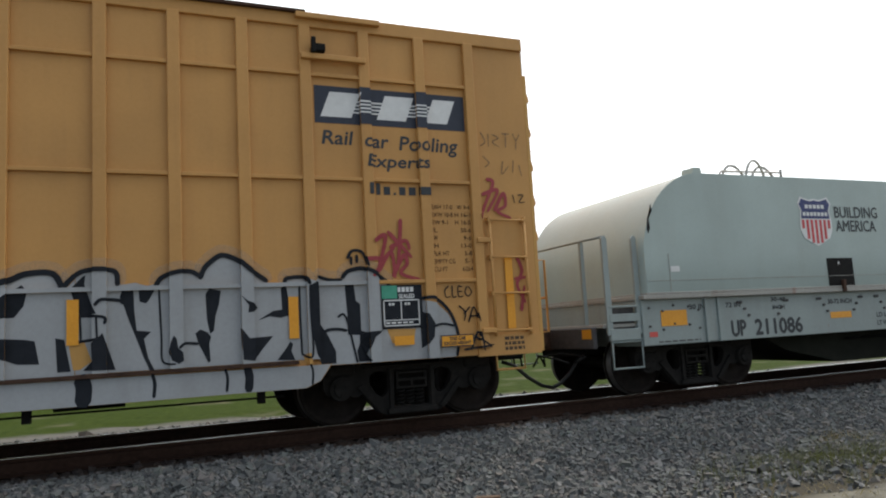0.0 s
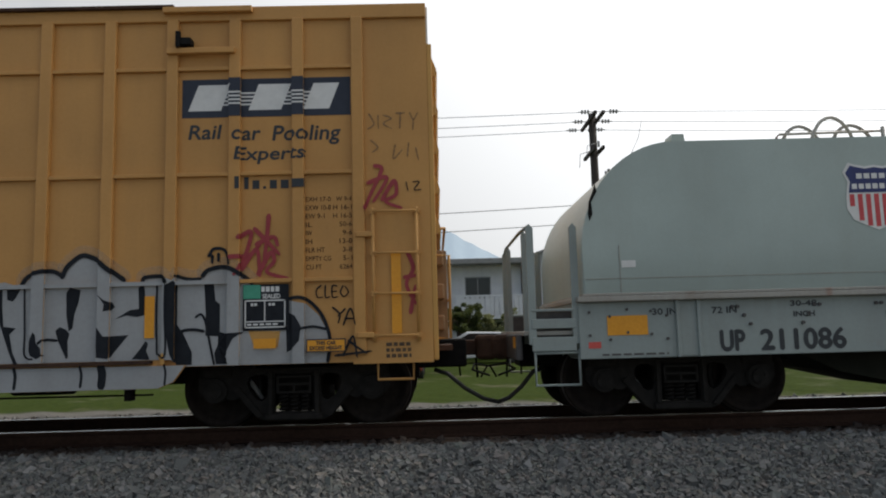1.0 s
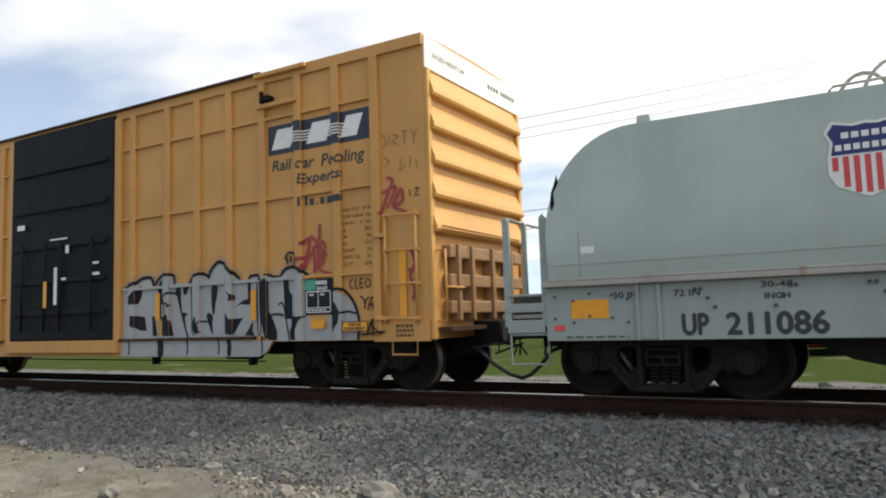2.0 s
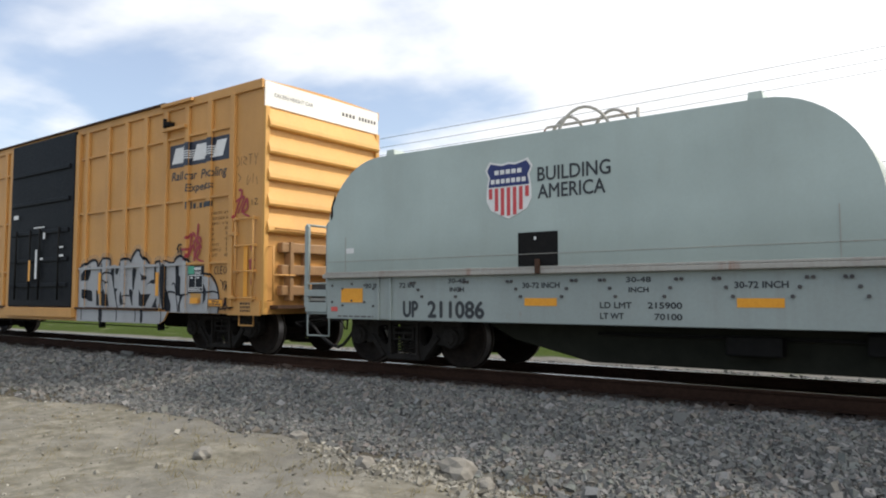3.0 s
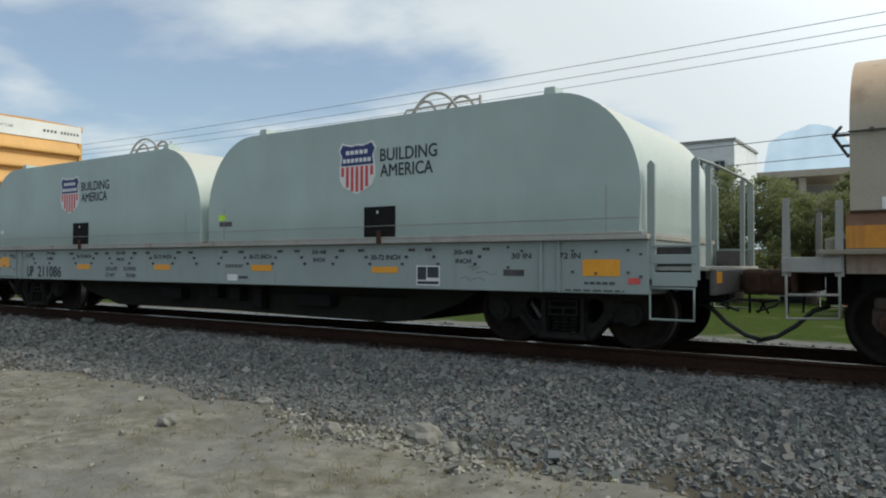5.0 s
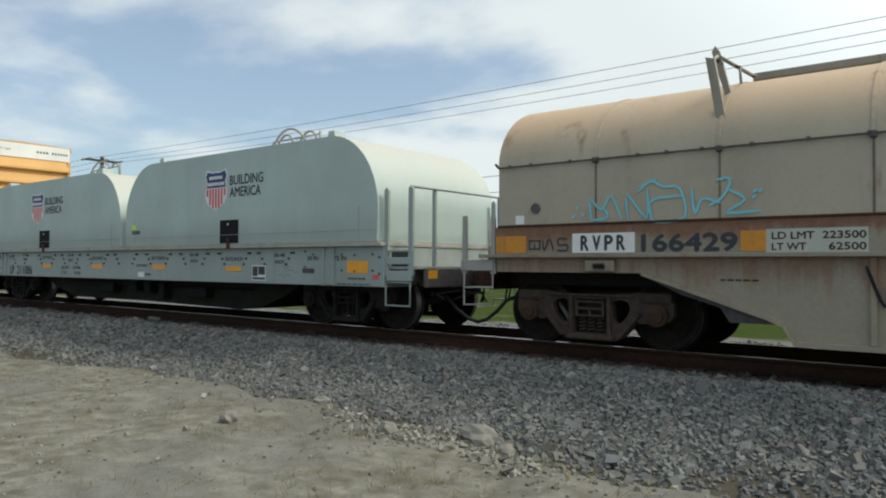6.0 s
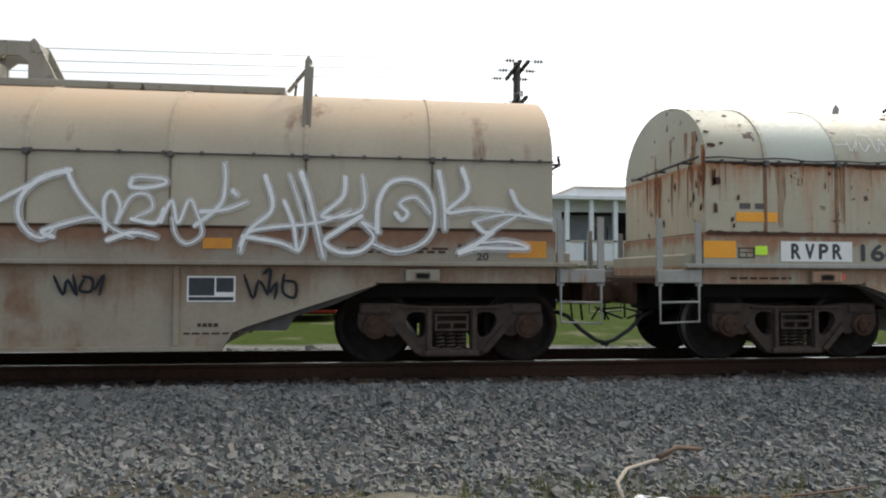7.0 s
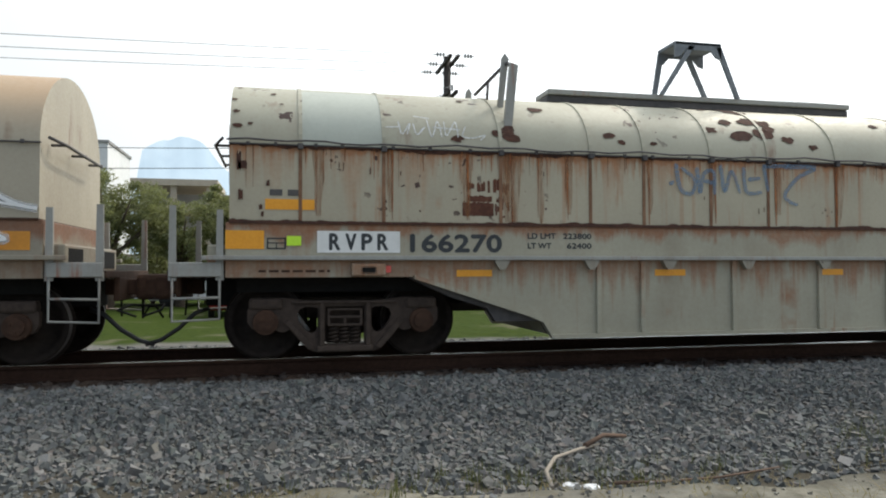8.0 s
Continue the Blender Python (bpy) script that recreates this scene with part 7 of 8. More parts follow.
    for name, mat, rows, y0 in (("rust_wash", RUST_WASH, wash, -1.3205), ("rust_streak", RUST_RUN, runs, -1.3245)):
        bm = B()
        for i, (x, w, ln) in enumerate(rows):
            if not 39.36 < x < 52.2:
                continue
            y = y0 - 0.00003 * i
            prev = None
            for k, f2 in enumerate((0.0, 0.12, 0.45, 0.8, 1.0)):
                ww = w * (1.25, 1.0, 0.9, 0.75, 0.4)[k] * rng.uniform(0.8, 1.2) / 2
                m = x + rng.gauss(0, w * 0.06)
                z = 2.48 - ln * f2
                cur = (bm.verts.new((m - ww, y, z)), bm.verts.new((m + ww, y, z)))
                if prev:
                    bm.faces.new((prev[0], prev[1], cur[1], cur[0]))
                prev = cur
        tagged(part(name, bm, mat, car), "orange-brown rust running down the wall", kind="stuff")
    # dark flaking rust under the eave, along the skirt and on the end post
    bm = B()
    for x0, x1, zt, depth, y in ((39.28, 52.36, 2.482, 0.024, -1.3255), (39.28, 52.36, 1.66, 0.014, -1.3265)):
        n = int((x1 - x0) / 0.045)
        low, d = [], depth
        for i in range(n + 1):
            d = max(0.006, min(depth * 2.2, d + rng.gauss(0, depth * 0.35) + (depth - d) * 0.2))
            low.append(d)
        for i in range(n):
            xa, xb = x0 + (x1 - x0) * i / n, x0 + (x1 - x0) * (i + 1) / n
            if zt > 2:
                zs = (zt, zt, zt - low[i + 1], zt - low[i])
            else:
                zs = (1.61 + low[i] * 1.2, 1.61 + low[i + 1] * 1.2, 1.585, 1.585)
            yy = y if zt > 2 else -1.347
            bm.faces.new([bm.verts.new((p, yy, q)) for p, q in zip((xa, xb, xb, xa), zs)])
    tagged(part("rust_edge", bm, RUST_HOLE, car), "dark flaking rust along the seams", kind="stuff")
    bm = B()
    for x, z, w, h in ((39.42, 2.25, 0.10, 0.09), (39.38, 2.30, 0.05, 0.2), (39.40, 1.92, 0.05, 0.12), (39.70, 2.05, 0.03, 0.07), (39.62, 1.78, 0.04, 0.06), (39.64, 1.70, 0.03, 0.06), (41.05, 1.78, 0.018, 0.03), (41.45, 1.76, 0.014, 0.03),
                       (40.50, 2.28, 0.010, 0.07), (40.55, 2.27, 0.012, 0.09), (40.86, 2.22, 0.012, 0.08), (41.22, 2.20, 0.014, 0.05), (46.0, 1.83, 0.010, 0.08), (46.08, 1.85, 0.010, 0.07), (45.2, 1.98, 0.012, 0.05), (43.0, 2.24, 0.012, 0.06)):
        ragged(x - w / 2, x + w / 2, z - h / 2, z + h / 2, -1.3275, h * 0.25, 5)
    parts("rust_fleck", bm, RUST_HOLE, car, "dark rust fleck")
    bm = B()
    n = 60
    tube(bm, [(39.25 + 13.1 * i / n, -1.375, 2.525 + 0.012 * math.sin(i * 1.7) + 0.01 * math.sin(i * 0.6)) for i in range(n + 1)], 0.011, 6)
    part("lashing_rod", bm, LUG_DARK, car, "thin bent rod along the eave")
    bm = B()
    bm.faces.new([bm.verts.new((x, -1.3218, z)) for x, z in ((42.46, 2.48), (42.72, 2.48), (42.70, 2.1), (42.66, 1.64), (42.50, 1.64), (42.48, 2.1))])
    part("guide_rust", bm, RUST_WASH, car, "rust washed down below the guide")
    # rusted-through spots on the vault
    spots = ((43.02, 0.98, 0.075), (43.9, 1.27, 0.06), (46.0, 0.60, 0.13), (46.12, 0.72, 0.09), (45.39, 1.18, 0.07), (45.67, 1.06, 0.085), (45.81, 1.23, 0.12), (46.05, 1.03, 0.11), (46.27, 1.05, 0.08), (46.18, 1.2, 0.12), (46.3, 1.14, 0.07),
             (46.51, 1.25, 0.07), (46.88, 1.29, 0.06), (45.75, 0.5, 0.05), (45.96, 0.71, 0.055), (45.6, 0.62, 0.05), (42.42, 1.28, 0.055), (41.91, 1.31, 0.06), (42.05, 0.84, 0.035), (47.2, 0.83, 0.05), (48.1, 1.0, 0.06), (44.06, 1.3, 0.045),
             (44.5, 1.3, 0.04), (39.34, 1.2, 0.06), (39.32, 1.05, 0.05), (39.36, 1.29, 0.07), (39.75, 0.9, 0.05), (39.5, 1.28, 0.04), (39.85, 1.1, 0.03), (39.36, 0.7, 0.05), (42.57, 1.26, 0.08), (42.58, 1.30, 0.09))
    for x, y, r in spots:
        r *= 1.4 if x > 40.5 else 0.8
        bm = B()
        a0 = math.acos(min(1, y / 1.325))
        n = 13
        ring = []
        for k in range(n):
            a = k * math.tau / n
            q = r * rng.uniform(0.6, 1.15)
            th = max(0.02, a0 + q * math.sin(a) * 0.75 / 1.15)
            ring.append(bm.verts.new((x + q * math.cos(a), -1.331 * math.cos(th), 2.494 + 0.914 * math.sin(th))))
        bm.faces.new(ring)
        bmesh.ops.triangulate(bm, faces=bm.faces[:])
        part("rust_hole", bm, RUST_HOLE, car, "dark rusted-through spot")
    # rust holes on the end sheet and brackets under the sill flange
    for k in range(22):
        y, z, r = -1.2 + 1.5 * rng.random() ** 2.4, rng.uniform(1.75, 3.0), rng.uniform(0.012, 0.04)
        if (y / 1.325) ** 2 + (max(0, z - 2.49) / 0.91) ** 2 > 0.85:
            continue
        bm = B()
        bm.faces.new([bm.verts.new((39.274, y + r * 0.8 * math.cos(a * math.tau / 11) * rng.uniform(0.5, 1.3), z + r * 1.7 * math.sin(a * math.tau / 11) * rng.uniform(0.5, 1.3))) for a in range(11)])
        part("rust_hole", bm, RUST_HOLE, car, "dark rusted-through spot")
    bm = B()
    for k in range(26):
        y = -1.26 + 2.2 * rng.random() ** 2.2
        top = 2.49 + 0.8 * math.sqrt(max(0.0, 1 - (y / 1.325) ** 2)) * rng.uniform(0.1, 0.9) if k % 2 else 2.46
        ln, w = rng.uniform(0.3, 0.8), rng.uniform(0.015, 0.07)
        xx = 39.2765 - 0.0002 * k
        bm.faces.new([bm.verts.new((xx, y + p, q)) for p, q in ((-w, top), (w, top), (w * 0.8, top - ln * 0.6), (w * 0.2, top - ln), (-w * 0.3, top - ln * 0.95), (-w * 0.7, top - ln * 0.5))])
    tagged(part("rust_wash", bm, RUST_RUN, car), "rust running down the end sheet", kind="stuff")
    for x in (42.45, 43.61, 44.67, 45.80, 46.96, 48.1):
        bm = B()
        prism(bm, [(x - 0.10, 1.176), (x + 0.10, 1.176), (x + 0.06, 1.10), (x + 0.03, 1.06), (x - 0.03, 1.06), (x - 0.06, 1.10)], "y", -1.385, -1.30)
        part("stake_bracket", bm, LUG_STEEL, car)
    return car


CARS = [build_boxcar(), build_up_car(), build_coil_tan(), build_coil_rusty()]
coupler(CARS[0], BX1 + 0.1, 1, 0.70)
coupler(CARS[0], BX0 - 0.1, -1)


# ---- beyond the track ----
def lone(name, label, category, group="", at=(0, 0, 0)):
    e = new(name)
    e.empty_display_size = 0.3
    e.location = at
    return tagged(e, label, category, group)


STUCCO = simple("white_stucco", (0.60, 0.61, 0.62), (0.74, 0.75, 0.75), 3, 0.9)
STUCCO_GREY = simple("pale_grey_plaster", (0.36, 0.38, 0.40), (0.50, 0.52, 0.54), 2, 0.9)
STUCCO_TAN = simple("tan_plaster", (0.36, 0.31, 0.24), (0.50, 0.44, 0.36), 2, 0.9)
CONCRETE = simple("grey_concrete", (0.20, 0.20, 0.20), (0.33, 0.33, 0.32), 3, 0.9)
TILE_RED = simple("red_painted_band", (0.26, 0.05, 0.04), (0.33, 0.08, 0.06), 5, 0.8)
GLASS_DARK, _gt, _gb = nodes("dark_window_glass", 0.08)
_gb.inputs["Base Color"].default_value = (0.012, 0.016, 0.02, 1)
BARK = simple("grey_brown_bark", (0.05, 0.038, 0.028), (0.12, 0.09, 0.065), 10, 0.95, 0, 0.8)


def leafy(name, a, c):
    m, t, b = nodes(name, 0.65)
    g = t.nodes.new("ShaderNodeNewGeometry")
    col = mixed(t, g.outputs["Random Per Island"], a, c)
    link(t, col, b.inputs["Base Color"])
    thin = t.nodes.new("ShaderNodeBsdfTranslucent")
    link(t, mixed(t, 0.35, col, (0.25, 0.27, 0.06)), thin.inputs["Color"])
    mix = t.nodes.new("ShaderNodeMixShader")
    mix.inputs[0].default_value = 0.52
    link(t, b.outputs[0], mix.inputs[1])
    link(t, thin.outputs[0], mix.inputs[2])
    link(t, mix.outputs[0], t.nodes["Material Output"].inputs["Surface"])
    return m


LEAF = leafy("olive_green_leaves", (0.095, 0.115, 0.05), (0.26, 0.27, 0.13))
LEAF_DARK = leafy("dark_green_leaves", (0.02, 0.04, 0.012), (0.07, 0.095, 0.03))
PALM_GREEN = leafy("palm_green", (0.035, 0.075, 0.016), (0.085, 0.14, 0.035))


def wall_with_holes(x0, x1, z0, z1, y0, y1, holes):
    """A wall from pieces round its openings (x0, x1, z0, z1)."""
    bm = B()
    xs = sorted({x0, x1, *[h[0] for h in holes], *[h[1] for h in holes]})
    zs = sorted({z0, z1, *[h[2] for h in holes], *[h[3] for h in holes]})
    for xa, xb in zip(xs, xs[1:]):
        for za, zb in zip(zs, zs[1:]):
            mx, mz = (xa + xb) / 2, (za + zb) / 2
            if not any(h[0] < mx < h[1] and h[2] < mz < h[3] for h in holes):
                box(bm, xa, xb, y0, y1, za, zb)
    bmesh.ops.remove_doubles(bm, verts=bm.verts, dist=0.0005)
    inner = [f for f in bm.faces if any(g is not f and set(g.verts) == set(f.verts) for g in f.verts[0].link_faces)]
    bmesh.ops.delete(bm, geom=inner, context="FACES_ONLY")
    return bm


def window(house, x0, x1, z0, z1, y, frame_mat):
    bm = B()
    w = 0.06
    for a, b, c, d in ((x0, x1, z0, z0 + w), (x0, x1, z1 - w, z1), (x0, x0 + w, z0 + w, z1 - w), (x1 - w, x1, z0 + w, z1 - w), ((x0 + x1) / 2 - 0.025, (x0 + x1) / 2 + 0.025, z0 + w, z1 - w)):
        box(bm, a, b, y + 0.02, y + 0.08, c, d)
    win = part("window", bm, frame_mat, house)
    bm = B()
    box(bm, x0 + w, x1 - w, y + 0.04, y + 0.06, z0 + w, z1 - w)
    part("pane", bm, GLASS_DARK, win, "dark window pane")
    bm = B()
    box(bm, x0 - 0.08, x1 + 0.08, y - 0.10, y + 0.05, z0 - 0.09, z0)
    part("sill", bm, frame_mat, win)


G0 = -0.43
FY = 32.0


def shell(house, x0, x1, z1, depth, holes, mat, y=FY):
    part("wall", wall_with_holes(x0, x1, G0, z1, y, y + 0.25, holes), mat, house, "front wall")
    for a, b in ((x0, x0 + 0.25), (x1 - 0.25, x1)):
        bm = B()
        box(bm, a, b, y + 0.25, y + depth, G0, z1)
        part("side_wall", bm, mat, house)
    bm = B()
    box(bm, x0, x1, y + depth, y + depth + 0.25, G0, z1)
    part("back_wall", bm, mat, house)


def build_houses():
    # white flat-roofed house with a balcony
    h = lone("house", "white two-storey house with flat roof and slotted balcony", "house", "houses behind the track")
    holes = [(1.75, 3.25, 3.05, 4.2), (1.2, 2.4, G0, 1.7), (3.2, 4.4, 0.3, 1.6)]
    shell(h, 0.5, 5.0, 4.85, 8, holes, STUCCO)
    window(h, 1.75, 3.25, 3.05, 4.2, FY, CONCRETE)
    window(h, 3.2, 4.4, 0.3, 1.6, FY, CONCRETE)
    bm = B()
    box(bm, 1.2, 2.4, FY + 0.1, FY + 0.16, G0, 1.7)
    part("door", bm, GLASS_DARK, h, "dark entrance")
    bm = B()
    box(bm, 0.2, 5.1, FY - 1.3, FY + 8.4, 4.85, 5.15, 0.03)
    part("roof", bm, CONCRETE, h, "grey concrete roof slab")
    bm = B()
    box(bm, 0.5, 5.0, FY - 1.2, FY, 1.75, 1.95)
    part("balcony_slab", bm, STUCCO, h)
    for i in range(15):
        bm = B()
        x = 1.2 + i * 0.27
        box(bm, x, x + (0.19 if i % 3 else 0.24), FY - 1.2, FY - 1.1, 1.95, 3.0)
        part("baluster", bm, STUCCO, h)
    bm = B()
    box(bm, 1.1, 5.0, FY - 1.22, FY - 1.08, 3.0, 3.1)
    part("handrail", bm, STUCCO, h)
    # tan house with roof tank and dish
    h = lone("house", "tan plastered house with a dark porch and roof dish", "house", "houses behind the track")
    holes = [(-1.5, -0.1, 1.6, 4.6), (-3.4, -2.2, 2.6, 3.9)]
    shell(h, -3.9, 0.42, 4.9, 8, holes, STUCCO_TAN)
    bm = B()
    box(bm, -1.5, -0.1, FY + 1.2, FY + 1.3, 1.6, 4.6)
    part("porch_back", bm, GLASS_DARK, h)
    window(h, -3.4, -2.2, 2.6, 3.9, FY, CONCRETE)
    bm = B()
    box(bm, -4.1, 0.45, FY - 0.8, FY + 8.3, 4.9, 5.15, 0.03)
    part("roof", bm, STUCCO_TAN, h)
    bm = B()
    box(bm, -1.9, -0.2, FY + 0.8, FY + 3, 5.15, 5.85, 0.03)
    part("roof_room", bm, STUCCO, h)
    bm = B()
    box(bm, 0.12, 0.36, FY - 0.75, FY - 0.5, G0, 4.9)
    part("pillar", bm, STUCCO, h)
    bm = B()
    rings = []
    for k in range(5):
        r = 0.08 + 0.10 * k
        rings.append([bm.verts.new((0.05 + r * 0.8 * math.cos(a * math.tau / 16), FY + 0.9 - 0.25 * (r / 0.5) ** 2, 6.05 + r * math.sin(a * math.tau / 16))) for a in range(16)])
    for a, b in zip(rings, rings[1:]):
        for k in range(16):
            bm.faces.new((a[k], a[(k + 1) % 16], b[(k + 1) % 16], b[k]))
    bm.faces.new(rings[0])
    tube(bm, [(0.05, FY + 0.92, 6.05), (0.05, FY + 1.0, 5.15)], 0.04, 6)
    part("satellite_dish", bm, STUCCO_GREY, h, "grey satellite dish")
    # gabled grey house
    h = lone("house", "pale grey gabled house with a red band and one window", "house", "houses behind the track")
    gx0, gx1, gy = 5.12, 10.0, FY - 0.5
    bm = wall_with_holes(gx0, gx1, G0, 5.1, gy, gy + 0.25, [(6.75, 7.75, 3.2, 4.4), (6.7, 7.4, G0, 1.7)])
    part("wall", bm, STUCCO_GREY, h, "front wall")
    bm = B()
    prism(bm, [(gx0, 5.1), (gx1, 5.1), ((gx0 + gx1) / 2, 5.9)], "y", gy, gy + 0.25)
    part("gable", bm, STUCCO_GREY, h)
    for a, b in ((gx0, gx0 + 0.25), (gx1 - 0.25, gx1)):
        bm = B()
        box(bm, a, b, gy + 0.25, gy + 8, G0, 5.1)
        part("side_wall", bm, STUCCO_GREY, h)
    window(h, 6.75, 7.75, 3.2, 4.4, gy, STUCCO)
    bm = B()
    box(bm, 6.7, 7.4, gy + 0.1, gy + 0.15, G0, 1.7)
    part("door", bm, GLASS_DARK, h)
    mid = (gx0 + gx1) / 2
    for s in (-1, 1):
        bm = B()
        e = gx0 - 0.35 if s < 0 else gx1 + 0.35
        prism(bm, [(mid, 5.92), (e, 4.98), (e, 5.10), (mid, 6.06)], "y", gy - 0.4, gy + 8.4)
        part("roof", bm, CONCRETE, h, "grey sheet roof")
    bm = B()
    box(bm, gx0 + 0.05, gx1 - 0.05, gy - 0.9, gy, 2.15, 2.4, 0.02)
    part("canopy", bm, TILE_RED, h, "faded red canopy band")
    # white house with a deep porch
    h = lone("house", "white modern house with a deep porch and panelled railing", "house", "houses behind the track")
    x0, x1 = 11.0, 19.0
    shell(h, x0, x1, 5.6, 9, [(12.3, 16.6, 1.9, 4.9), (17.2, 18.2, 3.0, 4.6), (13.0, 14.0, G0, 1.4)], STUCCO)
    bm = B()
    box(bm, 12.3, 16.6, FY + 2.2, FY + 2.3, 1.9, 4.9)
    part("porch_back", bm, STUCCO_GREY, h)
    bm = B()
    box(bm, 15.0, 15.9, FY + 2.1, FY + 2.2, 2.0, 4.2)
    part("porch_door", bm, GLASS_DARK, h)
    window(h, 17.2, 18.2, 3.0, 4.6, FY, CONCRETE)
    bm = B()
    box(bm, 13.0, 14.0, FY + 0.1, FY + 0.15, G0, 1.4)
    part("door", bm, GLASS_DARK, h)
    bm = B()
    box(bm, x0 - 0.4, x1 + 0.3, FY - 1.4, FY + 9.2, 5.5, 5.75, 0.03)
    part("roof", bm, STUCCO, h, "white roof slab")
    bm = B()
    box(bm, 13.0, 18.0, FY - 0.5, FY + 7, 5.75, 6.25)
    part("roof_parapet", bm, STUCCO, h)
    bm = B()
    box(bm, 12.9, 18.1, FY - 0.6, FY + 7.1, 6.25, 6.36)
    part("parapet_cap", bm, STUCCO_TAN, h)
    for x in (12.3, 13.75, 15.2, 16.5):
        bm = B()
        box(bm, x - 0.12, x + 0.12, FY - 1.2, FY - 0.96, 1.9, 5.5)
        part("column", bm, STUCCO, h)
    for i in range(4):
        bm = B()
        box(bm, 12.42 + i * 1.45 * 0.72, 12.42 + i * 1.45 * 0.72 + 0.86, FY - 1.15, FY - 1.08, 1.95, 3.05)
        part("railing_panel", bm, STUCCO, h)
    bm = B()
    for z in (1.88, 3.06):
        box(bm, 12.2, 16.7, FY - 1.2, FY - 1.04, z, z + 0.1)
    box(bm, 12.2, 16.7, FY - 1.2, FY, 1.7, 1.88)
    part("railing_frame", bm, STUCCO_TAN, h)
    # taller concrete frame and white block behind the trees
    h = lone("building", "unfinished concrete-frame building behind the trees", "building", "", )
    y = 44.0
    for x in (-9.6, -7.6, -5.2):
        bm = B()
        box(bm, x, x + 0.4, y, y + 0.4, G0, 7.2)
        part("column", bm, STUCCO_TAN, h)
    for z in (3.0, 5.2, 7.0):
        bm = B()
        box(bm, -10.2, -4.4, y - 0.3, y + 7, z, z + 0.45)
        part("floor_slab", bm, STUCCO_TAN, h)
    bm = B()
    box(bm, -10, -4.6, y + 5, y + 5.2, G0, 6.9)
    part("back_wall", bm, STUCCO_GREY, h)
    h = lone("building", "tall white block standing behind the trees", "building")
    part("wall", wall_with_holes(-16.5, -12.15, G0, 10.2, 46, 46.3, [(-13.6, -12.8, 7.6, 8.8), (-15.4, -14.4, 7.6, 8.8), (-13.6, -12.8, 4.2, 5.4)]), STUCCO, h)
    for a, b in ((-16.5, -16.25), (-12.4, -12.15)):
        bm = B()
        box(bm, a, b, 46.3, 54, G0, 10.2)
        part("side_wall", bm, STUCCO, h)
    bm = B()
    box(bm, -16.6, -12.05, 45.9, 54.1, 10.2, 10.4)
    part("roof", bm, CONCRETE, h)
    for x, z in ((-13.6, 7.6), (-15.4, 7.6), (-13.6, 4.2)):
        window(h, x, x + (0.8 if x > -14 else 1.0), z, z + 1.2, 46, CONCRETE)


build_houses()


def leaf_cloud(bm, rng, centre, radii, count, size):
    for _ in range(count):
        d = Vector((rng.gauss(0, 1), rng.gauss(0, 1), rng.gauss(0, 1))).normalized() * (rng.random() ** 0.45)
        p = Vector(centre) + Vector((d.x * radii[0], d.y * radii[1], d.z * radii[2]))
        n = Vector((rng.gauss(0, 1), rng.gauss(0, 1), rng.gauss(0, 1))).normalized()
        u = n.orthogonal().normalized()
        w = n.cross(u)
        s = size * rng.uniform(0.6, 1.5)
        bm.faces.new([bm.verts.new(p + q) for q in (-u * s, w * s * 0.45, u * s, -w * s * 0.45)])


def tree(x, y, height, spread, seed, mat, label, density=1.0, leaf=0.07, name="tree"):
    rng = random.Random(seed)
    t = lone(name, label, name, "trees and bushes behind the track", (x, y, G0))
    bm = B()
    tips = []
    trunk_h = height * 0.32
    tube(bm, [(0, 0, -0.1), (0.05, 0.02, trunk_h * 0.5), (0.0, 0.05, trunk_h), (0.1, 0, trunk_h * 1.5)], 0.045 * height, 8, 0.02 * height)
    for i in range(9):
        a = i * 2.4 + rng.uniform(-0.4, 0.4)
        r = spread * rng.uniform(0.45, 1.0)
        z = height * rng.uniform(0.45, 0.95)
        tip = Vector((r * math.cos(a), r * math.sin(a), z))
        mid = Vector((tip.x * 0.4, tip.y * 0.4, (trunk_h + z) / 2))
        tube(bm, [(0, 0.03, trunk_h * rng.uniform(0.8, 1.3)), mid, tip], 0.018 * height, 6, 0.005 * height)
        tips += [tip, (tip + mid) / 2]
    part("trunk", bm, BARK, t, "forked trunk and limbs")
    bm = B()
    for tip in tips:
        for _ in range(4):
            c = tip + Vector((rng.gauss(0, 0.28), rng.gauss(0, 0.28), rng.gauss(0, 0.2))) * spread
            c.z = max(c.z, height * 0.2)
            r = spread * rng.uniform(0.14, 0.32)
            leaf_cloud(bm, rng, c, (r, r, r * 0.75), int(150 * density), leaf)
    part("crown", bm, mat, t, "loose leafy crown")
    return t


tree(-6.3, 19.5, 5.0, 1.9, 3, LEAF, "bushy olive-green tree with drooping twigs", 2.0, 0.052)
tree(-3.9, 20.5, 4.8, 2.1, 4, LEAF, "bushy olive-green tree with drooping twigs", 2.0, 0.052)
tree(-2.1, 20.8, 4.5, 1.0, 5, LEAF, "small olive-green tree beside a house", 1.1)
tree(-9.0, 21.0, 4.4, 1.8, 9, LEAF, "bushy olive-green tree with drooping twigs", 1.9, 0.052)
tree(1.3, 27.0, 3.2, 0.9, 6, LEAF_DARK, "small garden shrub before the white house", 0.8)
for hx, hs in ((-7.6, 31), (-5.4, 32), (-3.2, 33)):
    tree(hx, 23.5, 2.3, 1.5, hs, LEAF, "low olive-green bush under the trees", 1.0, 0.08, "bush")
tree(3.4, 28.0, 2.3, 1.0, 7, LEAF, "low yellow-green garden bush", 0.8, 0.07, "bush")


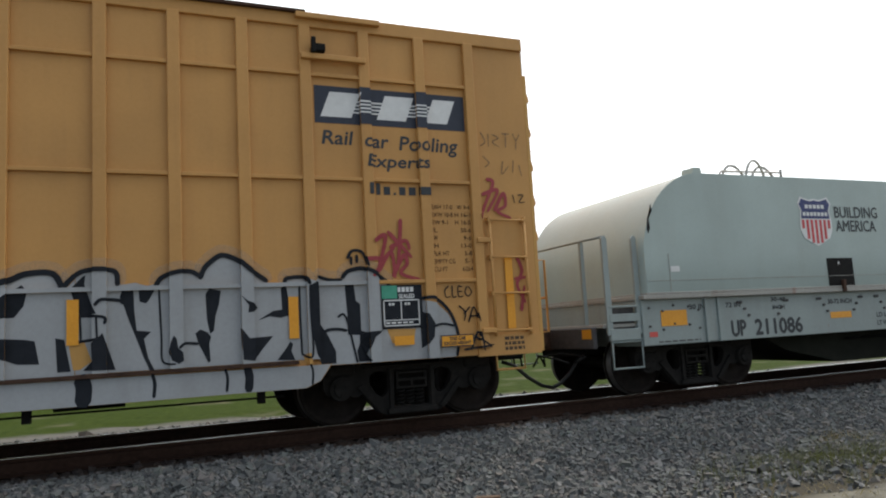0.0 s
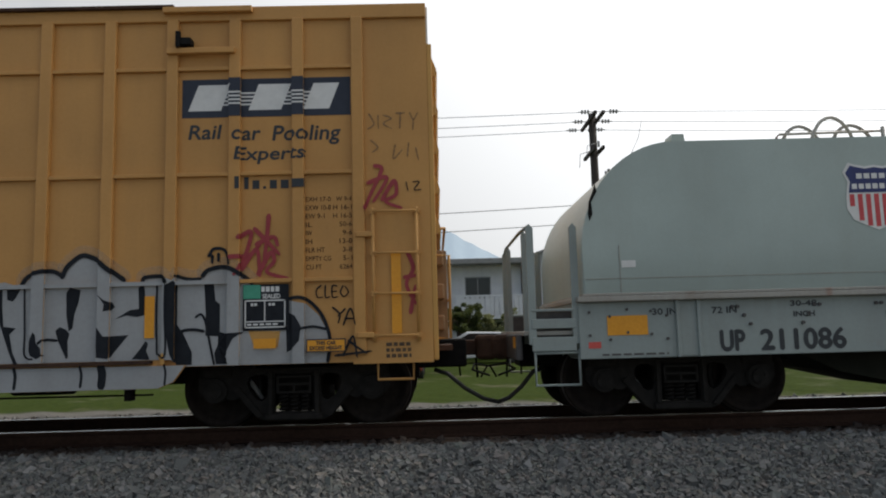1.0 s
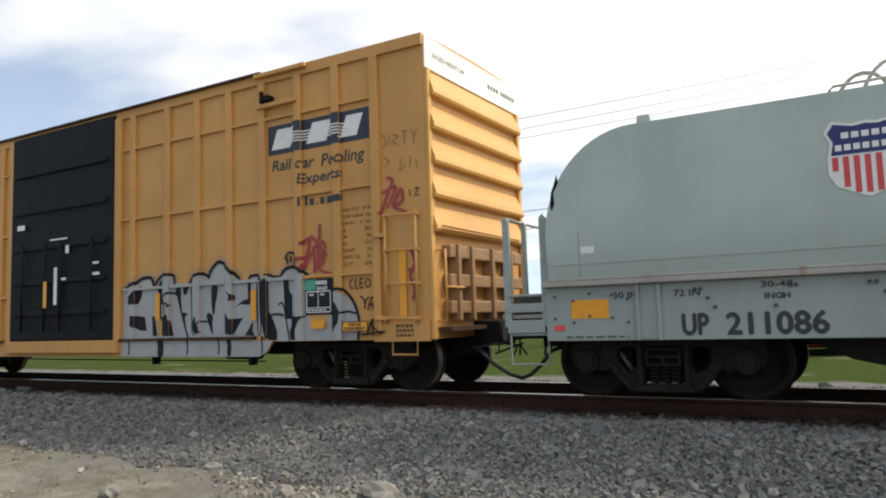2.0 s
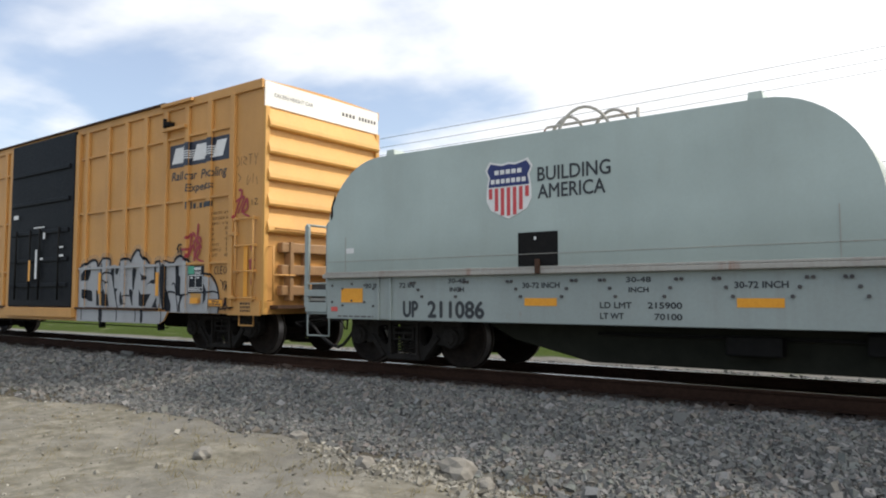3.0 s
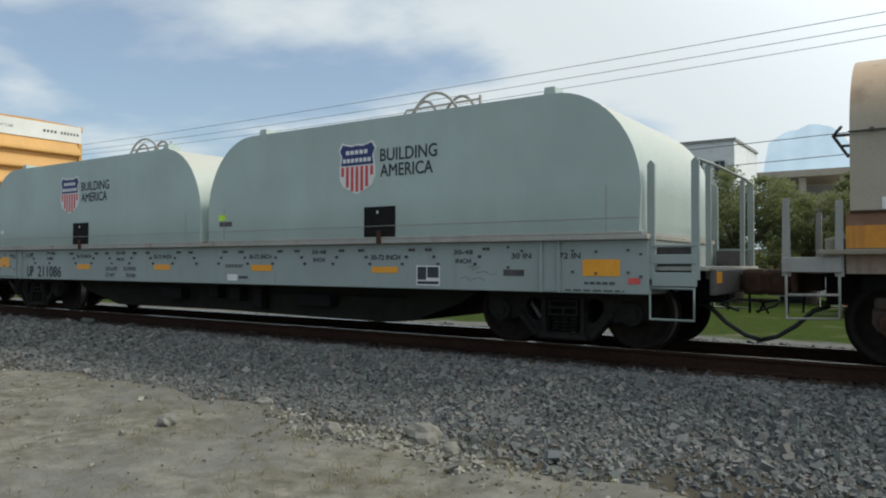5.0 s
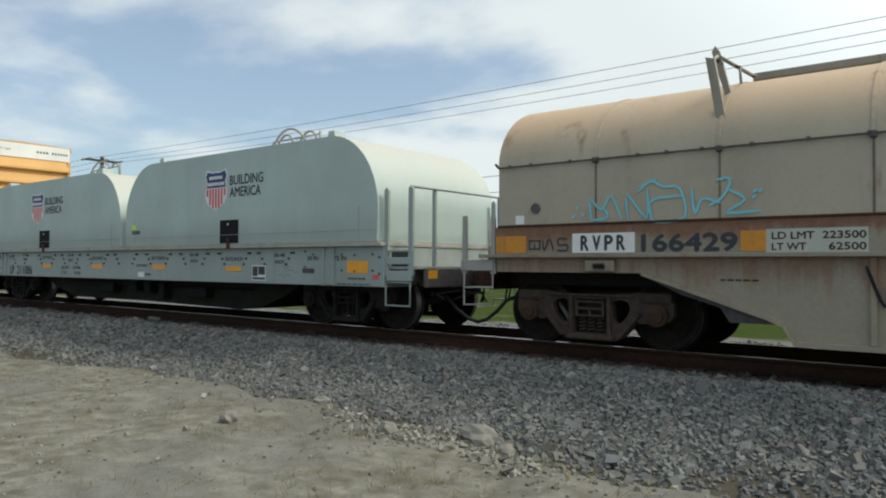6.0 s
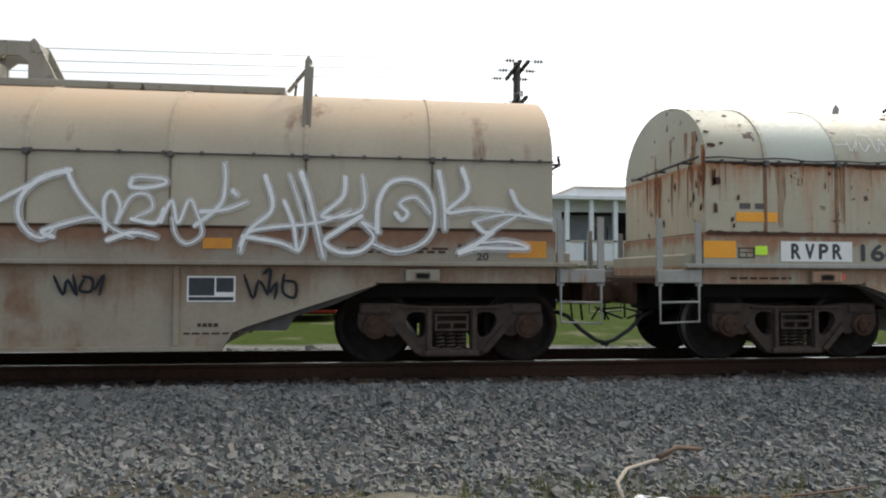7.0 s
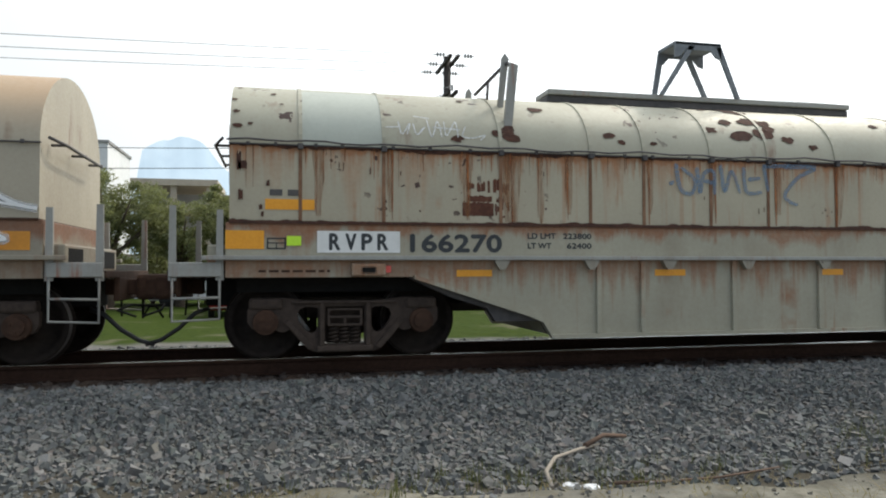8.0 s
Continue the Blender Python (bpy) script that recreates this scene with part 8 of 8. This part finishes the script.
def palm(x, y, top, seed):
    rng = random.Random(seed)
    p = lone("palm", "young fan palm with drooping ragged fronds", "palm", "", (x, y, G0))
    bm = B()
    tube(bm, [(0, 0, -0.1), (0.03, 0.02, top * 0.5), (0, 0, top)], 0.16, 10, 0.12)
    part("trunk", bm, BARK, p, "fibrous trunk")
    for i in range(20):
        a = i * 2.39996
        lift = rng.uniform(-0.35, 1.0)
        L = rng.uniform(0.8, 1.05)
        d = Vector((math.cos(a) * math.cos(lift), math.sin(a) * math.cos(lift), math.sin(lift)))
        bm = B()
        hub = Vector((0, 0, top)) + d * L * 0.75
        hub.z -= 0.12 * L
        tube(bm, [(0, 0, top), Vector((0, 0, top)) + d * L * 0.4, hub], 0.016, 5, 0.009)
        side = d.cross(Vector((0, 0, 1))).normalized()
        up = side.cross(d)
        for k in range(26):
            b = (k / 25 - 0.5) * 3.6
            way = (d * math.cos(b) + side * math.sin(b)).normalized()
            ln = L * 0.75 * (0.65 + 0.35 * math.cos(b * 0.6))
            w = way.cross(up).normalized() * 0.022
            m1, m2 = hub + way * ln * 0.55, hub + way * ln + Vector((0, 0, -0.28 * ln))
            v = [bm.verts.new(q) for q in (hub, m1 + w, m2, m1 - w)]
            bm.faces.new(v)
        part("frond", bm, PALM_GREEN, p)
    return p


palm(-14.6, -7.15, 1.75, 2)


# ---- garden wall ----
def build_garden_wall():
    w = lone("garden_wall", "grey plastered garden wall with a brown coping", "wall")
    bm = B()
    box(bm, -15, -4.1, 30, 30.2, G0 - 0.1, 1.75)
    part("wall", bm, STUCCO_GREY, w)
    bm = B()
    box(bm, -15, -4.1, 29.94, 30.26, 1.75, 1.9, 0.02)
    part("coping", bm, STUCCO_TAN, w, "brown coping")


build_garden_wall()


# ---- parked cars ----
def parked_car(x, y, paint_mat, label, turn=0):
    c = lone("car", label, "car", "parked cars", (x, y, G0))
    c.rotation_euler = (0, 0, radians(turn))
    bm = B()
    side = [(-2.1, 0.35), (-2.15, 0.75), (-1.95, 0.95), (-1.45, 1.0), (-1.0, 1.45), (0.7, 1.5), (1.5, 1.05), (2.1, 0.9), (2.15, 0.4), (2.0, 0.28), (-2.0, 0.28)]
    fs = prism(bm, side, "y", -0.85, 0.85)
    bmesh.ops.bevel(bm, geom=list({e for f in fs[:2] for e in f.edges}), offset=0.09, segments=3, affect="EDGES", profile=0.5)
    part("body", bm, paint_mat, c, smooth=False)
    bm = B()
    prism(bm, [(-1.32, 1.05), (-0.95, 1.38), (0.62, 1.42), (1.25, 1.06)], "y", -0.862, 0.862)
    part("side_window", bm, GLASS_DARK, c)
    for s in (-1, 1):
        bm = B()
        prism(bm, [(s * 1.3 - (0.0 if s < 0 else 0.05), 1.05), (s * 1.55, 1.02), (s * 0.92, 1.47), (s * 0.88, 1.45)], "y", -0.66, 0.66)
        part("windscreen", bm, GLASS_DARK, c)
    for xx in (-1.35, 1.35):
        for s in (-1, 1):
            bm = B()
            lathe(bm, [(0.02, 0.09), (0.2, 0.09), (0.3, 0.08), (0.32, 0.05), (0.32, -0.08), (0.02, -0.08)], 24)
            bmesh.ops.translate(bm, verts=bm.verts, vec=(xx, s * 0.80, 0.32))
            part("wheel", bm, HOSE, c)
    for xx, mat, nm in ((-2.13, RED_TAPE, "tail_lamp"), (2.12, LOGO_WHITE, "headlamp")):
        for s in (-1, 1):
            bm = B()
            box(bm, xx - 0.04, xx + 0.04, s * 0.62 - 0.16, s * 0.62 + 0.16, 0.66, 0.80, 0.02)
            part(nm, bm, mat, c)
    bm = B()
    box(bm, -2.19, -2.12, -0.25, 0.25, 0.5, 0.62)
    part("plate", bm, LOGO_WHITE, c, "blank plate")
    return c


CAR_RED = simple("dark_red_car_paint", (0.16, 0.012, 0.012), (0.2, 0.02, 0.018), 3, 0.25, 0, 0.02)
CAR_WHITE = simple("white_car_paint", (0.65, 0.66, 0.67), (0.72, 0.73, 0.74), 3, 0.25, 0, 0.02)
parked_car(-1.3, 15.2, CAR_RED, "dark red hatchback parked on the lawn", 90)
parked_car(-3.2, 22.0, CAR_WHITE, "white car parked under the trees", 8)
parked_car(2.2, 24.5, CAR_WHITE, "white car parked before the houses", 176)


# ---- overhead line ----
POLE_X, POLE_Y, ARM_Z = 7.2, 21.6, 10.2


def utility_pole(x, with_gear):
    p = lone("utility_pole", "dark wooden utility pole with double crossarms and insulators", "utility pole", "poles of the overhead line", (x, POLE_Y, G0))
    top = ARM_Z - G0 + 0.35
    bm = B()
    tube(bm, [(0, 0, -0.3), (0, 0, top * 0.5), (0, 0, top)], 0.21, 12, 0.165)
    part("post", bm, POLE_WOOD, p)
    for z, half in ((ARM_Z - G0, 1.45), (ARM_Z - G0 - 1.45, 1.15)):
        for dx in (-0.17, 0.17):
            bm = B()
            box(bm, dx - 0.06, dx + 0.06, -half, half, z - 0.07, z + 0.07)
            part("crossarm", bm, POLE_WOOD, p)
    for y in (-1.4, 0.05, 1.4):
        for s in (-1, 1):
            bm = B()
            tube(bm, [(s * 0.2, y, ARM_Z - G0 + 0.02), (s * 0.9, y, ARM_Z - G0 + 0.02)], 0.02, 6)
            for k in range(3):
                tube(bm, [(s * (0.45 + k * 0.13), y, ARM_Z - G0 + 0.02), (s * (0.50 + k * 0.13), y, ARM_Z - G0 + 0.02)], 0.10, 10)
            part("insulator_string", bm, CONCRETE, p)
    for y in (-1.0, 0.5):
        bm = B()
        tube(bm, [(0.0, y, ARM_Z - G0 - 1.4), (0.0, y, ARM_Z - G0 - 1.15)], 0.05, 8)
        tube(bm, [(0, y, ARM_Z - G0 - 1.2), (-0.5, y, ARM_Z - G0 - 1.35), (-0.55, y, ARM_Z - G0 - 1.95)], 0.018, 5)
        part("cutout", bm, CONCRETE, p)
    if with_gear:
        bm = B()
        box(bm, 0.25, 1.45, -0.3, 0.3, ARM_Z - G0 - 2.95, ARM_Z - G0 - 2.55, 0.06)
        sw = part("switch_box", bm, CONCRETE, p, "grey pole-mounted switchgear")
        for k in range(3):
            for s in (-1, 1):
                bm = B()
                tube(bm, [(0.55 + 0.32 * k, s * 0.18, ARM_Z - G0 - 2.56), (0.55 + 0.32 * k, s * 0.26, ARM_Z - G0 - 2.2)], 0.055, 8)
                part("bushing", bm, CONCRETE, sw)
        bm = B()
        pts = [(0.35 + 0.28 * math.cos(i * math.tau / 16), -0.25, ARM_Z - G0 - 3.4 + 0.28 * math.sin(i * math.tau / 16)) for i in range(17)]
        tube(bm, pts, 0.014, 5)
        tube(bm, [(0.25, -0.22, ARM_Z - G0 - 3.1), (0.22, -0.22, 3.0)], 0.014, 5)
        part("cable_loop", bm, WIRE, p)
        bm = B()
        tube(bm, [(1.0, 0, ARM_Z - G0 - 2.2), (1.6, 0, ARM_Z - G0 - 1.6), (2.0, 0, ARM_Z - G0 - 0.8), (2.2, 0, ARM_Z - G0 + 0.0)], 0.012, 5)
        part("jumper_wire", bm, WIRE, p)
    return p


for px in (POLE_X, POLE_X - 71, POLE_X + 71):
    utility_pole(px, px == POLE_X)


def span(x0, x1, y, z, sag, r, label):
    bm = B()
    n = 24
    tube(bm, [(x0 + (x1 - x0) * i / n, y, z - 4 * sag * (i / n) * (1 - i / n)) for i in range(n + 1)], r, 5)
    tagged(part("overhead_wire", bm, WIRE), label, "wire", "wires of the overhead line")


for k in (-2, -1, 0, 1):
    xa = POLE_X + 71 * k
    for i, y in enumerate((-1.4, 0.05, 1.4)):
        span(xa, xa + 71, POLE_Y + y, ARM_Z + 0.02, 0.35 + 0.1 * i, 0.013, "thin dark power wire strung between poles")
    for z, sag in ((6.45, 0.75), (5.65, 0.8)):
        span(xa, xa + 71, POLE_Y - 0.2, z, sag, 0.016, "thick dark telephone cable strung between poles")


# ---- distant mountains ----
def build_mountains():
    m = bpy.data.materials.new("hazy_blue_mountain")
    m.use_nodes = True
    t = m.node_tree
    b = t.nodes["Principled BSDF"]
    b.inputs["Base Color"].default_value = (0.05, 0.07, 0.08, 1)
    b.inputs["Roughness"].default_value = 1
    # distance haze is put in as a pale blue glow of the ridge
    col = mixed(t, ranged(t, noise_node(t, 0.006, 6, 0.6), 0.3, 0.7), (0.45, 0.56, 0.66), (0.54, 0.65, 0.74))
    link(t, col, b.inputs["Emission Color"])
    b.inputs["Emission Strength"].default_value = 1.0
    keys = ((-70, 3.0), (-45, 4.5), (-30, 4.0), (-20, 4.2), (-14, 4.8), (-10.4, 5.6), (-10.15, 8.6), (-9.6, 9.05), (-8.5, 9.6), (-7.6, 9.75), (-6.75, 9.86), (-5.9, 9.5), (-5.4, 9.15), (-4.6, 8.0), (-3.4, 7.0), (-2.2, 7.9), (-1.2, 8.75), (-0.5, 8.85), (0.6, 8.3), (2.5, 7.2),
            (5.7, 5.5), (9, 4.4), (14, 4.2), (25, 3.4), (45, 3.8), (70, 3.0))
    D = 3000.0
    bm = B()
    prev = None
    n = 560
    for i in range(n + 1):
        az = -70 + 140 * i / n
        k = max(j for j in range(len(keys) - 1) if keys[j][0] <= az + 1e-9)
        (a0, e0), (a1, e1) = keys[k], keys[k + 1]
        e = e0 + (e1 - e0) * (az - a0) / (a1 - a0)
        e += 0.10 * noise.noise(Vector((az * 1.1, 3, 0))) + 0.05 * noise.noise(Vector((az * 4, 7, 0)))
        h = D * math.tan(radians(e)) / 1.0
        s, c = math.sin(radians(az)), math.cos(radians(az))
        col_v = []
        for j in range(7):
            f = j / 6
            d = D - 500 * (1 - f) + 60 * noise.noise(Vector((az * 0.9, f * 4, 5)))
            col_v.append(bm.verts.new((s * d, EYE[1] + c * d, EYE[2] - 20 + (h + 20) * f)))
        if prev:
            for j in range(6):
                bm.faces.new((prev[j], col_v[j], col_v[j + 1], prev[j + 1])).smooth = True
        prev = col_v
    tagged(part("backdrop", bm, m), "hazy blue mountain ridge with two peaks", "mountain", kind="structure")


build_mountains()


# ---- rubble, branch, litter, dry grass ----
RUBBLE, _rt, _rb = nodes("pale_limestone_rubble", 0.95)
_rg = _rt.nodes.new("ShaderNodeNewGeometry")
link(_rt, mixed(_rt, _rg.outputs["Random Per Island"], (0.085, 0.078, 0.062), (0.31, 0.295, 0.25)), _rb.inputs["Base Color"])


def build_rubble():
    rng = np.random.default_rng(11)
    n = 1100
    x = np.concatenate([rng.normal(-3.95, 0.85, n), rng.uniform(-16, 8, 260)])
    y = lip_line(x) + rng.normal(-0.08, 0.20, len(x))
    s = np.concatenate([0.0165 * rng.lognormal(0, 0.5, n), 0.016 * rng.lognormal(0, 0.4, 260)])
    scatter("rubble", x, y, np.minimum(s, 0.06), RUBBLE, "pale broken limestone along the edge of the dirt", "rubble", rng, 0.2)
    n = 2600
    scatter("grit", rng.uniform(-14, 7, n), rng.uniform(-8.2, -4.85, n), 0.008 * rng.lognormal(0, 0.5, n), RUBBLE, "small pale grit on trodden dirt", "grit", rng, 0.3)


build_rubble()


def rock(x, y, r, seed, mat, label):
    bm = B()
    bmesh.ops.create_icosphere(bm, subdivisions=2, radius=r)
    for v in bm.verts:
        k = 1 + 0.55 * noise.noise(v.co / r * 1.3 + Vector((seed, 0, 0))) + 0.12 * noise.noise(v.co / r * 4 + Vector((0, seed, 0)))
        v.co = Vector((v.co.x * 1.2, v.co.y, v.co.z * 0.8)) * k
    o = part("rock", bm, mat, None)
    o.location = (x, y, float(ground_height(np.array(x), np.array(y))) + r * 0.45)
    return tagged(o, label, "rock", "loose rocks by the track")


ROCKM = simple("pale_rock", (0.13, 0.122, 0.105), (0.24, 0.225, 0.195), 14, 0.95, 0, 0.7)
for i, (x, y, r) in enumerate(((-3.62, -4.70, 0.13), (-3.25, -4.85, 0.07), (-4.45, -4.95, 0.075), (-6.3, -4.1, 0.07), (-4.2, -1.75, 0.06), (-6.1, -4.25, 0.09), (-5.9, -5.6, 0.08))):
    rock(x, y, r, i * 3.1, ROCKM, "pale lump of limestone lying in the gravel")


def gz(x, y):
    return float(ground_height(np.array(float(x)), np.array(float(y))))


def build_litter():
    pale = simple("bleached_branch_wood", (0.22, 0.19, 0.15), (0.33, 0.29, 0.24), 20, 0.9, 0, 0.6)
    brown = simple("dry_brown_branch", (0.07, 0.042, 0.028), (0.14, 0.085, 0.055), 20, 0.9, 0, 0.6)
    bm = B()
    pts = [(1.88, -4.86), (1.95, -4.55), (2.12, -4.30), (2.45, -3.98), (2.75, -3.74)]
    tube(bm, [(x, y, gz(x, y) + 0.05 + 0.05 * math.sin(i * 0.9)) for i, (x, y) in enumerate(pts)], 0.018, 8, 0.013)
    br = part("branch", bm, pale)
    tagged(br, "bleached dry branch lying on the gravel", "branch")
    bm = B()
    tube(bm, [(2.55, -3.9, gz(2.55, -3.9) + 0.08), (2.8, -3.72, gz(2.8, -3.7) + 0.10), (3.1, -3.55, gz(3.1, -3.55) + 0.06)], 0.024, 8, 0.016)
    part("broken_tip", bm, brown, br)
    bm = B()
    pts = [(2.3, -4.98), (2.7, -4.9), (3.2, -4.86), (3.8, -4.75)]
    tube(bm, [(x, y, gz(x, y) + 0.04) for x, y in pts], 0.014, 6, 0.007)
    tagged(part("stick", bm, brown), "thin dry stick on the dirt edge", "stick")
    bag = simple("crumpled_white_plastic", (0.62, 0.63, 0.64), (0.75, 0.76, 0.77), 8, 0.4, 0, 0.5, 0.02)
    for x, y, r in ((2.0, -4.93, 0.07), (2.16, -4.90, 0.065)):
        bm = B()
        bmesh.ops.create_icosphere(bm, subdivisions=3, radius=r)
        for v in bm.verts:
            v.co *= 1 + 0.4 * noise.noise(v.co / r * 2 + Vector((x * 9, 0, 0)))
            v.co.z *= 0.6
        o = part("plastic_bag", bm, bag)
        o.location = (x, y, gz(x, y) + r * 0.4)
        tagged(o, "crumpled white plastic bag on gravel", "litter")
    straw = leafy("dry_straw", (0.20, 0.15, 0.07), (0.36, 0.29, 0.16))
    weed = leafy("dry_green_weeds", (0.03, 0.045, 0.012), (0.085, 0.095, 0.03))
    rng = random.Random(21)
    for name, mat, spots, h, label in (("dry_grass", straw, [(rng.uniform(-15, 7), rng.uniform(-8.2, -4.6)) for _ in range(1500)] + [(rng.gauss(7.95, 0.22), rng.gauss(-3.25, 0.10)) for _ in range(150)], 0.10, "sparse dry straw scattered on the dirt"),
                                       ("weeds", weed, [(rng.gauss(1.9, 1.1), rng.gauss(-4.55, 0.22)) for _ in range(110)] + [(rng.gauss(-14.5, 0.8), rng.gauss(-4.3, 0.15)) for _ in range(40)] + [(rng.gauss(7.0, 0.9), rng.gauss(-4.0, 0.35)) for _ in range(520)], 0.09, "thin weeds between the stones")):
        bm = B()
        for x, y in spots:
            z = gz(x, y)
            for _ in range(5):
                a, l = rng.uniform(0, math.tau), h * rng.uniform(0.5, 1.6)
                lean = rng.uniform(0.5, 2.2) if name == "dry_grass" else rng.uniform(0.1, 0.8)
                bx, by = x + rng.gauss(0, 0.03), y + rng.gauss(0, 0.03)
                w = 0.0035
                v = [bm.verts.new(q) for q in ((bx - w, by, z), (bx + w, by, z), (bx + l * lean * math.cos(a) * 0.6, by + l * lean * math.sin(a) * 0.6, z + l / (0.6 + lean)))]
                bm.faces.new(v)
        tagged(part(name, bm, mat), label, "grass", kind="stuff")


build_litter()


# ---- what moves: the train and its wheels ----
def rolled(t):
    k = [i for i in range(len(ROLLED) - 1) if ROLLED[i][0] <= t + 1e-6][-1]
    (t0, a), (t1, b) = ROLLED[k], ROLLED[k + 1]
    return a + (b - a) * (t - t0) / (t1 - t0)


def motions():
    for car in CARS:
        walk(car, [(t, pose(ORG[car] - s, 0, 0)) for t, s in ROLLED])
    for w, (x, y, z) in WHEELSETS:
        walk(w, [(i / 10, pose(x, y, z, 0, -math.degrees(rolled(i / 10) / WHEEL_R), 0)) for i in range(81)])


motions()
